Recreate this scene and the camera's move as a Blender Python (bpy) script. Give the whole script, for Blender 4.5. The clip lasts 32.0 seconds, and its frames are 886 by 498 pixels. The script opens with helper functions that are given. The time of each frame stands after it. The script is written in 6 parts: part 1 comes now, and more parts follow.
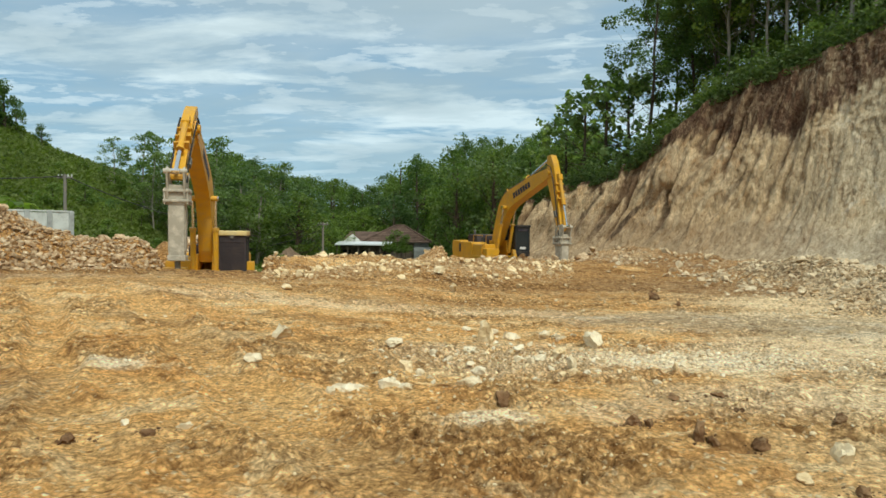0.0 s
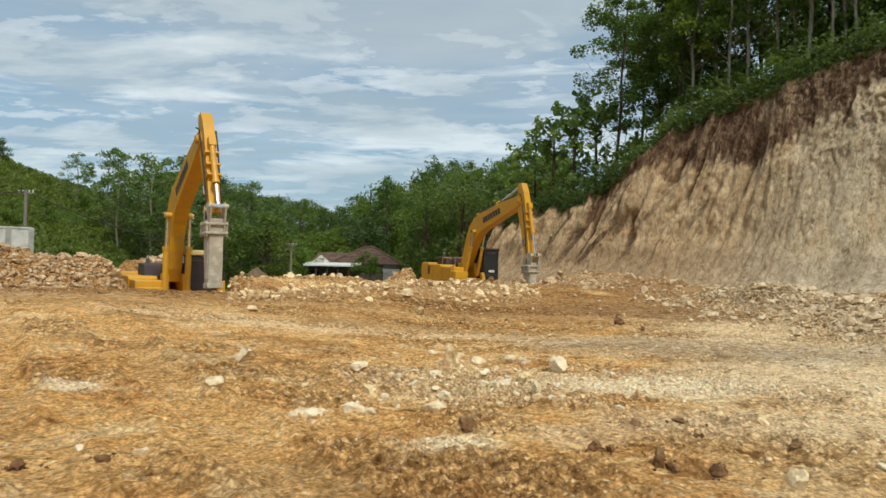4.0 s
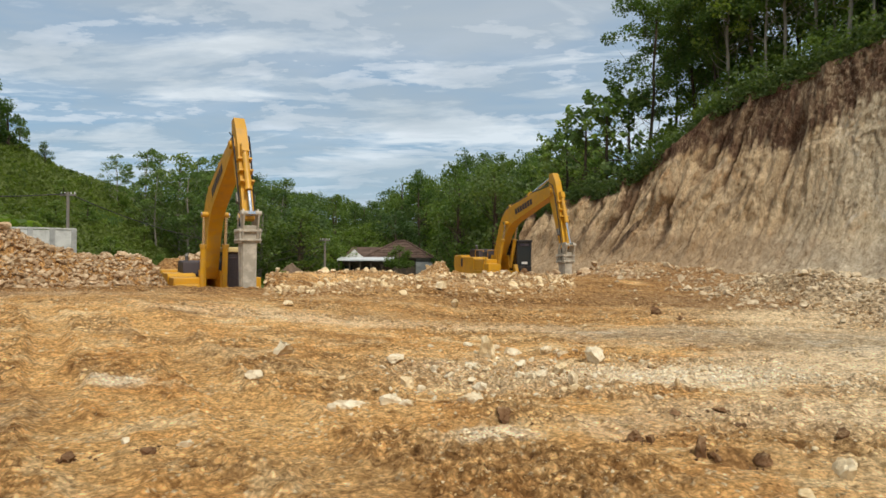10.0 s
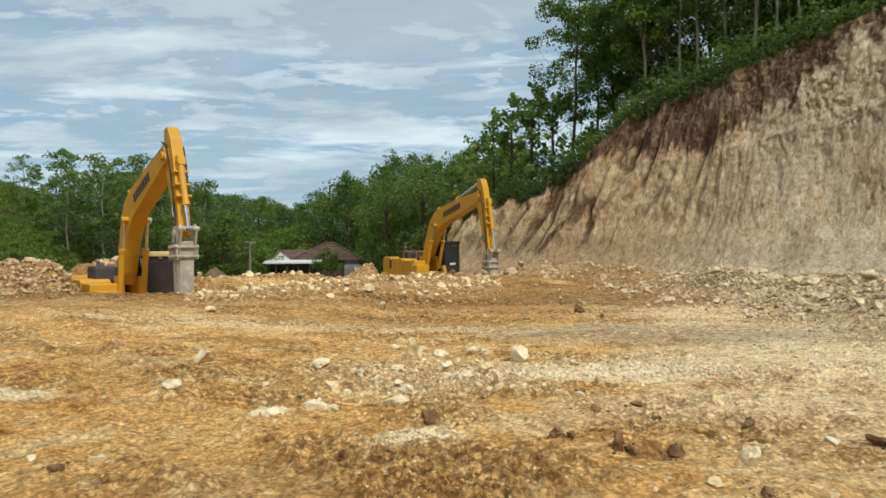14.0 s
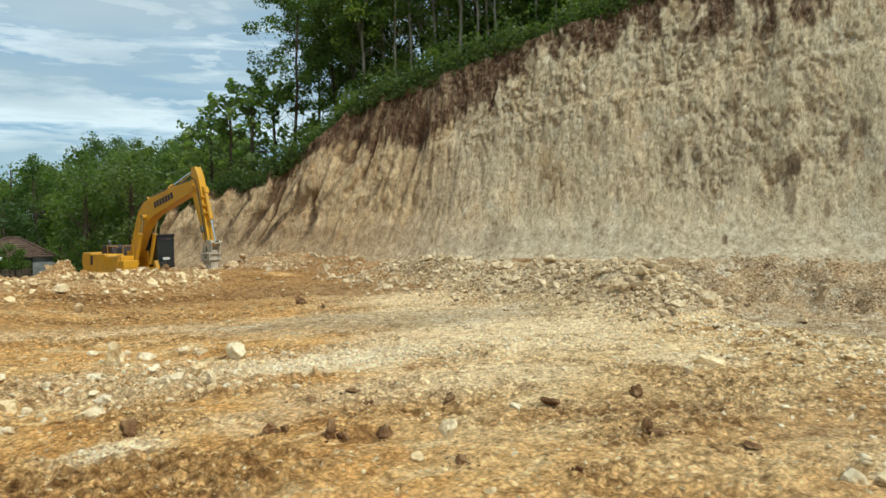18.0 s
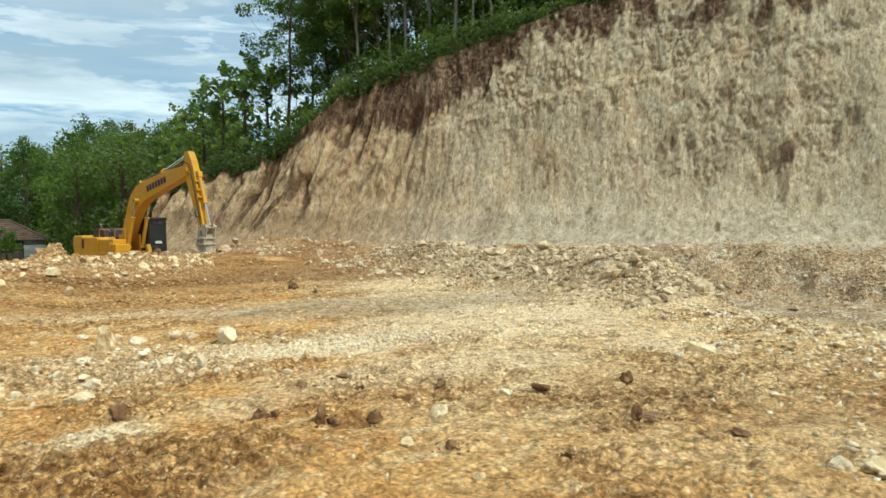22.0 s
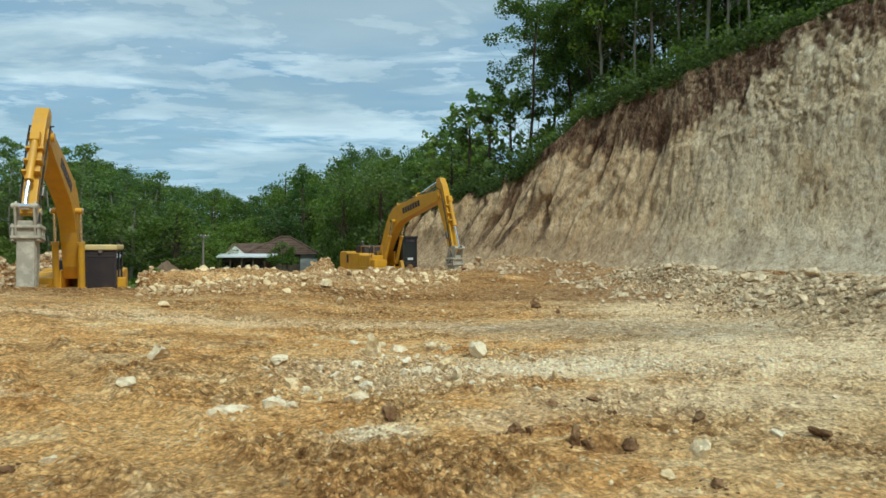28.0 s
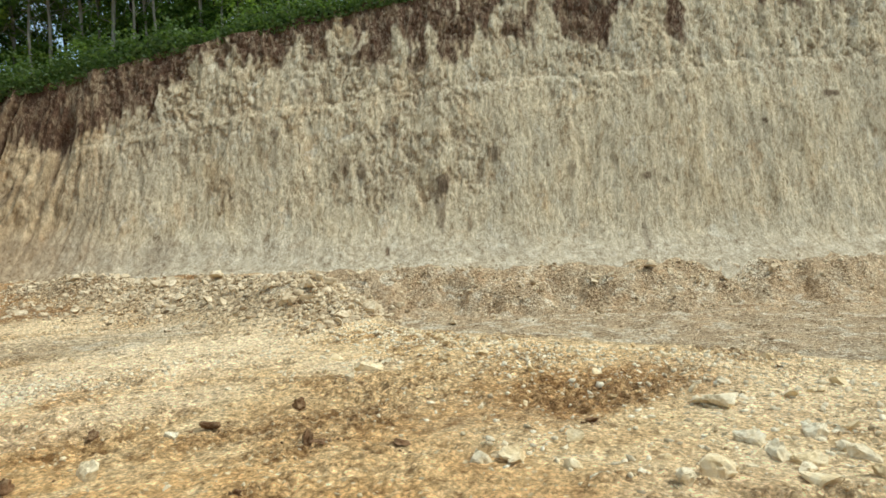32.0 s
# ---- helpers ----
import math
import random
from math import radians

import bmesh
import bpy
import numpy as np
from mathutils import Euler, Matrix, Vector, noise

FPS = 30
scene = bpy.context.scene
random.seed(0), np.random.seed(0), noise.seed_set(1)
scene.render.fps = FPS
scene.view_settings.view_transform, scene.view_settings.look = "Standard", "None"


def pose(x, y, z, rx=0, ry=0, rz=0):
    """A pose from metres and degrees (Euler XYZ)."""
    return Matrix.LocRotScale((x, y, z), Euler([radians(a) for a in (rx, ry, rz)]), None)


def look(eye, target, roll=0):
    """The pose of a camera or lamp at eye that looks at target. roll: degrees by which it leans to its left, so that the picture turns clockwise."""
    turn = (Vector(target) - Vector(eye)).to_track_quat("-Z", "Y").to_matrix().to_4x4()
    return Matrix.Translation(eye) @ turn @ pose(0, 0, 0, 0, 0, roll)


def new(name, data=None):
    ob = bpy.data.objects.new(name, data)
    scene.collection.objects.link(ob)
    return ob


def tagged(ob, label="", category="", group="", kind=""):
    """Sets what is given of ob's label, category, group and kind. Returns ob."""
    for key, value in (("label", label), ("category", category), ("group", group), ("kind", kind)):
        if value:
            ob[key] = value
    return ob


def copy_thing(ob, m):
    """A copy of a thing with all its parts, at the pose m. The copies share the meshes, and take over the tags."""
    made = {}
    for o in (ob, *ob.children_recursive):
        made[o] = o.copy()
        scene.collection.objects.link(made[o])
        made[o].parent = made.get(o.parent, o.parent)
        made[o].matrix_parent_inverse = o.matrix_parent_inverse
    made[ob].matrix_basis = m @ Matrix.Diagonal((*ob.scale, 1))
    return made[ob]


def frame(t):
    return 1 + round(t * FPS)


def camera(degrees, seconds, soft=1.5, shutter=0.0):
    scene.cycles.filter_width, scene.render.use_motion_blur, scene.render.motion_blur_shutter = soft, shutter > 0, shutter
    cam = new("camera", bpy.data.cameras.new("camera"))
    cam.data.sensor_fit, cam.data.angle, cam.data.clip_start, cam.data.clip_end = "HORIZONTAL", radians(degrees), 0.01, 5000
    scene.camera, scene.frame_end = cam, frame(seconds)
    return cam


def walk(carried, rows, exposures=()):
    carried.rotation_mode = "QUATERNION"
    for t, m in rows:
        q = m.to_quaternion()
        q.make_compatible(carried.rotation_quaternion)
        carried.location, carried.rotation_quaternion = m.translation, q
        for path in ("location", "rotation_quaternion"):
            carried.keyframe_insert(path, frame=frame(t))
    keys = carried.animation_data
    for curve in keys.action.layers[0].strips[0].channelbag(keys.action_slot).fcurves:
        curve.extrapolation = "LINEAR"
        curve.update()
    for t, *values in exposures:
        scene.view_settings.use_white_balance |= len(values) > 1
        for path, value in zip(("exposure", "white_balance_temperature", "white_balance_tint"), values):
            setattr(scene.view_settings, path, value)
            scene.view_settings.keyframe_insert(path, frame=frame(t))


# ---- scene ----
# ---------------------------------------------------------------- camera
cam = camera(66.2, 32.0, soft=1.6)


def view(x, y, z, turn, tilt, lean):
    return pose(x, y, z, 90 + tilt, 0, turn) @ pose(0, 0, 0, 0, 0, lean)


PATH = [
    (0, -0.101, 0.044, 1.560, 3.69, -1.29, 0.70),
    (0.5, -0.091, 0.038, 1.569, 3.22, -0.14, 0.86),
    (1, -0.096, 0.032, 1.578, 3.57, 0.37, 0.99),
    (1.5, -0.086, 0.034, 1.586, 2.42, 0.86, 1.26),
    (2, -0.088, 0.025, 1.585, 1.94, 0.45, 1.41),
    (2.5, -0.087, 0.016, 1.587, 1.90, 0.48, 1.49),
    (3, -0.082, 0.021, 1.585, 1.56, 0.60, 1.37),
    (3.5, -0.084, 0.010, 1.588, 2.08, 0.77, 1.62),
    (4, -0.067, 0.017, 1.585, 1.16, 0.61, 1.46),
    (4.5, -0.060, 0.008, 1.588, 0.40, 0.88, 1.07),
    (6.5, -0.067, 0.012, 1.597, -0.28, 1.65, 0.83),
    (7, -0.068, 0.017, 1.591, -0.90, 1.70, 1.05),
    (7.5, -0.072, 0.024, 1.593, -1.08, 1.80, 1.19),
    (8, -0.073, 0.028, 1.580, 1.37, 0.74, 0.76),
    (8.5, -0.066, 0.024, 1.572, 1.35, -0.65, 0.51),
    (9, -0.062, 0.025, 1.570, 1.35, -0.59, 0.55),
    (9.5, -0.075, 0.013, 1.573, 2.30, -0.20, 0.63),
    (10, -0.082, 0.023, 1.571, 3.87, -0.02, 0.38),
    (10.5, -0.080, 0.019, 1.569, 2.98, -0.43, 0.26),
    (11, -0.070, 0.029, 1.575, 2.35, -0.16, -0.07),
    (11.5, -0.065, 0.026, 1.575, 1.50, -0.54, -0.21),
    (12, -0.057, 0.019, 1.581, 1.05, -0.26, -0.21),
    (12.5, -0.058, 0.013, 1.575, 0.74, -0.16, -0.06),
    (13, -0.057, 0.010, 1.580, 0.38, 0.31, -0.17),
    (13.5, -0.050, 0.019, 1.579, -0.44, 0.16, -0.14),
    (15.5, 0.020, -0.019, 1.605, -11.89, 0.03, -0.80),
    (16, 0.028, -0.017, 1.596, -16.17, -0.01, -0.75),
    (16.5, 0.053, -0.012, 1.599, -19.40, -0.25, -0.78),
    (17, 0.071, -0.016, 1.593, -22.46, -0.61, -0.79),
    (17.5, 0.084, -0.012, 1.596, -24.41, -0.98, -1.09),
    (18, 0.090, -0.017, 1.596, -24.88, -0.94, -1.14),
    (18.5, 0.108, -0.017, 1.596, -26.41, -1.06, -1.34),
    (19, 0.120, -0.021, 1.596, -26.89, -0.83, -1.49),
    (19.5, 0.133, -0.018, 1.588, -27.93, -0.90, -1.77),
    (20, 0.128, -0.021, 1.597, -28.78, -1.21, -1.58),
    (20.5, 0.137, -0.006, 1.591, -27.75, -2.34, -1.84),
    (21, 0.144, -0.008, 1.594, -28.29, -2.80, -1.63),
    (21.5, 0.133, -0.013, 1.595, -26.44, -2.56, -1.13),
    (22, 0.118, -0.002, 1.597, -25.39, -2.17, -0.77),
    (22.5, 0.086, 0.001, 1.591, -22.03, -1.65, -0.25),
    (23, 0.063, 0.002, 1.594, -20.53, -1.46, -0.24),
    (23.5, 0.049, -0.000, 1.601, -19.23, -1.40, -0.02),
    (24, 0.029, 0.012, 1.593, -16.80, -1.29, 0.08),
    (24.5, 0.013, 0.011, 1.603, -13.89, -1.06, 0.13),
    (25, -0.014, 0.008, 1.601, -10.88, -0.74, 0.40),
    (25.5, -0.033, 0.007, 1.603, -7.48, -0.31, 0.54),
    (27.5, -0.087, -0.024, 1.612, -3.72, -0.55, 0.35),
    (28, -0.075, -0.023, 1.610, -5.71, -0.36, 0.16),
    (28.5, -0.057, -0.020, 1.611, -6.59, -0.48, -0.05),
    (29, -0.041, -0.030, 1.609, -8.09, -0.35, -0.53),
    (29.5, 0.001, -0.023, 1.605, -13.38, -0.36, -0.65),
    (30, 0.039, -0.016, 1.606, -20.89, -0.23, -1.06),
    (30.5, 0.065, -0.047, 1.618, -28.55, 0.14, -1.22),
    (31, 0.088, -0.060, 1.610, -35.73, -0.05, -1.23),
    (31.5, 0.141, -0.076, 1.610, -44.18, -0.62, -1.59),
    (32, 0.183, -0.105, 1.613, -51.87, -0.53, -1.85),
]
# the clip's camera sets its exposure and its white balance as it turns
LIGHT = [(0, -0.1, 6050, 0), (1, -0.15, 6200, 0), (2, -0.18, 6250, 5), (3, -0.17, 6350, 9), (4, -0.16, 6350, 8), (7, -0.15, 6450, 13), (9, -0.15, 6550, 16), (10, -0.16, 6350, 12), (13, -0.13, 6300, 7), (16, -0.08, 6150, 2), (17, -0.07, 6100, 1), (18, -0.02, 6050, 1), (19, 0.03, 6000, 1), (21, 0.15, 5900, 0), (22, 0.08, 5950, 0), (23, -0.08, 5900, -1), (25, -0.13, 5850, -3), (28, -0.22, 5600, -4), (29, -0.16, 5700, -3), (30, -0.13, 5850, -3), (31, -0.05, 5950, 1), (31.5, 0.04, 5850, 2), (32, 0.12, 5750, 2)]
walk(cam, [(row[0], view(*row[1:])) for row in PATH], LIGHT)

# ---------------------------------------------------------------- light
SUN_AZ, SUN_EL = radians(150), radians(54)


def make_world():
    world = bpy.data.worlds.new("sky")
    scene.world = world
    world.use_nodes = True
    nt = world.node_tree
    nt.nodes.clear()
    out = nt.nodes.new("ShaderNodeOutputWorld")
    bg = nt.nodes.new("ShaderNodeBackground")
    sky = nt.nodes.new("ShaderNodeTexSky")
    sky.sky_type = "NISHITA"
    sky.sun_disc = False
    sky.sun_elevation, sky.sun_rotation = SUN_EL, SUN_AZ
    co = nt.nodes.new("ShaderNodeTexCoord")
    sep = nt.nodes.new("ShaderNodeSeparateXYZ")
    nt.links.new(co.outputs["Generated"], sep.inputs[0])

    def calc(op, a, b, clamp=False):
        n = nt.nodes.new("ShaderNodeMath")
        n.operation, n.use_clamp = op, clamp
        for k, v in enumerate((a, b)):
            if isinstance(v, (int, float)):
                n.inputs[k].default_value = v
            else:
                nt.links.new(v, n.inputs[k])
        return n.outputs[0]

    # clouds lie on a flat layer overhead, so they crowd together towards the horizon
    z = calc("ADD", calc("MAXIMUM", sep.outputs["Z"], 0.0), 0.10)
    comb = nt.nodes.new("ShaderNodeCombineXYZ")
    nt.links.new(calc("DIVIDE", sep.outputs["X"], z), comb.inputs[0])
    nt.links.new(calc("DIVIDE", sep.outputs["Y"], z), comb.inputs[1])

    def layer(scale, detail, rough, distort, seed, stretch):
        mp = nt.nodes.new("ShaderNodeMapping")
        mp.inputs["Location"].default_value = (seed, seed * 0.37, 0)
        mp.inputs["Scale"].default_value = (*stretch, 1)
        nt.links.new(comb.outputs[0], mp.inputs["Vector"])
        n = nt.nodes.new("ShaderNodeTexNoise")
        n.inputs["Scale"].default_value = scale
        n.inputs["Detail"].default_value = detail
        n.inputs["Roughness"].default_value = rough
        n.inputs["Distortion"].default_value = distort
        nt.links.new(mp.outputs[0], n.inputs["Vector"])
        return n.outputs["Fac"]

    def ramp(fac, stops):
        r = nt.nodes.new("ShaderNodeValToRGB")
        while len(r.color_ramp.elements) < len(stops):
            r.color_ramp.elements.new(0.5)
        for e, (p, c) in zip(r.color_ramp.elements, stops):
            e.position, e.color = p, (*c, 1)
        nt.links.new(fac, r.inputs[0])
        return r.outputs[0]

    def blend(fac, a, b):
        m = nt.nodes.new("ShaderNodeMix")
        m.data_type = "RGBA"
        for k, v in ((0, fac), (6, a), (7, b)):
            if isinstance(v, tuple):
                m.inputs[k].default_value = (*v, 1)
            elif isinstance(v, float):
                m.inputs[k].default_value = v
            else:
                nt.links.new(v, m.inputs[k])
        return m.outputs[2]

    scale = nt.nodes.new("ShaderNodeVectorMath")
    scale.operation = "SCALE"
    scale.inputs["Scale"].default_value = 0.13
    nt.links.new(sky.outputs[0], scale.inputs[0])
    deck = ramp(layer(1.1, 7, 0.52, 0.5, 3.1, (0.8, 1.25)), [(0.30, (0.38, 0.51, 0.60)), (0.45, (0.32, 0.49, 0.63)), (0.56, (0.43, 0.57, 0.67)), (0.68, (0.56, 0.67, 0.73))])
    clear = blend(0.72, scale.outputs[0], deck)
    wisp = ramp(layer(1.25, 11, 0.60, 0.35, 9.4, (0.75, 1.3)), [(0.50, (0, 0, 0)), (0.535, (0.4, 0.4, 0.4)), (0.61, (1, 1, 1))])
    lit = blend(wisp, clear, (0.82, 0.91, 0.95))
    curl = ramp(layer(2.4, 8, 0.58, 0.2, 15.2, (0.8, 1.2)), [(0.54, (0, 0, 0)), (0.56, (0.6, 0.6, 0.6)), (0.64, (1, 1, 1))])
    lit = blend(calc("MULTIPLY", curl, 0.65), lit, (0.86, 0.93, 0.97))
    grey = ramp(layer(0.85, 9, 0.60, 0.3, 21.0, (0.8, 1.2)), [(0.44, (0, 0, 0)), (0.50, (0.45, 0.45, 0.45)), (0.62, (1, 1, 1))])
    full = blend(calc("MULTIPLY", grey, 0.65), lit, (0.455, 0.555, 0.61))
    # a pale blue gap over the horizon
    low = calc("SUBTRACT", 1.0, calc("MULTIPLY", sep.outputs["Z"], 5.5), True)
    final = blend(calc("MULTIPLY", low, 0.40), full, (0.40, 0.60, 0.74))
    high = calc("MULTIPLY", calc("SUBTRACT", sep.outputs["Z"], 0.17), 2.6, True)
    final = blend(calc("MULTIPLY", high, 0.65), final, (0.63, 0.65, 0.655))
    nt.links.new(final, bg.inputs["Color"])
    bg.inputs["Strength"].default_value = 1.0
    nt.links.new(bg.outputs[0], out.inputs[0])


make_world()
sun = new("sun", bpy.data.lights.new("sun", "SUN"))
sun.data.energy, sun.data.angle, sun.data.color = 3.1, radians(8), (1.0, 0.94, 0.82)
sun.matrix_world = look((math.sin(SUN_AZ) * 50 * math.cos(SUN_EL), math.cos(SUN_AZ) * 50 * math.cos(SUN_EL), 50 * math.sin(SUN_EL)), (0, 0, 0))


# ---------------------------------------------------------------- materials
class Nodes:
    """A small helper to write a node material line by line."""

    def __init__(self, name, rough=0.8, metal=0.0, spec=0.3):
        self.mat = bpy.data.materials.new(name)
        self.mat.use_nodes = True
        self.nt = self.mat.node_tree
        self.bsdf = self.nt.nodes["Principled BSDF"]
        self.bsdf.inputs["Roughness"].default_value = rough
        self.bsdf.inputs["Metallic"].default_value = metal
        self.bsdf.inputs["Specular IOR Level"].default_value = spec
        self.co = self.nt.nodes.new("ShaderNodeTexCoord")
        self.geo = self.nt.nodes.new("ShaderNodeNewGeometry")

    def set(self, socket, v):
        if isinstance(v, (int, float)):
            socket.default_value = v
        elif isinstance(v, tuple):
            socket.default_value = (*v, 1) if len(v) == 3 and socket.type == "RGBA" else v
        else:
            self.nt.links.new(v, socket)

    def noise(self, scale, detail=5, rough=0.55, distort=0.0, stretch=(1, 1, 1), space="world", shift=(0, 0, 0)):
        mp = self.nt.nodes.new("ShaderNodeMapping")
        mp.inputs["Scale"].default_value = stretch
        mp.inputs["Location"].default_value = shift
        self.nt.links.new(self.geo.outputs["Position"] if space == "world" else self.co.outputs["Object"], mp.inputs["Vector"])
        n = self.nt.nodes.new("ShaderNodeTexNoise")
        for k, v in (("Scale", scale), ("Detail", detail), ("Roughness", rough), ("Distortion", distort)):
            n.inputs[k].default_value = v
        self.nt.links.new(mp.outputs[0], n.inputs["Vector"])
        return n.outputs["Fac"]

    def cells(self, scale, feature="F1", stretch=(1, 1, 1), space="world"):
        mp = self.nt.nodes.new("ShaderNodeMapping")
        mp.inputs["Scale"].default_value = stretch
        self.nt.links.new(self.geo.outputs["Position"] if space == "world" else self.co.outputs["Object"], mp.inputs["Vector"])
        n = self.nt.nodes.new("ShaderNodeTexVoronoi")
        n.feature = feature
        n.inputs["Scale"].default_value = scale
        self.nt.links.new(mp.outputs[0], n.inputs["Vector"])
        return n

    def ramp(self, fac, *stops):
        r = self.nt.nodes.new("ShaderNodeValToRGB")
        while len(r.color_ramp.elements) < len(stops):
            r.color_ramp.elements.new(0.5)
        for e, (p, c) in zip(r.color_ramp.elements, stops):
            e.position = p
            e.color = (*c, 1) if isinstance(c, tuple) else (c, c, c, 1)
        self.set(r.inputs[0], fac)
        return r.outputs[0]

    def mix(self, fac, a, b, kind="MIX"):
        m = self.nt.nodes.new("ShaderNodeMix")
        m.data_type, m.blend_type = "RGBA", kind
        for k, v in ((0, fac), (6, a), (7, b)):
            self.set(m.inputs[k], v)
        return m.outputs[2]

    def math(self, op, a, b=0.0, clamp=False):
        n = self.nt.nodes.new("ShaderNodeMath")
        n.operation, n.use_clamp = op, clamp
        self.set(n.inputs[0], a)
        self.set(n.inputs[1], b)
        return n.outputs[0]

    def attr(self, name):
        n = self.nt.nodes.new("ShaderNodeAttribute")
        n.attribute_name = name
        return n.outputs["Fac"]

    def chance(self):
        return self.nt.nodes.new("ShaderNodeObjectInfo").outputs["Random"]

    def color(self, v):
        self.set(self.bsdf.inputs["Base Color"], v)
        return self

    def bump(self, height, strength=0.5, distance=0.02, under=None):
        b = self.nt.nodes.new("ShaderNodeBump")
        b.inputs["Strength"].default_value = strength
        b.inputs["Distance"].default_value = distance
        self.set(b.inputs["Height"], height)
        if under:
            self.nt.links.new(under, b.inputs["Normal"])
        self.nt.links.new(b.outputs[0], self.bsdf.inputs["Normal"])
        return b.outputs[0]


def soil_material():
    m = Nodes("quarry_soil", 0.95, spec=0.12)
    broad = m.noise(0.22, 4, 0.55, 0.6)
    mid = m.noise(1.0, 6, 0.66, 0.5, (1, 1.3, 1))
    small = m.noise(6.5, 6, 0.70, 0.2)
    fine = m.noise(24, 5, 0.72)
    tone = m.ramp(broad, (0.34, (0.620, 0.325, 0.105)), (0.50, (0.705, 0.415, 0.160)), (0.66, (0.760, 0.495, 0.228)))
    patch = m.ramp(mid, (0.30, (0.440, 0.200, 0.060)), (0.43, (0.660, 0.365, 0.128)), (0.57, (0.770, 0.510, 0.232)), (0.72, (0.870, 0.665, 0.390)))
    c = m.mix(0.6, tone, patch)
    # dry cream-coloured spill, broken up small
    pale = m.ramp(m.noise(0.9, 8, 0.72, 0.7, (1, 1.4, 1), "world", (12, 8, 3)), (0.52, 0.0), (0.59, 0.75))
    c = m.mix(pale, c, (0.820, 0.630, 0.365))
    # chalkier ground towards the bench
    c = m.mix(m.math("MULTIPLY", m.attr("dry"), 0.75), c, m.ramp(mid, (0.30, (0.60, 0.43, 0.235)), (0.50, (0.76, 0.585, 0.345)), (0.70, (0.86, 0.71, 0.475))))
    # earth broken up into lumps, darker brown between them
    clump = m.ramp(m.noise(3.2, 7, 0.74, 0.6, (1, 1.3, 1), "world", (2, 5, 1)), (0.40, 0.15), (0.56, 1.0))
    broken = m.math("MULTIPLY", m.attr("churn"), clump)
    c = m.mix(m.math("MULTIPLY", broken, 0.85), c, m.ramp(small, (0.30, (0.205, 0.102, 0.038)), (0.5, (0.450, 0.270, 0.115)), (0.7, (0.670, 0.470, 0.240))))
    # rolled smooth by wheels
    c = m.mix(m.math("MULTIPLY", m.attr("track"), 0.65), c, m.ramp(fine, (0.35, (0.63, 0.36, 0.130)), (0.65, (0.80, 0.515, 0.220))))
    # chips of pale limestone in the soil
    chips = m.cells(13.0)
    chip_on = m.math("MULTIPLY", m.ramp(chips.outputs["Distance"], (0.20, 1.0), (0.32, 0.0)), m.ramp(m.noise(2.0, 4, 0.65, 0, (1, 1, 1), "world", (7, 3, 0)), (0.46, 0.0), (0.58, 0.85)))
    c = m.mix(chip_on, c, (0.80, 0.68, 0.46))
    grit = m.ramp(m.noise(30, 3, 0.7), (0.38, 0.0), (0.62, 1.0))
    grey = m.math("MULTIPLY", m.attr("grey"), m.ramp(mid, (0.25, 0.6), (0.7, 1.0)))
    c = m.mix(grey, c, m.mix(m.ramp(small, (0.35, 0.0), (0.65, 1.0)), (0.31, 0.245, 0.17), m.mix(grit, (0.44, 0.37, 0.275), (0.58, 0.51, 0.40))))
    # the bench is patched with dust, clay and mud
    bench = m.noise(0.8, 8, 0.72, 0.8, (1, 1, 1.5), "world", (6, 1, 8))
    c = m.mix(m.math("MULTIPLY", m.attr("grey"), m.ramp(bench, (0.42, 0.6), (0.47, 0.0))), c, (0.34, 0.255, 0.165))
    c = m.mix(m.math("MULTIPLY", m.attr("grey"), m.ramp(bench, (0.54, 0.0), (0.60, 0.8))), c, (0.64, 0.59, 0.485))
    white = m.math("MULTIPLY", m.attr("white"), m.ramp(m.noise(5.5, 6, 0.7, 0.3), (0.34, 0.15), (0.48, 1.0)))
    c = m.mix(white, c, m.mix(grit, (0.84, 0.66, 0.42), (0.96, 0.84, 0.64)))
    damp = m.math("MULTIPLY", m.attr("damp"), m.ramp(m.noise(3.5, 5, 0.65), (0.30, 0.35), (0.62, 1.0)))
    c = m.mix(damp, c, m.ramp(small, (0.3, (0.19, 0.092, 0.034)), (0.7, (0.39, 0.222, 0.09))))
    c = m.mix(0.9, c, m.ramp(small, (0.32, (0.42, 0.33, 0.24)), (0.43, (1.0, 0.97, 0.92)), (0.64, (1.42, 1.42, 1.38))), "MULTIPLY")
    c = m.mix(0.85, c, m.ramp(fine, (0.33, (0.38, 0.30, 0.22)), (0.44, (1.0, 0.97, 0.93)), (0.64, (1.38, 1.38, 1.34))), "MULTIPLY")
    # crumbs: shade painted in gaps, light on tops, coarse where soil is broken up
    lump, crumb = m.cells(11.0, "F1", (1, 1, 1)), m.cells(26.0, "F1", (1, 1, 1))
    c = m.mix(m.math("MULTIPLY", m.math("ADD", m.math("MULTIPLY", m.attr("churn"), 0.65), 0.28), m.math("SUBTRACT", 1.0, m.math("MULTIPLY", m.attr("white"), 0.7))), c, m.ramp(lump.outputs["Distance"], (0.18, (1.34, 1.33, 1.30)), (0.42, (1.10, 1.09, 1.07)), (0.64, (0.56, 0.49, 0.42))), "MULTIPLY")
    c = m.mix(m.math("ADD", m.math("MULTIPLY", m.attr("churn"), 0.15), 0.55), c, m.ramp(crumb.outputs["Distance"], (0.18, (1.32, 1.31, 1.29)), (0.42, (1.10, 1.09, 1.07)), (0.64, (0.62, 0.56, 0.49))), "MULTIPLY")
    green = m.attr("green")
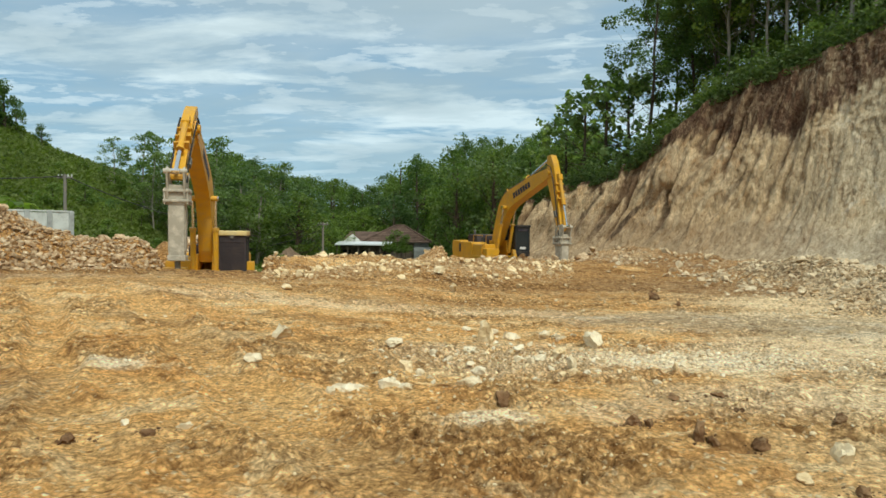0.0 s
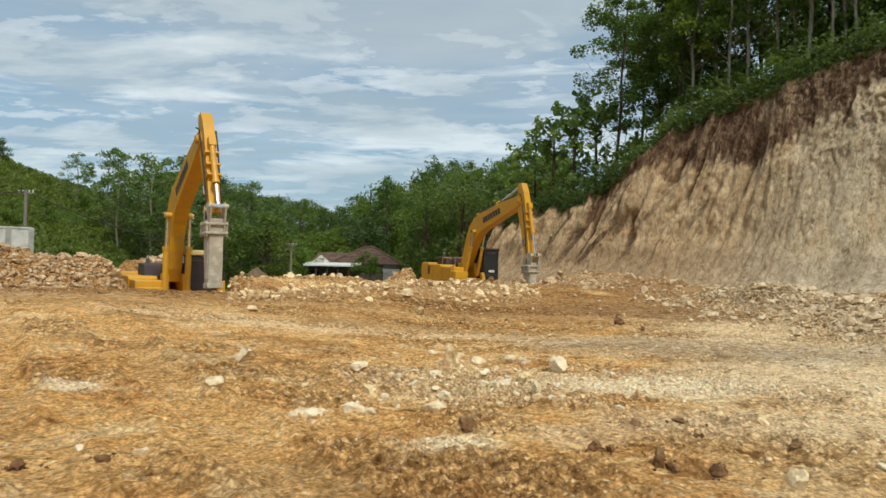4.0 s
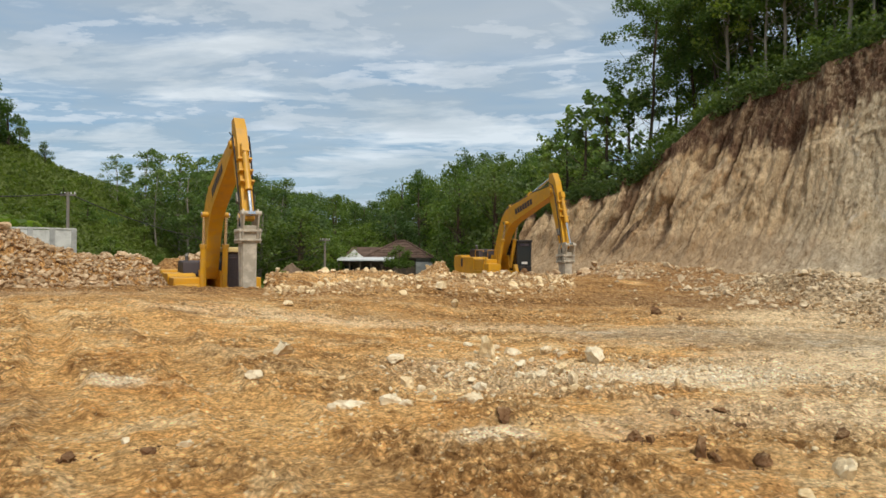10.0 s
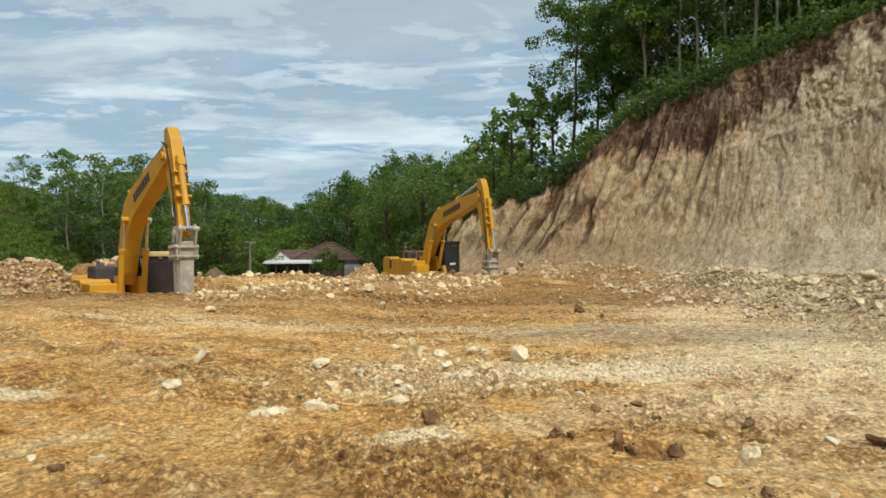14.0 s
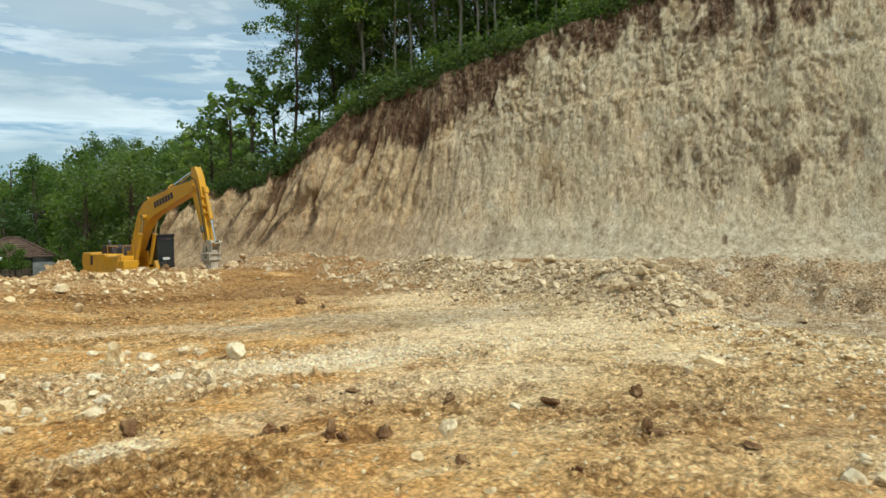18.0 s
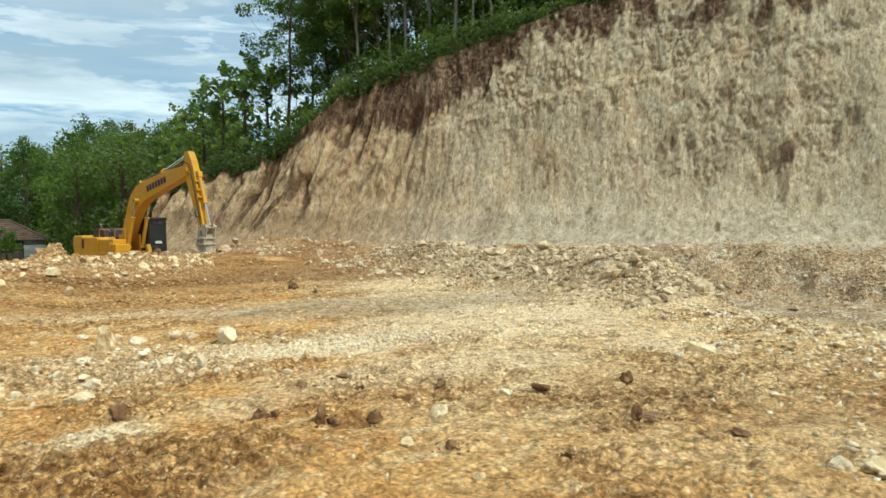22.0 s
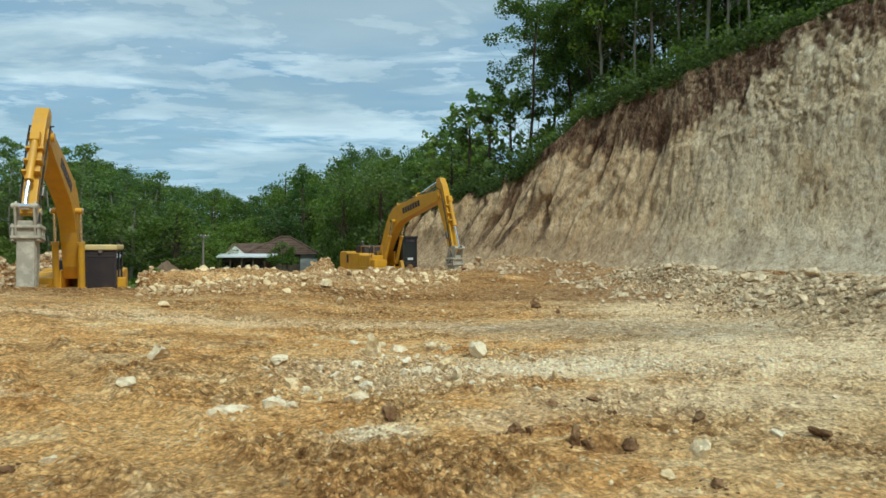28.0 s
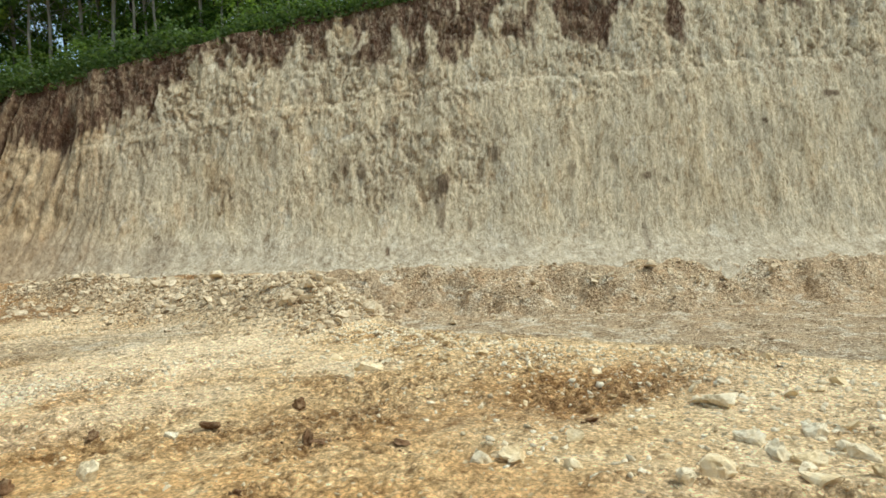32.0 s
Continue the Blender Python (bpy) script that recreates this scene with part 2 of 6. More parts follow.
    c = m.mix(green, c, m.ramp(m.noise(0.5, 6, 0.65), (0.3, (0.035, 0.065, 0.014)), (0.7, (0.085, 0.14, 0.032))))
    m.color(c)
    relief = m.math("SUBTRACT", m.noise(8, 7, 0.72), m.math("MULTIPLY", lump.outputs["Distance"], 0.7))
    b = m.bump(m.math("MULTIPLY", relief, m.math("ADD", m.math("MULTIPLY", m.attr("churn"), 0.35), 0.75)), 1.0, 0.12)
    m.bump(m.noise(42, 4, 0.7), 0.9, 0.02, b)
    return m.mat


def cliff_material():
    m = Nodes("cut_limestone", 0.95, spec=0.1)
    grain = m.noise(9.0, 8, 0.74, 0.7, (1, 1, 0.62))
    flake = m.noise(4.6, 8, 0.76, 0.9, (1, 1, 0.36), "world", (5, 1, 2))
    streak = m.noise(1.9, 6, 0.64, 0.4, (1, 1, 0.22))
    blot = m.noise(0.40, 5, 0.62, 0.4, (1, 1, 0.8), "world", (3, 0, 5))
    c = m.ramp(blot, (0.34, (0.485, 0.415, 0.300)), (0.48, (0.570, 0.486, 0.346)), (0.60, (0.610, 0.510, 0.352)), (0.72, (0.550, 0.424, 0.266)))
    c = m.mix(0.75, c, m.ramp(streak, (0.33, (0.72, 0.67, 0.60)), (0.50, (1.0, 1.0, 1.0)), (0.66, (1.12, 1.12, 1.12))), "MULTIPLY")
    # grain lows dark and highs pale: relief shading put into the colour
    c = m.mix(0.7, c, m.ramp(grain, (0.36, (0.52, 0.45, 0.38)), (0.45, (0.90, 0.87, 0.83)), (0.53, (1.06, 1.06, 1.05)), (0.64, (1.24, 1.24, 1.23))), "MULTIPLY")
    # rust-coloured and chalky stains
    c = m.mix(m.ramp(m.noise(0.8, 6, 0.7, 0.6, (1, 1, 0.6), "world", (8, 3, 2)), (0.57, 0.0), (0.66, 0.55)), c, (0.55, 0.385, 0.225))
    c = m.mix(m.ramp(m.noise(0.9, 6, 0.7, 0.5, (1, 1, 0.7), "world", (1, 9, 6)), (0.58, 0.0), (0.66, 0.5)), c, (0.70, 0.655, 0.545))
    # the old end of the cut is a little browner
    c = m.mix(m.attr("old"), c, m.mix(1.0, c, (0.96, 0.84, 0.725), "MULTIPLY"))
    # pale dusty foot, laid down in level bands
    foot = m.ramp(m.noise(1.8, 8, 0.74, 0.5, (1, 1, 1.1)), (0.36, (0.27, 0.205, 0.135)), (0.46, (0.43, 0.35, 0.25)), (0.54, (0.51, 0.435, 0.325)), (0.64, (0.70, 0.63, 0.50)))
    foot = m.mix(m.attr("old"), foot, m.mix(1.0, foot, (0.64, 0.525, 0.43), "MULTIPLY"))
    c = m.mix(m.math("MULTIPLY", m.attr("foot"), 0.6), c, foot)
    # flakes get painted relief too, darkened when low and lightened when high
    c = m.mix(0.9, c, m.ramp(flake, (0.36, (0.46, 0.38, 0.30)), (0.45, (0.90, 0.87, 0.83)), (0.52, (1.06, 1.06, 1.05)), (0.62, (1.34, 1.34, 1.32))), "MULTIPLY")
    # short dark flakes and holes, the shade in the bump's lows painted on
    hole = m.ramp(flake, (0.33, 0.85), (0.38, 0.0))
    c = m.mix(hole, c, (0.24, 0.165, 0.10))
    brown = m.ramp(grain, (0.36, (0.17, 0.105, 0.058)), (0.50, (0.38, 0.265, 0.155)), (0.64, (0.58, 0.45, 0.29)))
    # dark brown in the crevices stands in for the shade inside them
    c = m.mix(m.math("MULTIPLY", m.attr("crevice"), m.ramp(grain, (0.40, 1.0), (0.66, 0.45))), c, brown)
    drip = m.math("MULTIPLY", m.attr("drip"), m.ramp(m.noise(2.6, 8, 0.74, 0.9, (1, 1, 0.42), "world", (9, 2, 0)), (0.555, 0.0), (0.61, 0.75)))
    c = m.mix(drip, c, brown)
    # gullies painted dark by depth: brown soil fill and the shade in them
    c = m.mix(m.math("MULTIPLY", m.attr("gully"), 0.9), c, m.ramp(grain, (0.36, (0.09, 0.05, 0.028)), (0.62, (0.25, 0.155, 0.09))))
    # stains, along with the darkness of a cave and cleft painted on
    c = m.mix(m.attr("cave_stain"), c, m.ramp(flake, (0.38, (0.055, 0.036, 0.024)), (0.60, (0.25, 0.17, 0.105))))
    # dark topsoil that has run down from the rim, with pale ribs standing through it
    soil = m.math("MULTIPLY", m.attr("topsoil"), m.ramp(flake, (0.50, 1.0), (0.62, 0.65)))
    c = m.mix(soil, c, m.ramp(grain, (0.34, (0.045, 0.024, 0.015)), (0.50, (0.105, 0.058, 0.036)), (0.68, (0.22, 0.14, 0.09))))
    c = m.mix(m.math("MULTIPLY", m.attr("topsoil"), m.ramp(m.noise(0.9, 7, 0.7, 0.5, (1, 1, 0.6), "world", (1, 7, 4)), (0.50, 0.0), (0.60, 0.7))), c, m.ramp(flake, (0.36, (0.12, 0.075, 0.045)), (0.50, (0.27, 0.185, 0.11)), (0.62, (0.46, 0.36, 0.23))))
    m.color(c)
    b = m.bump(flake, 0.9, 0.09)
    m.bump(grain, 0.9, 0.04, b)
    return m.mat


def rock_material(name, low, mid, high, varied=True):
    m = Nodes(name, 0.92, spec=0.15)
    c = m.ramp(m.noise(5, 7, 0.68), (0.30, low), (0.48, mid), (0.68, high))
    shade = m.ramp(m.geo.outputs["Random Per Island"], (0.0, (0.60, 0.52, 0.44)), (0.35, (0.90, 0.86, 0.80)), (0.7, (1.05, 1.04, 1.02)), (1.0, (1.22, 1.22, 1.20)))
    if varied:
        c = m.mix(0.85, c, shade, "MULTIPLY")
    dirt = m.ramp(m.noise(11, 5, 0.7, 0, (1, 1, 1), "world", (4, 4, 4)), (0.52, 0.0), (0.66, 0.5))
    c = m.mix(dirt, c, (0.46, 0.32, 0.17))
    m.color(c)
    m.bump(m.noise(18, 7, 0.72), 0.8, 0.03)
    return m.mat


def leaf_material(name, dark, mid, light):
    m = Nodes(name, 0.55, spec=0.35)
    c = m.ramp(m.geo.outputs["Random Per Island"], (0.0, dark), (0.55, mid), (1.0, light))
    tint = m.ramp(m.chance(), (0.0, (0.72, 0.80, 0.75)), (0.5, (1.0, 1.0, 1.0)), (1.0, (1.28, 1.18, 0.9)))
    c = m.mix(1.0, c, tint, "MULTIPLY")
    m.color(m.mix(0.5, c, m.ramp(m.noise(0.35, 4, 0.6), (0.3, (0.75, 0.8, 0.7)), (0.7, (1.2, 1.15, 1.0))), "MULTIPLY"))
    m.bsdf.inputs["Subsurface Weight"].default_value = 0.0
    t = m.nt.nodes.new("ShaderNodeBsdfTranslucent")
    m.set(t.inputs["Color"], m.mix(1.0, c, (1.2, 1.4, 0.5), "MULTIPLY"))
    mix = m.nt.nodes.new("ShaderNodeMixShader")
    mix.inputs[0].default_value = 0.5
    out = m.nt.nodes["Material Output"]
    m.nt.links.new(m.bsdf.outputs[0], mix.inputs[1])
    m.nt.links.new(t.outputs[0], mix.inputs[2])
    m.nt.links.new(mix.outputs[0], out.inputs[0])
    return m.mat


def plain_material(name, color, rough=0.6, metal=0.0, spec=0.4, dirt=0.35, dust=(0.36, 0.27, 0.16), scale=3.0):
    m = Nodes(name, rough, metal, spec)
    base = m.mix(0.35, color, m.ramp(m.noise(scale * 0.4, 4, 0.6, 0, (1, 1, 1), "object"), (0.3, tuple(v * 0.72 for v in color)), (0.7, tuple(min(1, v * 1.15) for v in color))))
    mask = m.ramp(m.noise(scale, 7, 0.7, 0.3, (1, 1, 1), "object"), (0.46, 0.0), (0.68, dirt))
    m.color(m.mix(mask, base, dust))
    m.set(m.bsdf.inputs["Roughness"], m.math("ADD", m.math("MULTIPLY", mask, 0.5), rough, True))
    m.bump(m.noise(scale * 9, 4, 0.6, 0, (1, 1, 1), "object"), 0.15, 0.01)
    return m.mat


def bark_material(name, dark, light):
    m = Nodes(name, 0.9, spec=0.15)
    m.color(m.ramp(m.noise(4, 6, 0.7, 0.2, (1, 1, 0.2), "object"), (0.3, dark), (0.7, light)))
    m.bump(m.noise(9, 5, 0.7, 0, (1, 1, 0.15), "object"), 0.6, 0.03)
    return m.mat


def tile_material():
    m = Nodes("clay_roof_tiles", 0.85, spec=0.2)
    m.color(m.ramp(m.noise(1.3, 6, 0.7, 0.2, (1, 1, 1), "object"), (0.3, (0.055, 0.036, 0.027)), (0.52, (0.12, 0.078, 0.058)), (0.72, (0.19, 0.13, 0.10))))
    return m.mat


SOIL, CLIFF = soil_material(), cliff_material()
LIMESTONE = rock_material("pale_limestone", (0.54, 0.36, 0.17), (0.74, 0.57, 0.33), (0.88, 0.75, 0.52))
WHITE_STONE = rock_material("white_limestone", (0.68, 0.52, 0.31), (0.84, 0.71, 0.49), (0.93, 0.85, 0.67))
NEAR_STONE = rock_material("cream_limestone", (0.60, 0.42, 0.21), (0.83, 0.69, 0.46), (0.94, 0.85, 0.65), False)
BROWN_STONE = rock_material("brown_rubble", (0.22, 0.12, 0.06), (0.47, 0.325, 0.19), (0.76, 0.62, 0.43))
GREY_STONE = rock_material("grey_rubble", (0.40, 0.29, 0.17), (0.58, 0.455, 0.295), (0.78, 0.655, 0.46))
TAN_STONE = rock_material("tan_rubble", (0.34, 0.18, 0.075), (0.54, 0.36, 0.18), (0.76, 0.60, 0.39))
EARTH = rock_material("dark_earth_clod", (0.070, 0.036, 0.016), (0.165, 0.088, 0.042), (0.31, 0.185, 0.095))
LEAF_DEEP = leaf_material("forest_leaves", (0.080, 0.124, 0.038), (0.114, 0.170, 0.050), (0.160, 0.220, 0.068))
LEAF_BRIGHT = leaf_material("bright_leaves", (0.104, 0.156, 0.038), (0.152, 0.215, 0.050), (0.220, 0.280, 0.078))
LEAF_TEAK = leaf_material("teak_leaves", (0.10, 0.145, 0.055), (0.165, 0.23, 0.085), (0.25, 0.32, 0.13))
LEAF_COOL = leaf_material("blue_green_leaves", (0.086, 0.130, 0.056), (0.118, 0.172, 0.074), (0.168, 0.222, 0.104))
GRASS = leaf_material("hill_grass", (0.115, 0.150, 0.034), (0.155, 0.195, 0.046), (0.215, 0.25, 0.075))
BARK = bark_material("brown_bark", (0.045, 0.032, 0.022), (0.15, 0.115, 0.08))
PALE_BARK = bark_material("pale_bark", (0.16, 0.135, 0.10), (0.40, 0.36, 0.29))
YELLOW = plain_material("yellow_paint", (0.66, 0.335, 0.012), 0.42, 0.0, 0.5, 0.42, (0.40, 0.26, 0.12))
PALE_YELLOW = plain_material("dusty_yellow_roof", (0.72, 0.55, 0.22), 0.6, 0.0, 0.4, 0.6, (0.55, 0.46, 0.30))
BLACK = plain_material("black_paint", (0.022, 0.022, 0.024), 0.45, 0.0, 0.4, 0.25, (0.16, 0.125, 0.085))
DECAL = plain_material("dark_blue_decal", (0.028, 0.024, 0.045), 0.5, 0.0, 0.4, 0.15)
WHITE_PAINT = plain_material("white_decal", (0.72, 0.72, 0.70), 0.5, 0.0, 0.4, 0.2)
GUARD = plain_material("cab_guard", (0.050, 0.038, 0.040), 0.55, 0.2, 0.4, 0.4, (0.13, 0.09, 0.065), 2.0)
CHROME = plain_material("chrome_rod", (0.82, 0.82, 0.83), 0.12, 1.0, 0.5, 0.1)
STEEL = plain_material("worn_steel", (0.20, 0.185, 0.165), 0.5, 0.7, 0.4, 0.5)
DUSTY = plain_material("dust_caked_steel", (0.42, 0.37, 0.29), 0.9, 0.0, 0.15, 0.9, (0.66, 0.59, 0.47), 4.0)
RUBBER = plain_material("black_hose", (0.02, 0.02, 0.02), 0.6, 0.0, 0.3, 0.2)
TRACK = plain_material("muddy_track", (0.12, 0.095, 0.07), 0.8, 0.3, 0.3, 0.8)
GLASS = Nodes("cab_glass", 0.06, 0.0, 0.6).color((0.02, 0.028, 0.032)).mat
TILES = tile_material()
WALL_WHITE = plain_material("limewashed_wall", (0.70, 0.69, 0.64), 0.9, 0.0, 0.15, 0.6, (0.22, 0.21, 0.18), 1.2)
SHEET_ROOF = plain_material("pale_sheet_roof", (0.70, 0.72, 0.73), 0.4, 0.0, 0.4, 0.15)
CONCRETE = plain_material("stained_concrete", (0.50, 0.49, 0.46), 0.9, 0.0, 0.15, 0.75, (0.13, 0.13, 0.12), 0.6)
POLE = plain_material("weathered_pole", (0.22, 0.20, 0.175), 0.85, 0.0, 0.2, 0.3)
TIMBER = plain_material("dark_timber", (0.075, 0.06, 0.045), 0.8, 0.0, 0.2, 0.3)
CABLE = plain_material("black_cable", (0.03, 0.03, 0.03), 0.6)


# ---------------------------------------------------------------- mesh helpers
def part(name, bm, material, parent=None, label="", smooth=False):
    me = bpy.data.meshes.new(name)
    bm.to_mesh(me)
    bm.free()
    me.materials.append(material)
    if smooth:
        me.polygons.foreach_set("use_smooth", [True] * len(me.polygons))
    ob = new(name, me)
    ob.parent = parent
    if label:
        ob["label"] = label
    return ob


def mesh_from(name, verts, faces, material, parent=None, smooth=False):
    """One mesh from arrays: verts (n, 3), faces (m, 3 or 4)."""
    me = bpy.data.meshes.new(name)
    verts, faces = np.asarray(verts, np.float32), np.asarray(faces, np.int32)
    k = faces.shape[1]
    me.vertices.add(len(verts))
    me.vertices.foreach_set("co", verts.ravel())
    me.loops.add(faces.size)
    me.loops.foreach_set("vertex_index", faces.ravel())
    me.polygons.add(len(faces))
    me.polygons.foreach_set("loop_start", np.arange(0, faces.size, k, dtype=np.int32))
    if smooth:
        me.polygons.foreach_set("use_smooth", np.ones(len(faces), bool))
    me.update(calc_edges=True)
    me.validate()
    me.materials.append(material)
    ob = new(name, me)
    ob.parent = parent
    return ob


def add_attr(ob, name, values):
    a = ob.data.attributes.new(name, "FLOAT", "POINT")
    a.data.foreach_set("value", np.asarray(values, np.float32))


def box(bm, lo, hi, bevel=0.0, m=None):
    made = bmesh.ops.create_cube(bm, size=1.0)["verts"]
    lo, hi = Vector(lo), Vector(hi)
    for v in made:
        v.co = Vector([(a + b) / 2 + c * (b - a) for a, b, c in zip(lo, hi, v.co)])
    if bevel:
        edges = {e for v in made for e in v.link_edges}
        made = bmesh.ops.bevel(bm, geom=list(edges), offset=bevel, segments=2, affect="EDGES", profile=0.6)["verts"]
    if m is not None:
        for v in set(made):
            v.co = m @ v.co
    return bm


def rod(bm, a, b, r, r2=None, seg=12):
    a, b = Vector(a), Vector(b)
    d = b - a
    made = bmesh.ops.create_cone(bm, cap_ends=True, segments=seg, radius1=r, radius2=r if r2 is None else r2, depth=d.length)["verts"]
    m = Matrix.Translation((a + b) / 2) @ d.to_track_quat("Z", "Y").to_matrix().to_4x4()
    for v in made:
        v.co = m @ v.co
    return bm


def plate(bm, outline, y0, y1, bevel=0.0):
    """A solid from an outline in the x-z plane between y0 and y1."""
    a = [bm.verts.new((x, y0, z)) for x, z in outline]
    b = [bm.verts.new((x, y1, z)) for x, z in outline]
    n = len(a)
    bm.faces.new(a)
    bm.faces.new(b[::-1])
    for i in range(n):
        bm.faces.new((a[(i + 1) % n], a[i], b[i], b[(i + 1) % n]))
    bmesh.ops.recalc_face_normals(bm, faces=bm.faces)
    if bevel:
        edges = [e for e in bm.edges if e.calc_face_angle(0) > 0.5]
        bmesh.ops.bevel(bm, geom=edges, offset=bevel, segments=2, affect="EDGES", profile=0.6)
    return bm


def bump_noise(x, y, z, scale, seed=0, octaves=4, gain=0.5):
    """Value noise on arrays, about -1 to 1."""
    x, y, z = (np.asarray(v, float) * scale for v in np.broadcast_arrays(x, y, z))
    total, amp, norm = 0.0, 1.0, 0.0
    for o in range(octaves):
        xi, yi, zi = (np.floor(v).astype(np.int64) for v in (x, y, z))
        fx, fy, fz = (v - i for v, i in ((x, xi), (y, yi), (z, zi)))
        fx, fy, fz = (f * f * (3 - 2 * f) for f in (fx, fy, fz))

        def h(i, j, k):
            n = (xi + i) * 374761393 + (yi + j) * 668265263 + (zi + k) * 2147483647 + (seed + o * 17) * 974634777
            n = (n ^ (n >> 13)) * 1274126177 & 0xFFFFFFFF
            return ((n ^ (n >> 16)) & 0xFFFF) / 32767.5 - 1

        def lerp(a, b, f):
            return a + (b - a) * f

        v = lerp(
            lerp(lerp(h(0, 0, 0), h(1, 0, 0), fx), lerp(h(0, 1, 0), h(1, 1, 0), fx), fy),
            lerp(lerp(h(0, 0, 1), h(1, 0, 1), fx), lerp(h(0, 1, 1), h(1, 1, 1), fx), fy), fz)
        total, norm = total + amp * v, norm + amp
        amp *= gain
        x, y, z = x * 2.03 + 11.3, y * 2.03 + 5.7, z * 2.03 + 2.9
    return total / norm


def step(a, b, v):
    t = np.clip((v - a) / (b - a), 0, 1)
    return t * t * (3 - 2 * t)


# ---------------------------------------------------------------- the lie of the land
NX, NY, FACE = 0.7528, 0.6582, 33.5  # the cliff's normal, and its distance from the middle of the plot
TOP_U = [-60, -44, -36, -31.5, -27.6, -25, -23.3, -21.7, -19.4, -17, -14.8, -12.6, -9.5, -6.2, -1.6, 5, 20, 45, 70]
TOP_Z = [1.0, 2.4, 3.6, 4.9, 5.5, 6.8, 7.8, 9.3, 10.1, 10.5, 11.2, 11.9, 12.6, 13.3, 14.5, 15.8, 17.4, 18.5, 19]
LIP_AZ = [-60, -37, -30, -16, -12, -6, 0, 6, 12, 30, 60]
LIP_R = [22, 21, 20.5, 20.5, 25, 28, 33, 35, 44, 60, 60]
LIP_Z = [0.35, 0.45, 0.46, 0.27, 0.30, 0.42, 0.38, 0.30, 0.35, 0.3, 0.3]
BACK_Z = [-0.6, -0.7, -1.65, -1.65, -1.4, -1.2, -1.0, -1.0, 0.1, 0.3, 0.3]
HILL_AZ = [-180, -120, -60, -42, -37, -33, -30, -27, -22, -19, -15, -10, -6, -3, 0, 6, 15, 40, 100, 140, 180]
HILL_EL = [3, 5, 8.5, 7.2, 5.5, 4.0, 3.5, 3.1, 3.3, 3.0, 2.2, 1.2, 2.2, 3.4, 3.8, 4.4, 5, 5, 4, 3, 3]


def cliff_uv(x, y):
    return x * NY - y * NX, x * NX + y * NY


def heap(x, y):
    """Height of the ridge of grey broken rock between the floor and the lower bench."""
    crest = 9.9 + 0.05 * (y - 12) + 0.4 * bump_noise(y, 0, 0, 0.4, 27, 2)
    d = x - crest
    tall = np.interp(y, [8.4, 9.6, 11.3, 16, 20, 24, 28, 32], [0, 0.25, 0.95, 0.85, 0.75, 0.85, 0.45, 0.0])
    return tall * np.exp(-((d / np.where(d < 0, 1.25, 1.6)) ** 2)) * (1 + 0.28 * bump_noise(x, y, 0, 0.8, 28, 3))


def churn(x, y):
    """1 where machines have broken the soil up into lumps, 0 where it is rolled flat."""
    v = step(-0.05, 0.30, bump_noise(x, y * 1.3, 0, 1.1, 19, 4, 0.6)) * 0.75
    ragged = 0.35 * bump_noise(x, y, 0, 1.3, 31, 3)
    for cx, cy, rx, ry, turn, k in CHURNED:
        v = np.maximum(v, k * step(1.35, 0.45, oval(x, y, cx, cy, rx, ry, turn) + ragged))
    for cx, cy, rx, ry, turn, k in ROLLED:
        v = v * (1 - k * step(1.35, 0.45, oval(x, y, cx, cy, rx, ry, turn) + ragged))
    return v * (1 - 0.8 * np.maximum(trail(x, y), trail(x, y, -1.9, 0.22)))


# centre, half length, half width, turn and strength of each patch of the floor
CHURNED = [(-0.5, 4.9, 1.9, 0.75, 5, 0.85), (-1.9, 7.4, 1.0, 0.5, 10, 0.9), (-1.95, 9.4, 1.0, 0.45, 0, 0.9), (-2.9, 7.1, 0.5, 0.22, 0, 0.8), (-4.7, 9.5, 0.5, 0.5, 0, 0.9), (3.2, 6.0, 0.8, 0.4, 0, 0.7), (0.6, 15.6, 2.6, 0.8, 0, 0.8), (-0.6, 12.6, 1.5, 0.6, 0, 0.8), (5.2, 4.6, 1.6, 0.45, -30, 0.5), (6.8, 3.0, 1.3, 0.75, -20, 1.0), (7.6, 4.7, 1.2, 0.8, 0, 0.6), (3.6, 4.9, 1.2, 0.4, -25, 0.6), (3.0, 3.1, 0.9, 0.35, 0, 0.4), (-1.0, 7.1, 0.4, 0.25, 0, 0.7), (0.2, 20, 5.0, 1.4, 3, 0.9), (-0.2, 8.6, 1.7, 1.3, 0, 0.8)]
ROLLED = [(-7.7, 14.8, 3.5, 1.0, 0, 0.9), (-4.2, 11.7, 1.5, 0.8, 0, 0.8), (2.9, 18.2, 2.6, 0.9, 0, 0.9), (-1.1, 14.6, 2.4, 0.5, 0, 0.8), (4.6, 2.4, 1.6, 0.5, -35, 0.8), (4.9, 13.0, 4.0, 1.2, -6, 0.7)]


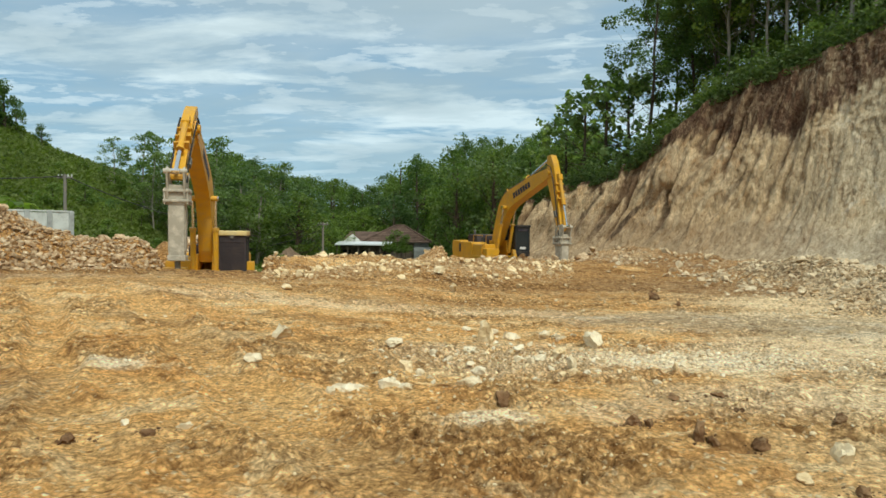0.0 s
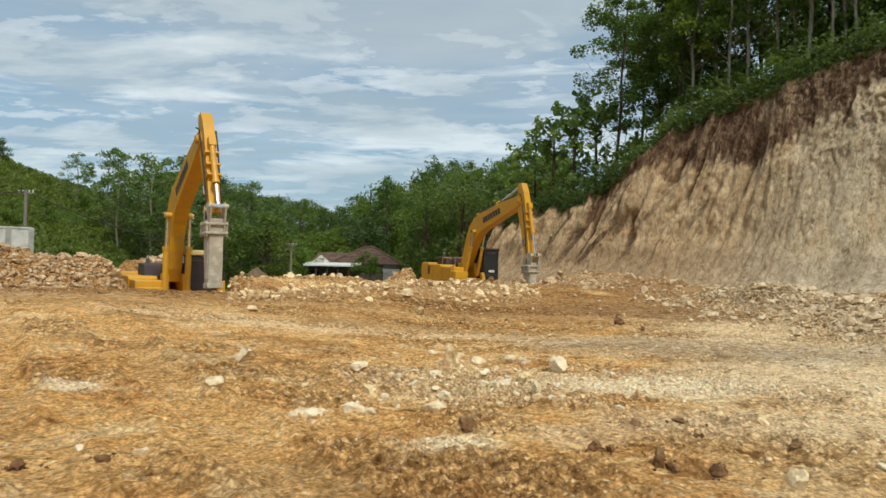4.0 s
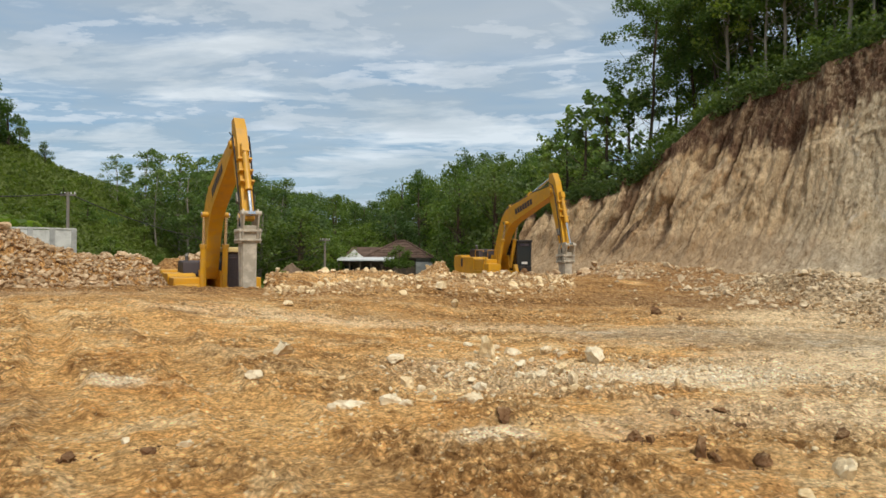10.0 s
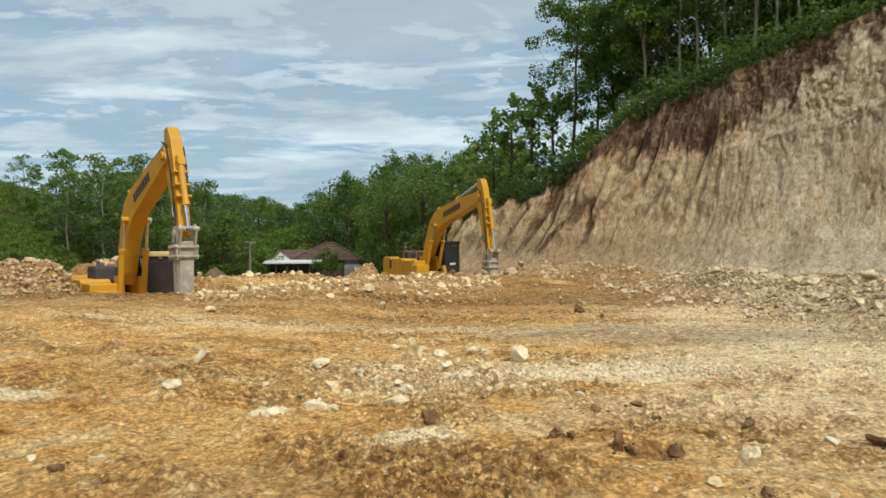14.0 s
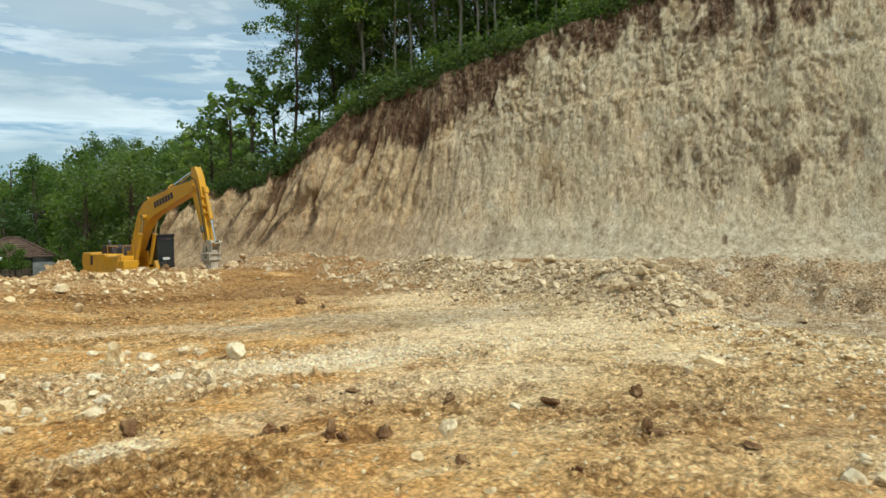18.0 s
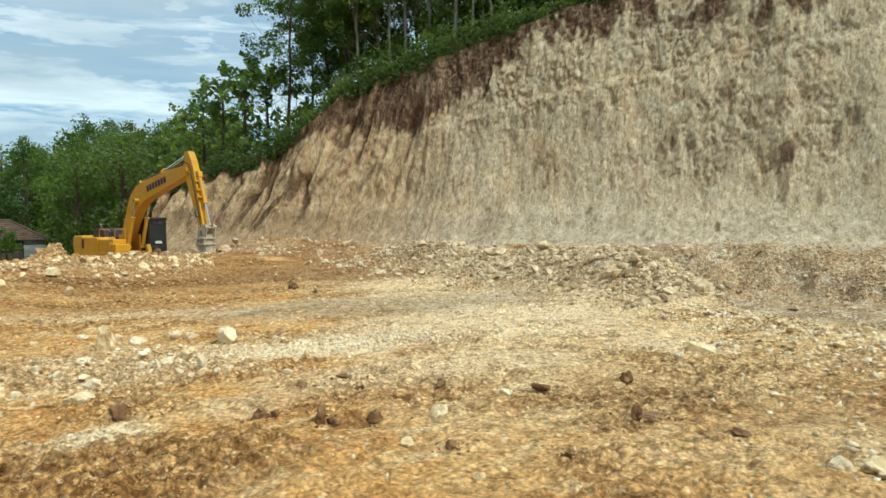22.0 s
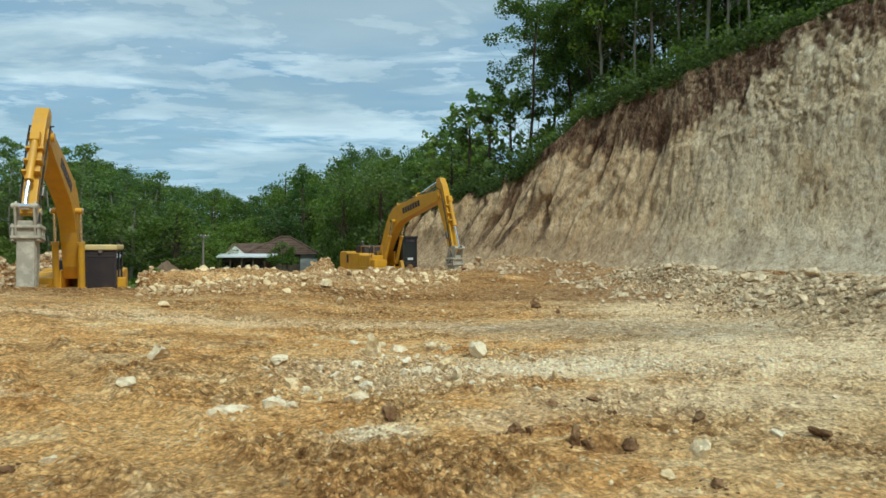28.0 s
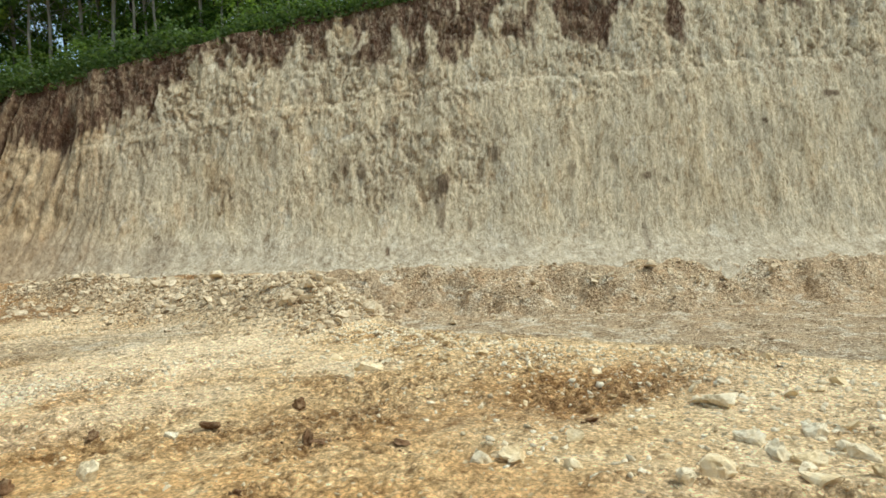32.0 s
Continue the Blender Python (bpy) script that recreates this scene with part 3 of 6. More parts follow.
def land(x, y, rough=True):
    x, y = np.asarray(x, float), np.asarray(y, float)
    az, r = np.degrees(np.arctan2(x, y)), np.hypot(x, y)
    u, n = cliff_uv(x, y)
    lip_r, lip_z, back = (np.interp(az, LIP_AZ, v) for v in (LIP_R, LIP_Z, BACK_Z))
    lip_r = lip_r + 0.8 * bump_noise(x, y, 0, 0.25, 3, 2)
    z = lip_z * step(6, 1, (lip_r - r) * 0.35) * step(3, 12, r)
    z = z + (back - lip_z) * step(0.0, 3.2, r - lip_r - 0.6)
    # rubble mounds and the dip towards the village
    z = z + 2.8 * np.exp(-(((r - 28.8) / 2.6) ** 2)) * step(-23.5, -28, az) * (1 + 0.15 * bump_noise(x, y, 0, 0.5, 15, 3))
    z = z + 2.5 * np.exp(-(((r - 35) / 2.2) ** 2)) * step(-29, -26, az) * step(-19.5, -22.5, az) * (1 + 0.15 * bump_noise(x, y, 0, 0.5, 15, 3))
    ridge = np.interp(az, [-19.4, -18.6, -16, -12, -8, -4], [-2.0, 0.55, 0.72, 0.6, 0.5, -0.2]) + 0.25 * bump_noise(x, y, 0, 0.6, 29, 3)
    z = np.maximum(z, (ridge + 2) * np.exp(-(((r - np.interp(az, [-19, -12, -6], [26, 27.5, 30])) / 3.4) ** 2)) - 2)
    z = z + 0.2 * np.exp(-(((r - 39.5) / 1.8) ** 2)) * np.exp(-(((az - 9.6) / 2.2) ** 2))
    z = z - 1.5 * step(44, 66, r) * step(-24, -17, az) * step(8, 0, az)
    # a brown terrace in front of the village
    z = z + (-0.3 + 0.6 * bump_noise(x, y, 0, 0.35, 26, 4, 0.6) - z) * step(34, 46, r) * step(60, 50, r) * step(-21, -15, az) * step(-2.4, -4.2, az)
    z = z + 0.8 * np.exp(-(((r - 49) / 3) ** 2)) * np.exp(-(((az + 4.3) / 1.6) ** 2)) * (1 + 0.3 * bump_noise(x, y, 0, 0.7, 30, 3))
    # the ridge of broken rock in front of the cliff
    z = z + heap(x, y)
    # the lower bench in front of the cliff
    edge = np.where(y < 9, 9.7, 9.7 + (y - 9) * 0.62) + 0.5 * bump_noise(x, y, 0, 0.35, 8, 3)
    pit = step(0.1, 3.2, x - edge) * step(29, 20, y)
    z = z * (1 - pit) - 1.55 * pit * step(31.6, 28.6, n + 1.1 * bump_noise(x, y, 0, 0.3, 14, 2) + 0.7 * bump_noise(x, y, 0, 1.1, 37, 3))
    z = z + (0.55 + 0.25 * bump_noise(u, n, 0, 0.7, 22, 3, 0.6)) * step(29, 33.5, n) * step(-40, -25, u)
    bank = np.exp(-(((n - 30) / 1.8) ** 2))
    z = z + pit * (bank * (0.45 * bump_noise(u, n, 0, 1.1, 17, 4, 0.62) - 0.3 * np.abs(bump_noise(u, n * 0.3, 0, 1.1, 21, 2))) + 0.12 * bump_noise(x, y, 0, 1.3, 18, 4, 0.6))
    # the hill over the cliff
    top = np.interp(u, TOP_U, TOP_Z)
    back_n = FACE + 1.2 + 0.2 * top
    hill = top - 0.6 + np.clip(n - back_n - 1, 0, 40) * 0.26 + np.clip(n - back_n - 41, 0, 60) * 0.05
    over = step(0.0, 1.2, n - back_n) * step(-60, -31, u)
    z = z * (1 - over) + np.maximum(hill, z) * over
    # wooded hills round about
    rise = np.tan(np.radians(np.interp(az, HILL_AZ, HILL_EL))) * 115 + 3
    start = np.interp(az, [-29, -16], [36, 90])
    far = rise * step(0, 1, (r - start) / (np.interp(az, [-29, -16], [95, 132]) - start))
    far = far * (1 + 0.12 * bump_noise(x, y, 0, 0.02, 5, 3))
    far = np.where(r > 260, far * np.exp(-(r - 260) / 900), far)
    z = np.where(over > 0.5, np.maximum(z, far), z + far)
    if rough:
        near = step(60, 30, r)
        work = near * (1 - over) * (1 - 0.4 * np.maximum(trail(x, y), trail(x, y, -1.9, 0.22)))
        z = z + work * (0.055 * bump_noise(x, y, 0, 0.45, 1, 3) + 0.030 * bump_noise(x, y, 0, 2.1, 2, 4, 0.6))
        lumps = step(-0.1, 0.45, bump_noise(x, y, 0, 0.7, 12, 3))
        clod = 1 - np.abs(bump_noise(x, y, 0, 4.6, 4, 4, 0.62))
        churned = churn(x, y)
        z = z + work * (0.03 + 0.04 * lumps + 0.10 * churned) * (clod - 0.7)
        z = z + work * (0.016 + 0.02 * lumps + 0.07 * churned) * bump_noise(x, y, 0, 9.0, 16, 3, 0.65)
        z = z + 0.07 * np.exp(-(((x - 1.74) / 0.24) ** 2) - ((y - 5.33) / 0.10) ** 2) - 0.08 * np.exp(-(((x - 1.76) / 0.17) ** 2) - ((y - 5.16) / 0.09) ** 2)
        # the bends that wheels have pressed in
        for shift, half in ((0.0, 0.30), (-1.9, 0.22)):
            z = z - 0.045 * work * trail(x, y, shift, half) + 0.05 * work * trail(x, y, shift, half * 1.7) * (1 - trail(x, y, shift, half))
        # long wheel ruts
        rut = np.exp(-((np.sin((x * 0.82 + y * 0.57 + 0.6 * bump_noise(x, y, 0, 0.12, 6, 2)) * 1.15)) ** 2) / 0.02)
        z = z - 0.03 * work * rut * step(0.0, 0.4, bump_noise(x, y, 0, 0.2, 9, 2))
        z = z + (1 - work) * 0.35 * bump_noise(x, y, 0, 0.15, 7, 3)
    return z


TRAIL = [(-0.4, 3.0), (-0.65, 4.2), (-1.3, 5.0), (-2.1, 6.0), (-3.3, 7.6), (-4.3, 9.1), (-6.2, 11.9), (-11, 16)]


def trail(x, y, shift=0.0, half=0.30):
    """1 on the wheel track that bends off to the left, 0 beside it."""
    best = np.full(np.shape(x), 99.0)
    for (ax, ay), (bx, by) in zip(TRAIL[:-1], TRAIL[1:]):
        ax, bx = ax + shift, bx + shift
        t = np.clip(((x - ax) * (bx - ax) + (y - ay) * (by - ay)) / ((bx - ax) ** 2 + (by - ay) ** 2), 0, 1)
        best = np.minimum(best, np.hypot(x - ax - t * (bx - ax), y - ay - t * (by - ay)))
    return step(half * 1.5, half * 0.6, best + 0.25 * bump_noise(x, y, 0, 1.1, 35, 3))


def height(x, y):
    return float(land(np.array([x]), np.array([y]))[0])


def oval(x, y, cx, cy, rx, ry, turn=0):
    a = radians(turn)
    dx, dy = x - cx, y - cy
    return np.hypot((dx * math.cos(a) + dy * math.sin(a)) / rx, (dy * math.cos(a) - dx * math.sin(a)) / ry)


def spot(x, y, cx, cy, rx, ry, turn=0):
    return step(1.35, 0.45, oval(x, y, cx, cy, rx, ry, turn) + 0.35 * bump_noise(x, y, 0, 1.3, 31, 3))


def make_ground():
    inner = np.concatenate([np.geomspace(0.05, 2.5, 60), np.exp(np.arange(np.log(2.55), np.log(58), 0.0085))])
    outer = np.exp(np.arange(np.log(58.8), np.log(3200), 0.05))
    r = np.concatenate([inner, outer])
    az = np.radians(np.concatenate([np.arange(-46, 94, 0.30), np.arange(94, 312, 4.0)]))
    R, A = np.meshgrid(r, az, indexing="ij")
    x, y = R * np.sin(A), R * np.cos(A)
    z = land(x, y)
    verts = np.stack([x, y, z], -1).reshape(-1, 3)
    m, n = R.shape
    i, j = np.meshgrid(np.arange(m - 1), np.arange(n), indexing="ij")
    k = (j + 1) % n
    faces = np.stack([i * n + j, i * n + k, (i + 1) * n + k, (i + 1) * n + j], -1).reshape(-1, 4)
    # close the middle
    n -= n % 2
    verts = np.concatenate([verts, [[0, 0, height(0, 0)]]])
    j = np.arange(0, n, 2)
    faces = np.concatenate([faces, np.stack([np.full(len(j), len(verts) - 1), j, j + 1, (j + 2) % R.shape[1]], -1)])
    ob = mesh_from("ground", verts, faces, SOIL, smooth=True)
    px, py = verts[:, 0], verts[:, 1]
    u, nn = cliff_uv(px, py)
    rr = np.hypot(px, py)
    paz = np.degrees(np.arctan2(px, py))
    white = np.maximum.reduce([
        1.0 * spot(px, py, 2.7, 8.8, 2.3, 0.75, 4), 0.65 * spot(px, py, 5.6, 9.6, 3.6, 1.8, 10), 0.5 * spot(px, py, 8.2, 16.5, 3.5, 4.0), 0.5 * spot(px, py, 3.5, 6.8, 2.2, 0.8), 0.4 * spot(px, py, 8.0, 1.0, 2.2, 2.4), 0.3 * spot(px, py, 5.0, 0.9, 1.6, 1.0), 0.45 * spot(px, py, -2.5, 13.4, 4.5, 0.7, 8), 0.9 * spot(px, py, -0.05, 5.75, 0.45, 0.28, 20), 0.55 * spot(px, py, 0.2, 8.6, 1.6, 1.3),
        0.9 * spot(px, py, -4.1, 7.2, 0.35, 0.28), 0.5 * spot(px, py, 5.0, 8.6, 2.6, 1.0, -20), 0.6 * spot(px, py, 6.6, 6.7, 0.9, 0.6, -30),
        0.45 * spot(px, py, 1.0, 6.2, 0.5, 0.4), 0.4 * spot(px, py, -3, 13.5, 5, 0.8), 0.55 * spot(px, py, -12, 15, 3.5, 1.2, 10),
        0.2 * spot(px, py, 5.6, 3.1, 1.2, 0.9), 0.5 * spot(px, py, 6.5, 14.3, 1.6, 0.5)])
    pit = step(-0.3, 0.7, px - np.where(py < 9, 9.7, 9.7 + (py - 9) * 0.62))
    grey = np.maximum.reduce([pit * step(34, 25, py), 0.75 * spot(px, py, 5.2, 12.5, 4.5, 1.8, -10), 0.7 * step(24, 30, nn) * step(-45, -20, u), 0.5 * spot(px, py, 7.5, 22, 5, 3)])
    bank = np.exp(-(((nn - 29.8) / 1.6) ** 2)) * pit
    damp = np.maximum.reduce([
        1.0 * spot(px, py, 1.76, 5.2, 0.24, 0.16), 0.95 * step(14, 20, rr) * step(60, 45, rr) * step(-0.42, 0.05, bump_noise(px, py, 0, 0.3, 34, 4, 0.6)) * (1 - pit), 0.3 * bank * step(-0.05, 0.3, bump_noise(u, nn, 0, 0.5, 33, 4, 0.6)), 0.45 * spot(px, py, 4.3, 4.6, 1.6, 0.45, -35), 0.6 * spot(px, py, -1.0, 14.8, 4, 0.9), 0.6 * spot(px, py, -4.6, 5.6, 0.9, 1.4, 20), 0.75 * spot(px, py, 6.7, 3.1, 2.3, 0.95, -14), 0.55 * spot(px, py, -2.6, 11.0, 1.4, 0.5), 0.7 * spot(px, py, -5.1, 9.8, 0.8, 0.4), 0.9 * spot(px, py, -5.9, 12.6, 1.0, 0.3, 5), 0.7 * spot(px, py, -7.6, 14.4, 2.4, 0.5, 10), 0.5 * spot(px, py, -0.2, 4.6, 1.6, 0.8),
        0.5 * spot(px, py, -7, 17, 6, 1.0, 5), 0.5 * spot(px, py, 3, 19, 5, 0.9), 0.5 * spot(px, py, -3.4, 8.6, 1.0, 0.7), 0.4 * spot(px, py, -9.5, 9, 2.5, 1.0, 30)])
    over = step(0.2, 1.4, nn - (FACE + 1.2 + 0.2 * np.interp(u, TOP_U, TOP_Z))) * step(-45, -34, u)
    green = np.maximum(over, step(0, 6, rr - np.interp(paz, [-29, -16], [33, 62])))
    heaped = step(0.08, 0.35, heap(px, py))
    grey = np.maximum(grey * (1 - 0.6 * heaped), 0.75 * heaped)
    mound = step(-19, -22, paz) * step(22.5, 24.5, rr) * step(46, 38, rr)
    dry = step(0.3, 4.5, px - 0.12 * py + 1.2 * bump_noise(px, py, 0, 0.35, 36, 3)) * step(30, 18, rr)
    dry = dry * (1 - 0.85 * spot(px, py, 6.7, 3.1, 2.3, 0.95, -14))
    strip = step(30, 36, rr) * step(-22, -18, paz) * step(-1, -3, paz)
    damp = np.maximum.reduce([damp * (1 - 0.7 * heaped), 0.9 * mound, 0.75 * strip, 0.85 * step(29, 33, rr) * step(46, 42, rr) * step(-4, -1, paz) * step(12, 8, paz)])
    for name, v in (("churn", churn(px, py) * step(60, 40, rr)), ("dry", dry), ("white", white), ("grey", grey), ("damp", damp), ("green", green), ("track", np.maximum(trail(px, py), 0.7 * trail(px, py, -1.9, 0.22)))):
        add_attr(ob, name, v)
    return tagged(ob, "rough ochre quarry floor of soil and crushed limestone", "ground", kind="structure")


def make_cliff():
    u = np.arange(-35, 50, 0.078)
    s = np.linspace(-0.2, 1.0, 225)
    U, S = np.meshgrid(u, s, indexing="ij")
    top = np.interp(U, TOP_U, TOP_Z) + 0.35 * bump_noise(U, 0, 0, 0.5, 41, 4)
    zf = 0.35
    z = zf + S * (top - zf)
    h = np.clip(z - zf, 0, None)
    # leaning face with an apron of fallen stuff at the foot
    n = FACE + 0.17 * h + 0.05 * np.clip(h - 8, 0, 9) - 2.4 * np.exp(-np.clip(h, 0, None) / 0.9) * 0.55 - np.clip(zf - z, 0, 3) * 0.9
    left = step(-12, -21, U)
    seam = np.interp(U, [-34, -29, -22, -18.4, -14.4, -10, -6.2, -0.6, 6.3, 12, 30], [3.9, 4.76, 5.98, 6.6, 7.1, 8.1, 8.75, 9.1, 10.0, 10.2, 11.2]) + 0.30 * bump_noise(U, 0, 0, 0.45, 49, 4, 0.6)
    up = z - seam + 0.40 * bump_noise(U, z, 0, 1.3, 78, 4, 0.6)
    # wide slabs and buttresses, and oblique rain gullies at the old end
    slab = bump_noise(U, z * 0.35, 0, 0.22, 46, 3)
    warp = U + 0.45 * bump_noise(U, z, 0, 0.5, 71, 3) - left * h * 0.36
    ribs = bump_noise(warp, z * 0.14, 0, 0.62, 42, 3, 0.55)
    fins = np.abs(bump_noise(warp, z * 0.16, 3, 1.5, 43, 3, 0.55))
    cleft = step(0.11, 0.02, np.abs(bump_noise(warp, z * 0.10, 5, 0.75, 72, 3, 0.5))) * step(-0.30, 0.10, bump_noise(U, z * 0.6, 2, 0.5, 73, 3))
    # knobbly upper face: upright lumps with ragged gaps between them
    wob = U + 0.30 * bump_noise(U, z, 2, 1.3, 57, 4, 0.6)
    knobbly = np.clip(step(-2.6, 0.6, up + 1.2 * bump_noise(U, z, 6, 0.3, 56, 3)) + 0.8 * step(1.3, 0.6, np.hypot((U - 0.6) / 5.0, (z - 5.6) / 2.6) + 0.5 * bump_noise(U, z, 8, 0.5, 74, 3)), 0, 1) * step(-19, -12, U)
    lump = np.abs(bump_noise(wob, z * 0.40, 4, 1.9, 47, 4, 0.62))
    curd = np.abs(bump_noise(wob, z * 0.36, 5, 4.2, 51, 3, 0.62))
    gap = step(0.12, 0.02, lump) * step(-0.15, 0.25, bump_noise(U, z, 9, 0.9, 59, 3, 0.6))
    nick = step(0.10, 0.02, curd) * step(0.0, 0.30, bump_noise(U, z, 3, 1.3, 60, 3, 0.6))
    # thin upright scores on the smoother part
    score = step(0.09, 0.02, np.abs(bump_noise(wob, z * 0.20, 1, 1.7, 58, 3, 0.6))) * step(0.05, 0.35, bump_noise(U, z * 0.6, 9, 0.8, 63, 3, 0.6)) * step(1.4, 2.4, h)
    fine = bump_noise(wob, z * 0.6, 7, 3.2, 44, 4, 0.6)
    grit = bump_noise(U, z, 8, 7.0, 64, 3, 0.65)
    # mask of gaps, nicks, scores and clefts whose shade goes into the colour
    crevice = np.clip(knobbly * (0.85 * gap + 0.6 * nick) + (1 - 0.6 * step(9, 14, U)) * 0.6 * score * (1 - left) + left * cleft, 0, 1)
    body = 1 - 0.35 * step(2.6, 1.6, h)
    flute = bump_noise(wob, z * 0.10, 6, 1.5, 81, 4, 0.6)
    depth = (0.30 * slab + (0.16 + 0.40 * left) * ribs + (0.10 + 0.80 * left) * (0.25 - fins) + 0.13 * (1 - left) * flute
             + knobbly * (0.20 * (0.22 - lump) + 0.11 * (0.2 - curd)) - (0.05 + 0.10 * left + 0.04 * knobbly) * fine - 0.03 * grit + 0.14 * crevice + left * 0.35 * cleft)
    fade = step(-0.4, 1.2, h) * 0.85 + 0.15
    n = n + depth * fade * body * 0.85
    # the ledge that climbs along the face, and the low step over the foot
    ledge = step(-0.5, 0.2, bump_noise(U, 0, 7, 0.22, 79, 3))
    n = n + (0.04 + 0.12 * ledge) * step(-0.26, 0.26, up)
    low = z - np.interp(U, [-30, -25, -16, -7, 0.5, 20], [2.9, 2.7, 2.45, 2.1, 1.75, 1.3]) - 0.3 * bump_noise(U, 0, 2, 0.5, 75, 3)
    low = low + 0.45 * bump_noise(U, z, 4, 0.8, 80, 4, 0.6)
    n = n - 0.16 * step(0.5, -0.5, low)
    # thin dark line along the ledge, its shade painted as a crevice
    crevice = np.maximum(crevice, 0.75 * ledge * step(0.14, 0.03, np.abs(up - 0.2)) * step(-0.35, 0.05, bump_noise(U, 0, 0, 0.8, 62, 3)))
    x, y = U * NY + n * NX, -U * NX + n * NY
    verts = np.stack([x, y, z], -1).reshape(-1, 3)
    a, b = U.shape
    i, j = np.meshgrid(np.arange(a - 1), np.arange(b - 1), indexing="ij")
    faces = np.stack([i * b + j, (i + 1) * b + j, (i + 1) * b + j + 1, i * b + j + 1], -1).reshape(-1, 4)
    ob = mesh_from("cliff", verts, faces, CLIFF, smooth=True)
    drop = top - z
    band = np.interp(U, [-35, -26, -22.5, -20.4, -18.2, -16.4, -14, -12.4, -11.5, -10, -7.7, -4.9, -2.5, 0, 4.3, 7, 12.8, 15, 20, 30, 50], [0.3, 0.5, 1.3, 2.6, 3.4, 3.9, 3.5, 3.3, 1.9, 1.4, 1.9, 2.8, 2.8, 3.8, 4.4, 3.7, 4.6, 4.7, 3.6, 2.6, 2.2])
    ragged = bump_noise(warp, z * 0.22, 9, 0.9, 45, 4, 0.62)
    solid = step(0.18, -0.18, drop - band * (1 + 0.55 * ragged + 0.35 * bump_noise(warp, z * 0.2, 4, 2.6, 61, 3, 0.6)))
    mottle = step(-0.06, 0.14, bump_noise(wob, z * 0.40, 2, 1.0, 77, 4, 0.65) + 0.62 * (1 - drop / band) - 0.10)
    soil = np.where(U < -11.5, solid, mottle * step(1.3, 0.95, drop / band))
    foot = np.clip(0.75 * step(0.7, -0.7, low) + 0.4 * step(3.2, 0.4, h + 0.8 * bump_noise(U, z, 0, 0.5, 48, 3)), 0, 1)
    # stains, and a cave and cleft whose dark inside is only colour
    cave_stain = np.zeros_like(U)
    for cu, cz, ru, rz, v in ((2.15, 4.6, 0.34, 0.5, 0.9), (1.9, 3.2, 0.26, 1.1, 0.6), (3.4, 2.6, 0.14, 0.5, 0.6), (-11.7, 1.6, 0.75, 0.9, 0.3), (-0.75, 1.3, 0.14, 0.30, 1.0), (22.9, 8.9, 0.5, 0.2, 0.9), (19.1, 7.5, 0.22, 0.22, 1.0), (12.6, 4.7, 0.25, 0.2, 0.8), (-4.7, 9.6, 0.3, 0.35, 0.7), (-6.3, 7.3, 0.3, 0.3, 0.7), (8.7, 5.1, 0.25, 0.5, 0.5), (-2.8, 5.7, 0.25, 0.5, 0.6), (13.5, 8.6, 0.2, 0.5, 0.5), (-0.5, 7.4, 0.3, 0.7, 0.5), (-1.9, 5.4, 0.3, 0.5, 0.5), (4.8, 6.1, 0.3, 0.35, 0.6), (12.1, 1.4, 0.15, 0.7, 0.5), (-9, 4.5, 1.2, 0.8, 0.15)):
        cave_stain = np.maximum(cave_stain, v * step(1.15, 0.75, np.hypot((U - cu) / ru, (z - cz) / rz) + 0.95 * bump_noise(U, z * 0.6, 2, 2.4, 50, 4, 0.6)))
    for cu, cz, v in ((-25.9, 1.5, 1.0), (-27.6, 1.8, 0.8), (-29.2, 2.4, 0.8), (-24.6, 4.4, 0.7), (-22.2, 3.6, 0.5), (-19.4, 3.4, 0.45)):
        cave_stain = np.maximum(cave_stain, v * step(1.2, 0.6, np.hypot((U - cu - 0.75 * (z - cz - 0.9)) / 0.24, (z - cz - 0.9) / 1.2) + 0.7 * bump_noise(U, z, 2, 2.0, 52, 4, 0.6)))
    old = step(-10, -21, U)
    # mask from the depth, for soil fill plus painted gully shade
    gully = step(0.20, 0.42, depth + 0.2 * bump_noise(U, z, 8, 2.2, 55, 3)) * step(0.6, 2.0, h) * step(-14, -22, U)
    drip = np.clip(0.8 * knobbly + 0.6 * step(2.0, 3.4, h), 0, 1)
    for name, v in (("topsoil", soil), ("foot", foot), ("cave_stain", cave_stain), ("old", old), ("drip", drip), ("gully", gully), ("crevice", crevice)):
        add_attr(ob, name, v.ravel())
    return tagged(ob, "tall cut limestone face with rain gullies and dark topsoil at its rim", "cliff", kind="structure")


ground = make_ground()
cliff = make_cliff()


# ---------------------------------------------------------------- excavators
FOOT = Vector((0.1, 0, 2.05))
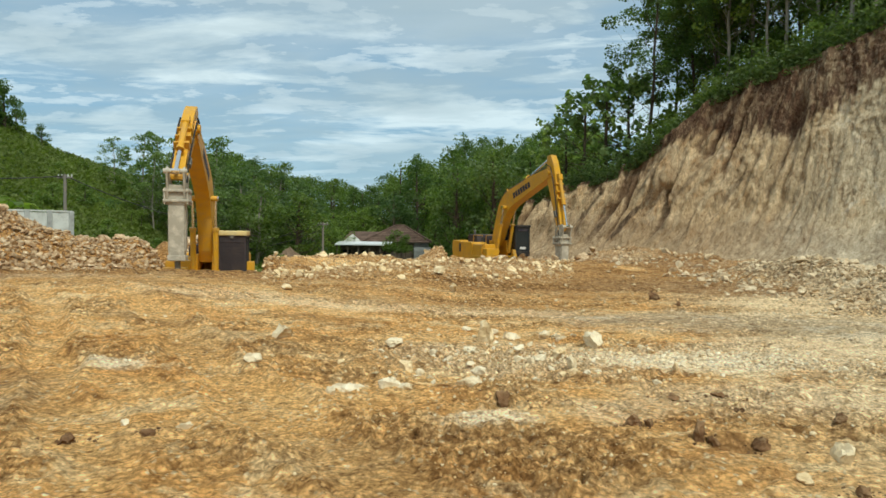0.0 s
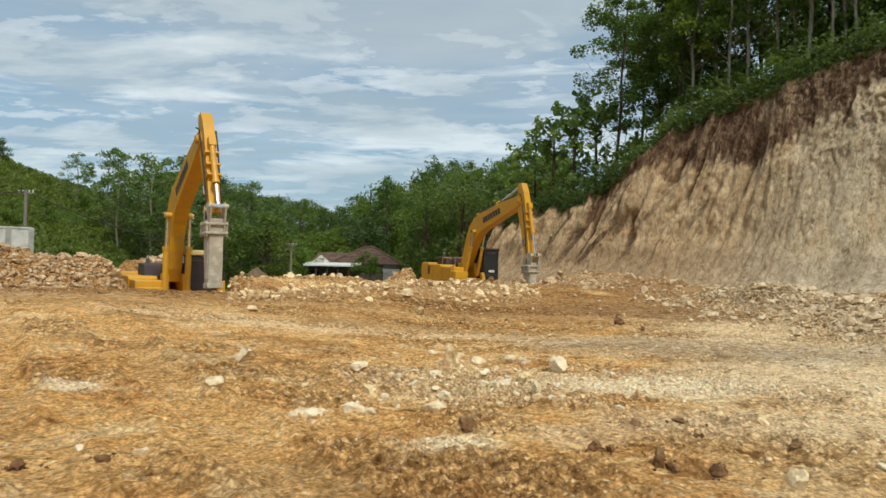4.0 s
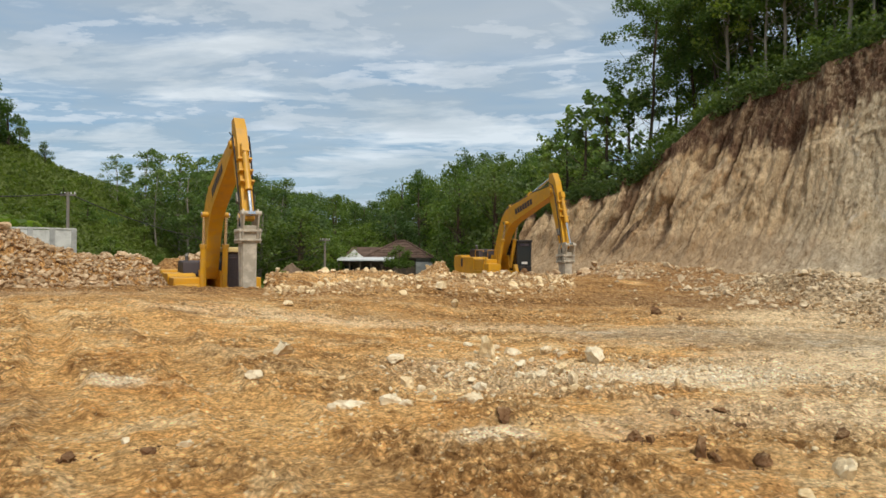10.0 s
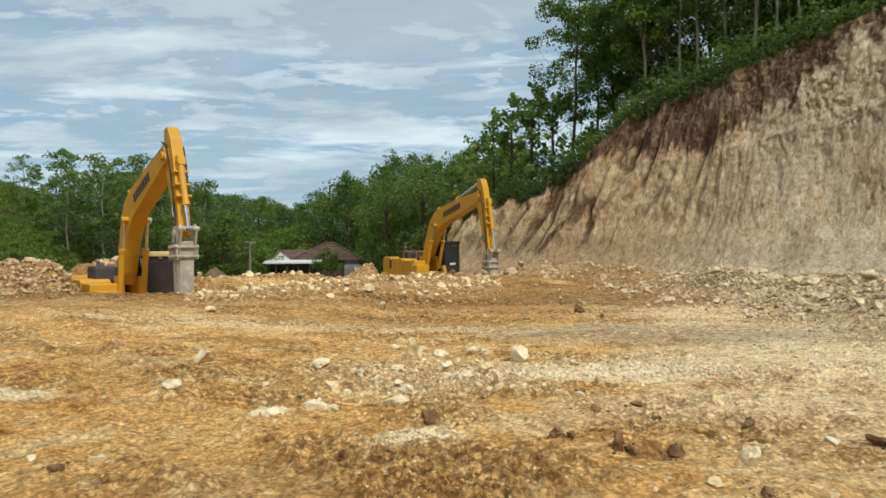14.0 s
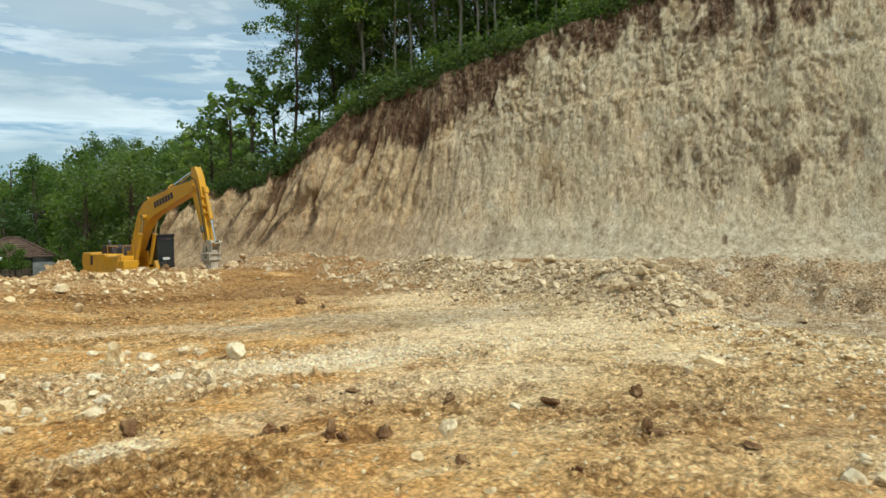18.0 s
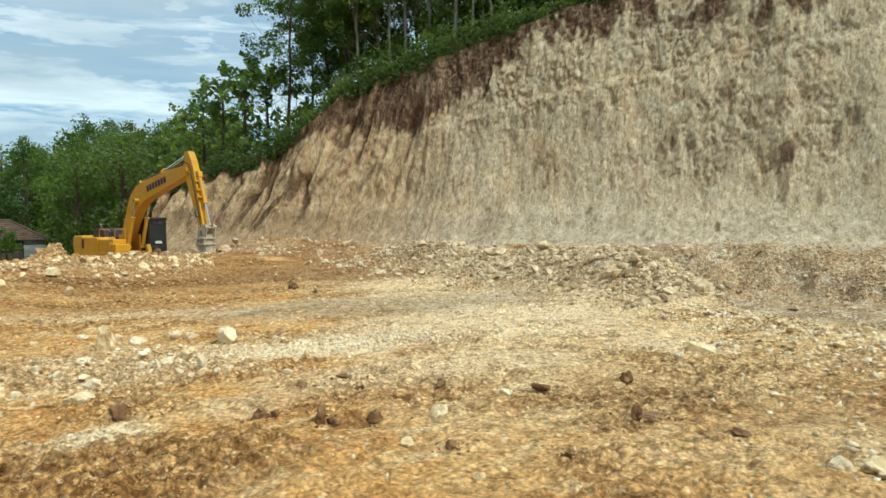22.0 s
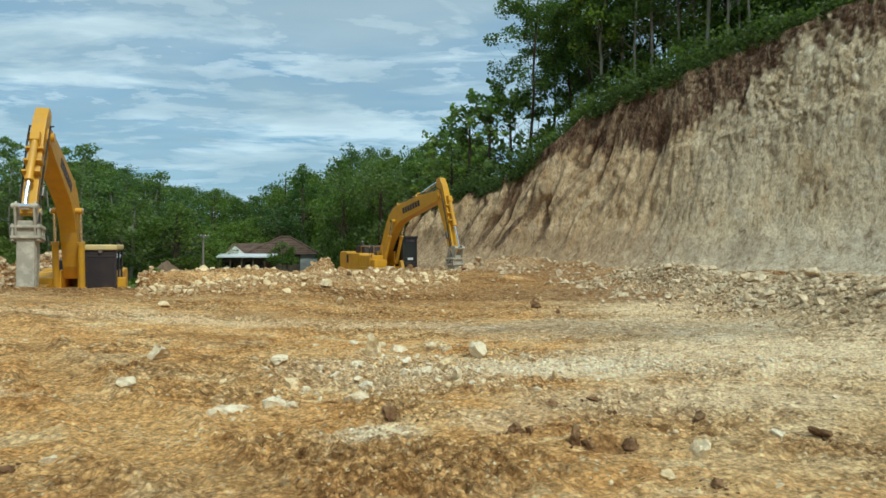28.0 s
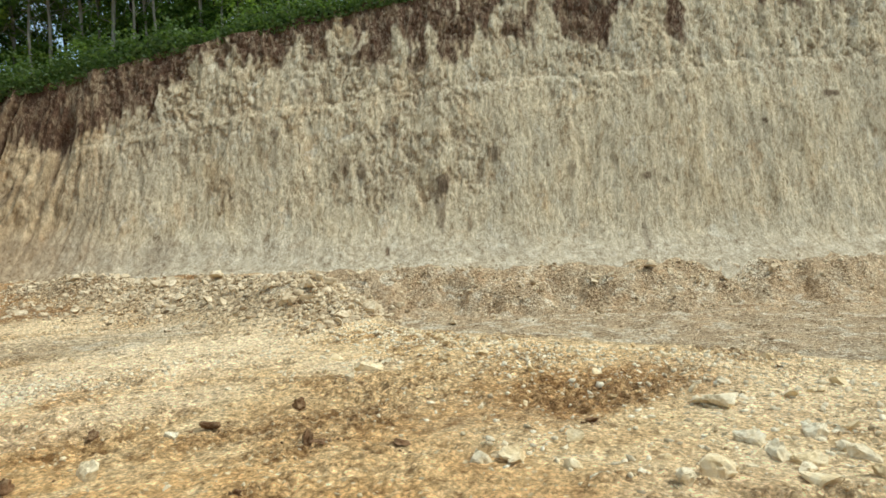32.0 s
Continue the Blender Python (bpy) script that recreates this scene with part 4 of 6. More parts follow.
# seconds, swing, boom, stick, hammer (degrees)
NEAR_WORK = [
    (0, -74.2, 44.0, -39.5, -88.8),
    (0.5, -73.1, 43.5, -50.6, -88.8),
    (1, -73.3, 42.9, -57.5, -88.6),
    (1.5, -73.1, 42.5, -65.0, -88.3),
    (2, -70.8, 43.4, -72.1, -88.0),
    (2.5, -68.5, 47.1, -69.8, -88.0),
    (3, -64.2, 49.7, -68.4, -87.8),
    (3.5, -58.5, 49.5, -68.0, -86.9),
    (4, -54.1, 49.6, -64.9, -86.5),
    (4.5, -51.9, 47.4, -65.8, -86.6),
    (6.5, -52.5, 47.3, -64.7, -86.9),
    (7, -54.7, 43.2, -69.1, -87.8),
    (7.5, -55.1, 41.4, -70.0, -87.5),
    (8, -54.9, 40.6, -71.2, -87.7),
    (8.5, -54.5, 40.2, -73.7, -87.9),
    (9, -54.8, 40.7, -72.2, -87.4),
    (9.5, -55.1, 45.7, -68.5, -87.4),
    (10, -55.3, 45.7, -66.5, -87.8),
    (10.5, -55.0, 43.3, -69.0, -88.2),
    (11, -54.9, 40.7, -71.2, -88.4),
    (11.5, -55.1, 44.5, -69.6, -87.7),
    (12, -54.1, 49.5, -62.7, -87.1),
    (12.5, -52.7, 44.3, -66.3, -87.5),
    (13, -52.8, 42.7, -66.9, -87.8),
    (13.5, -52.6, 41.4, -68.8, -87.9),
    (15.5, -43.3, 42.5, -72.8, -85.5),
    (20, -46.0, 44.0, -70.0, -87.0),
    (24.5, -58.0, 46.0, -66.0, -88.0),
    (25, -62.0, 47.5, -64.0, -88.0),
    (25.5, -66.4, 46.8, -61.3, -88.6),
    (27.5, -71.6, 38.6, -68.6, -87.9),
    (28, -77.5, 43.1, -59.2, -84.3),
    (28.5, -80.5, 40.4, -72.5, -87.4),
    (29, -80.0, 39.6, -79.0, -87.9),
    (29.5, -80.0, 40.0, -75.0, -88.0),
    (32, -80.0, 41.0, -72.0, -88.0),
]
FAR_WORK = [
    (0, -59.7, 34.8, -73.6, -88.0),
    (0.5, -59.3, 34.9, -74.3, -88.0),
    (1, -59.4, 34.4, -74.7, -88.0),
    (1.5, -59.3, 34.6, -75.4, -88.0),
    (2, -59.5, 33.9, -75.0, -88.0),
    (2.5, -59.6, 33.9, -75.2, -88.0),
    (3, -59.8, 33.6, -75.4, -88.0),
    (3.5, -59.8, 33.1, -75.9, -88.0),
    (4, -59.8, 32.7, -76.0, -88.0),
    (4.5, -59.6, 32.7, -75.9, -88.0),
    (6.5, -60.2, 32.7, -84.1, -88.0),
    (7, -60.4, 32.1, -88.6, -88.0),
    (7.5, -61.2, 31.6, -91.7, -88.0),
    (8, -61.2, 37.4, -82.2, -88.0),
    (8.5, -59.6, 40.5, -70.4, -88.0),
    (9, -59.5, 39.7, -65.7, -88.0),
    (9.5, -59.8, 32.9, -71.1, -88.0),
    (10, -59.9, 32.9, -72.5, -88.0),
    (10.5, -60.3, 32.3, -72.9, -88.0),
    (11, -60.4, 32.3, -76.8, -88.0),
    (11.5, -60.7, 31.7, -77.9, -88.0),
    (12, -60.5, 31.1, -77.5, -88.0),
    (12.5, -60.6, 30.6, -77.6, -88.0),
    (13, -60.6, 30.3, -77.9, -88.0),
    (13.5, -60.4, 30.4, -77.8, -88.0),
    (15.5, -61.3, 31.5, -72.8, -88.0),
    (16, -60.9, 31.7, -72.7, -88.0),
    (16.5, -61.0, 31.2, -72.6, -88.0),
    (17, -60.7, 31.4, -73.1, -88.0),
    (17.5, -60.8, 30.9, -73.2, -88.0),
    (18, -60.9, 30.8, -73.1, -88.0),
    (18.5, -60.8, 30.9, -71.9, -88.0),
    (19, -60.8, 34.3, -71.6, -88.0),
    (19.5, -60.1, 33.0, -71.8, -88.0),
    (20, -60.2, 31.8, -72.0, -88.0),
    (20.5, -60.1, 31.3, -72.9, -88.0),
    (21, -60.4, 30.3, -70.9, -88.0),
    (21.5, -60.3, 30.5, -71.5, -88.0),
    (22, -60.4, 30.3, -71.6, -88.0),
    (22.5, -60.6, 30.3, -70.6, -88.0),
    (23, -60.7, 30.3, -71.4, -88.0),
    (23.5, -60.7, 30.3, -71.5, -88.0),
    (24, -60.6, 30.7, -71.8, -88.0),
    (24.5, -61.2, 29.9, -71.1, -88.0),
    (25, -61.1, 30.5, -71.6, -88.0),
    (25.5, -61.7, 30.4, -70.0, -88.0),
    (27.5, -60.0, 28.5, -69.5, -88.0),
    (28, -60.0, 28.7, -69.8, -88.0),
    (28.5, -60.3, 28.4, -69.9, -88.0),
    (29, -59.7, 29.7, -69.2, -88.0),
    (29.5, -59.7, 31.9, -68.1, -88.0),
    (30, -59.2, 30.4, -70.2, -88.0),
    (30.5, -58.9, 29.6, -69.9, -88.0),
    (31, -58.1, 28.0, -68.2, -88.0),
    (32, -58.5, 29.0, -69.0, -88.0),
]


def plane_pose(p, deg):
    """A pose at p whose x axis points up by deg in the machine's x-z plane."""
    return Matrix.Translation(p) @ Matrix.Rotation(-radians(deg), 4, "Y")


def aim(a, b):
    d = Vector(b) - Vector(a)
    return plane_pose(Vector(a), math.degrees(math.atan2(d.z, d.x)))


def girder(line, half):
    """An outline round a centre line, half as thick as given at each point."""
    up, low = [], []
    for i, (x, z) in enumerate(line):
        x0, z0 = line[max(0, i - 1)]
        x1, z1 = line[min(len(line) - 1, i + 1)]
        d = math.hypot(x1 - x0, z1 - z0)
        nx, nz = -(z1 - z0) / d, (x1 - x0) / d
        up.append((x + nx * half[i], z + nz * half[i]))
        low.append((x - nx * half[i], z - nz * half[i]))
    return up + low[::-1]


def build_excavator(label, boom_len, stick_len, tail, cab_front, hammer_len, guarded):
    root = tagged(new("excavator"), label, "excavator", group="excavators with rock hammers")
    bm = bmesh.new
    # undercarriage
    for side in (-1, 1):
        b = bm()
        arc = [(2.0 + 0.46 * math.cos(a), 0.5 + 0.46 * math.sin(a)) for a in np.linspace(-1.5, 1.5, 9)]
        arc += [(-2.0 - 0.46 * math.cos(a), 0.5 + 0.46 * math.sin(a)) for a in np.linspace(1.5, -1.5, 9)]
        plate(b, arc, side * 1.3 - 0.3, side * 1.3 + 0.3, 0.03)
        for k in range(22):
            x = -2.0 + k * 4 / 21
            for z in (0.03, 0.97):
                box(b, (x - 0.06, side * 1.3 - 0.32, z - 0.03), (x + 0.06, side * 1.3 + 0.32, z + 0.03))
        part("track", b, TRACK, root, "muddy steel crawler track")
    b = bm()
    box(b, (-1.1, -1.05, 0.35), (1.1, 1.05, 0.8), 0.06)
    rod(b, (0, 0, 0.8), (0, 0, 1.12), 0.75, seg=24)
    part("undercarriage", b, BLACK, root)
    # upper structure
    b = bm()
    box(b, (-2.5, -1.5, 1.12), (1.3, 1.5, 1.32), 0.03)
    box(b, (-0.3, -0.36, 1.3), (0.75, -0.27, 2.25), 0.02)
    box(b, (-0.3, 0.27, 1.3), (0.75, 0.36, 2.25), 0.02)
    house = part("house", b, YELLOW, root)
    b = bm()
    plate(b, [(-2.1, 1.14), (-3.0, 1.2), (-3.12, 1.55), (-3.1, 2.1), (-2.95, 2.22), (-2.1, 2.22)], -1.5, 1.5, 0.07)
    part("counterweight", b, YELLOW, house)
    b = bm()
    plate(b, [(-2.1, 1.3), (-2.1, 2.12), (-0.6, 2.12), (-0.45, 2.02), (-0.45, 1.3)], -1.5, -0.42, 0.04)
    part("side_cover", b, YELLOW, house)
    b = bm()
    plate(b, [(-2.1, 1.3), (-2.1, 2.12), (-0.6, 2.12), (-0.45, 2.02), (-0.45, 1.3)], 0.45, 1.5, 0.04)
    part("side_cover", b, YELLOW, house)
    b = bm()
    plate(b, [(-2.2, 2.0), (-2.15, 2.52), (-2.0, 2.62), (-1.0, 2.58), (-0.85, 2.0)], -0.85, 0.85, 0.06)
    part("engine_hood", b, GUARD, house, "dark grey engine hood")
    b = bm()
    box(b, (-0.4, -1.48, 1.32), (0.75, -0.5, 2.0), 0.05)
    part("fuel_tank", b, YELLOW, house)
    b = bm()
    box(b, (0.8, -1.45, 1.32), (1.3, -0.6, 1.75), 0.04)
    part("toolbox", b, YELLOW, house)
    b = bm()
    rod(b, (-1.75, -0.55, 2.3), (-1.75, -0.55, 2.75), 0.07)
    rod(b, (-1.75, -0.55, 2.75), (-1.85, -0.55, 2.86), 0.07)
    part("exhaust", b, STEEL, house)
    for y in () if guarded else (-1.44, -0.55):
        b = bm()
        pts = [(0.7, y, 1.95), (0.7, y, 2.55), (-0.35, y, 2.55), (-0.35, y, 2.05)]
        for p, q in zip(pts, pts[1:]):
            rod(b, p, q, 0.02, seg=6)
        part("handrail", b, YELLOW, house)
    if not guarded:
        b = bm()
        rod(b, (0.9, -1.4, 1.7), (0.95, -1.45, 2.2), 0.015, seg=6)
        box(b, (0.9, -1.6, 2.15), (0.96, -1.35, 2.45), 0.02)
        part("mirror", b, BLACK, house)
    b = bm()
    box(b, (-2.12, -1.515, 1.5), (-1.88, -1.503, 2.02))
    part("decal", b, DECAL, house, "dark vertical decal on the side cover")
    # cab
    c0, c1, y0, y1, z1 = cab_front - 1.75, cab_front, 0.5, 1.55, 3.15
    b = bm()
    for x in (c0 + 0.05, c0 + 0.9, c1 - 0.05):
        for y in (y0 + 0.04, y1 - 0.04):
            box(b, (x - 0.05, y - 0.04, 1.32), (x + 0.05, y + 0.04, z1 - 0.1), 0.015)
    box(b, (c0, y0, 1.28), (c1, y1, 1.62), 0.03)
    box(b, (c0, y0, z1 - 0.22), (c1, y1, z1 - 0.1), 0.03)
    box(b, (c0, y0 + 0.02, 1.6), (c0 + 0.06, y1 - 0.02, z1 - 0.2), 0.01)
    part("cab_frame", b, BLACK, house, "black cab frame")
    for lo, hi in (((c0 + 0.1, y1 - 0.05, 1.62), (c0 + 0.85, y1 - 0.03, z1 - 0.22)), ((c0 + 0.95, y1 - 0.05, 1.62), (c1 - 0.1, y1 - 0.03, z1 - 0.22)), ((c0 + 0.1, y0 + 0.03, 1.62), (c1 - 0.1, y0 + 0.05, z1 - 0.22)), ((c1 - 0.05, y0 + 0.08, 1.62), (c1 - 0.03, y1 - 0.08, z1 - 0.22))):
        b = bm()
        box(b, lo, hi)
        part("window", b, GLASS, house, "dark tinted cab window")
    b = bm()
    box(b, (c0 - 0.04, y0 - 0.03, z1 - (0.16 if guarded else 0.1)), (c1 + (0.14 if guarded else 0.05), y1 + 0.04, z1 + 0.04), 0.05)
    part("cab_roof", b, PALE_YELLOW if guarded else BLACK, house, "dusty pale yellow cab roof" if guarded else "black cab roof")
    b = bm()
    box(b, (c0 + 0.3, y0 + 0.25, 1.5), (c0 + 0.8, y1 - 0.25, 1.95), 0.06)
    box(b, (c0 + 0.25, y0 + 0.25, 1.9), (c0 + 0.4, y1 - 0.25, 2.6), 0.06)
    part("seat", b, RUBBER, house)
    if guarded:
        b = bm()
        for lo, hi in (((c1 + 0.03, y0, 1.3), (c1 + 0.08, y0 + 0.06, z1 - 0.05)), ((c1 + 0.03, y1 - 0.06, 1.3), (c1 + 0.08, y1, z1 - 0.05)), ((c1 + 0.03, y0, z1 - 0.12), (c1 + 0.08, y1, z1 - 0.06)), ((c1 + 0.03, y0, 1.3), (c1 + 0.08, y1, 1.37)), ((c1 + 0.03, y0, z1 - 0.42), (c1 + 0.08, y1, z1 - 0.37))):
            box(b, lo, hi, 0.01)
        part("guard_frame", b, GUARD, house)
        b = bm()
        for k in range(26):
            z = 1.40 + k * 0.062
            box(b, (c1 + 0.045, y0 + 0.05, z), (c1 + 0.06, y1 - 0.05, z + 0.042))
        for k in range(12):
            y = y0 + 0.09 + k * 0.08
            box(b, (c1 + 0.06, y, 1.36), (c1 + 0.068, y + 0.03, z1 - 0.1))
        part("guard_mesh", b, GUARD, house, "dark steel mesh over the windscreen")
        b = bm()
        rod(b, (c1 + 0.06, 1.02, z1 - 0.2), (c1 + 0.14, 1.02, z1 - 0.2), 0.07)
        part("work_lamp", b, STEEL, house)
        b = bm()
        box(b, (c1 + 0.062, 0.9, 1.22), (c1 + 0.1, 1.3, 1.34), 0.01)
        part("bumper_plate", b, DUSTY, house)
        b = bm()
        box(b, (c1 - 0.7, y1 + 0.02, 1.05), (c1 + 0.1, y1 + 0.36, 1.55), 0.05)
        box(b, (c1 - 0.05, y1 + 0.04, 1.5), (c1 + 0.08, y1 + 0.34, 1.98), 0.04)
        part("step_box", b, YELLOW, house)
    else:
        b = bm()
        box(b, (c1 - 0.02, y0 + 0.35, 1.72), (c1 + 0.0, y1 - 0.3, 1.86))
        part("sticker", b, WHITE_PAINT, house, "white sticker below the windscreen")
        b = bm()
        box(b, (c1 - 0.02, y0 + 0.2, z1 - 0.32), (c1 + 0.004, y1 - 0.2, z1 - 0.2))
        part("sun_strip", b, DECAL, house)
        b = bm()
        plate(b, [(c1 - 0.1, 1.2), (c1 - 0.1, 1.7), (c1 + 0.05, 1.7), (c1 + 0.25, 1.25)], 0.28, 0.5, 0.03)
        part("step_box", b, YELLOW, house)
    # boom
    L = boom_len
    line = [(-0.1, 0), (0.35, 0.24), (1.5, 0.93), (2.05, 1.17), (2.6, 1.26), (3.2, 1.15), (L * 0.78, 0.52), (L + 0.02, 0.0), (L + 0.18, -0.06)]
    b = bm()
    plate(b, girder(line, [0.2, 0.32, 0.45, 0.53, 0.55, 0.50, 0.40, 0.27, 0.2]), -0.27, 0.27, 0.02)
    for x, z in ((0, 0), (L, 0)):
        rod(b, (x, -0.36, z), (x, 0.36, z), 0.14, seg=16)
    rod(b, (2.35, -0.5, 1.02), (2.35, 0.5, 1.02), 0.11, seg=16)
    boom = part("boom", b, YELLOW, root)
    ang = math.atan2(0.52 - 1.15, L * 0.78 - 3.2)
    for side in (-1, 1):
        # a brand plate is only a row of dark bars
        b = bm()
        for k in range(7):
            t = 0.3 + k * 0.27
            cx, cz = 3.2 + t * math.cos(ang), 1.15 + t * math.sin(ang)
            m = Matrix.Translation((cx, side * 0.276, cz)) @ Matrix.Rotation(-ang, 4, "Y")
            box(b, (-0.105, -0.003, -0.17), (0.105, 0.003, 0.17), 0, m)
        part("lettering", b, DECAL, boom, "row of dark letter-sized bars")
    for y in (-0.17, 0.17):
        b = bm()
        pts = [(0.2, y, 0.62), (1.4, y, 1.5), (2.1, y, 1.85), (2.8, y, 1.92), (3.5, y, 1.66), (L * 0.8, y, 1.0), (L - 0.1, y, 0.48)]
        for p, q in zip(pts, pts[1:]):
            rod(b, p, q, 0.035, seg=6)
        part("hydraulic_pipe", b, STEEL, boom)
    for t, z in ((3.0, 1.75), (L * 0.72, 1.08)):
        b = bm()
        box(b, (t - 0.06, -0.24, z - 0.08), (t + 0.06, 0.24, z + 0.14), 0.02)
        part("pipe_clamp", b, YELLOW, boom)
    # stick
    S = stick_len
    b = bm()
    plate(b, [(-tail, 0.02), (-tail + 0.05, 0.34), (-0.4, 0.46), (0.2, 0.46), (S * 0.6, 0.30), (S, 0.17), (S + 0.14, 0.0), (S, -0.16), (S * 0.5, -0.24), (0.35, -0.33), (0.0, -0.30), (-0.3, -0.18)], -0.19, 0.19, 0.02)
    for x, z in ((0, 0), (S, 0)):
        rod(b, (x, -0.3, z), (x, 0.3, z), 0.12, seg=16)
    plate(b, [(0.25, 0.4), (0.3, 0.68), (0.6, 0.68), (0.75, 0.38)], -0.12, 0.12)
    stick = part("stick", b, YELLOW, root)
    for y in (-0.25, 0.25):
        b = bm()
        pts = [(-0.55, y, -0.12), (-0.2, y * 1.12, 0.28), (0.5, y * 1.1, 0.3), (S * 0.55, y, 0.2), (S - 0.3, y, 0.1), (S + 0.35, y * 1.2, 0.05)]
        for p, q in zip(pts, pts[1:]):
            rod(b, p, q, 0.028, seg=6)
        part("hose", b, RUBBER, stick, "black hydraulic hose")
        b = bm()
        box(b, (S * 0.68, y - 0.06, -0.08), (S * 0.68 + 0.36, y + 0.06, 0.1), 0.03)
        part("hose_guard", b, STEEL, stick)
    for x in (0.75, 1.2, 1.6):
        b = bm()
        box(b, (x, -0.24, 0.22), (x + 0.07, 0.24, 0.52), 0.015)
        part("cylinder_clamp", b, YELLOW, stick)
    # hammer
    H = hammer_len
    b = bm()
    for y in (-0.24, 0.24):
        plate(b, [(-0.18, -0.16), (-0.25, 0.42), (-0.1, 0.58), (0.72, 0.36), (0.72, -0.28), (0.2, -0.26)], y - 0.03, y + 0.03, 0.012)
    rod(b, (0, -0.32, 0), (0, 0.32, 0), 0.10, seg=14)
    rod(b, (-0.1, -0.33, 0.5), (-0.1, 0.33, 0.5), 0.08, seg=14)
    hammer = part("hammer_bracket", b, DUSTY, root, "dust-caked mounting bracket of the rock hammer")
    b = bm()
    for x in (0.42, 0.72):
        box(b, (x, -0.37, -0.33), (x + 0.085, 0.37, 0.42), 0.03)
    box(b, (0.28, -0.27, -0.26), (0.86, 0.27, 0.33), 0.03)
    part("flange", b, DUSTY, hammer)
    for y in (-0.32, 0.32):
        for z in (-0.27, -0.03, 0.2, 0.36):
            b = bm()
            rod(b, (0.38, y, z), (0.86, y, z), 0.035, seg=8)
            part("bolt", b, DUSTY, hammer)
    b = bm()
    plate(b, [(0.8, -0.30), (0.8, 0.34), (H * 0.55, 0.30), (H, 0.22), (H + 0.02, 0.15), (H + 0.02, -0.15), (H, -0.2)], -0.23, 0.23, 0.04)
    for y in (-0.24, 0.24):
        plate(b, [(1.0, -0.2), (1.0, 0.22), (H - 0.3, 0.14), (H - 0.3, -0.12)], y - 0.012, y + 0.012)
    box(b, (H - 0.16, -0.26, -0.22), (H + 0.0, 0.26, 0.24), 0.02)
    part("housing", b, DUSTY, hammer, "dust-caked box housing of the rock hammer")
    b = bm()
    rod(b, (H - 0.1, 0, 0), (H + 0.45, 0, 0), 0.085, seg=14)
    rod(b, (H + 0.45, 0, 0), (H + 0.62, 0, 0), 0.085, 0.03, seg=14)
    part("chisel", b, STEEL, hammer, "worn steel chisel")
    # rams: a barrel and a rod each, built along x from their pins
    rams = {}
    for name, blen, rlen, r in (("boom_ram", 1.75, 1.75, 0.11), ("boom_ram", 1.75, 1.75, 0.11), ("stick_ram", 2.15, 2.0, 0.12), ("hammer_ram", 1.55, 1.35, 0.10)):
        b = bm()
        rod(b, (0, 0, 0), (blen, 0, 0), r, seg=14)
        rod(b, (blen - 0.12, 0, 0), (blen, 0, 0), r * 1.25, seg=14)
        rod(b, (0, -r * 1.3, 0), (0, r * 1.3, 0), r * 0.9, seg=10)
        barrel = part("ram_barrel", b, YELLOW, root)
        b = bm()
        rod(b, (0, 0, 0), (rlen, 0, 0), r * 0.55, seg=12)
        rod(b, (0, -r * 1.2, 0), (0, r * 1.2, 0), r * 0.85, seg=10)
        rams.setdefault(name, []).append((barrel, part("ram_rod", b, CHROME, root, "bright chrome ram rod")))
    return {"root": root, "house": house, "boom": boom, "stick": stick, "hammer": hammer, "rams": rams, "L": L, "S": S, "tail": tail}


def work(x, rows):
    """Keys every moving part of an excavator from its joint angles."""
    keys = {}
    for t, swing, a, b, g in rows:
        turn = pose(0, 0, 0, 0, 0, swing)
        boom = plane_pose(FOOT, a)
        pin = boom @ Vector((x["L"], 0, 0))
        stick = plane_pose(pin, b)
        tip = stick @ Vector((x["S"], 0, 0))
        hammer = plane_pose(tip, g)
        made = [(x["house"], turn), (x["boom"], turn @ boom), (x["stick"], turn @ stick), (x["hammer"], turn @ hammer)]
        ends = [(x["rams"]["boom_ram"][k], Vector((0.75, 0, 1.55)), boom @ Vector((2.35, 0, 1.02)), (-0.42, 0.42)[k]) for k in (0, 1)]
        ends.append((x["rams"]["stick_ram"][0], boom @ Vector((x["L"] * 0.42, 0, 1.62)), stick @ Vector((-x["tail"] + 0.12, 0, 0.1)), 0))
        ends.append((x["rams"]["hammer_ram"][0], stick @ Vector((0.45, 0, 0.56)), hammer @ Vector((-0.1, 0, 0.5)), 0))
        for (barrel, piston), p, q, off in ends:
            side = Matrix.Translation((0, off, 0))
            made += [(barrel, turn @ side @ aim(p, q)), (piston, turn @ side @ aim(q, p))]
        for ob, m in made:
            keys.setdefault(ob, []).append((t, m))
    for ob, seq in keys.items():
        walk(ob, seq)


near_machine = build_excavator("yellow crawler excavator with a guarded cab breaking rock below the rim", 6.49, 2.75, 0.95, 0.70, 2.55, True)
near_machine["root"].location = (-11.33, 26.73, -1.61)
far_machine = build_excavator("clean yellow crawler excavator hammering rock beside the cliff foot", 6.9, 3.19, 0.97, 1.37, 2.7, False)
far_machine["root"].location = (0.5, 42.42, -1.05)


# ---------------------------------------------------------------- stones
def crumb_material(name, low, mid, high, top):
    m = Nodes(name, 0.95, spec=0.1)
    c = m.ramp(m.geo.outputs["Random Per Island"], (0.0, low), (0.35, mid), (0.8, high), (1.0, top))
    m.color(m.mix(0.7, c, m.ramp(m.noise(40, 4, 0.7), (0.35, (0.6, 0.55, 0.5)), (0.65, (1.15, 1.15, 1.12))), "MULTIPLY"))
    m.bump(m.noise(60, 4, 0.7), 0.7, 0.01)
    return m.mat


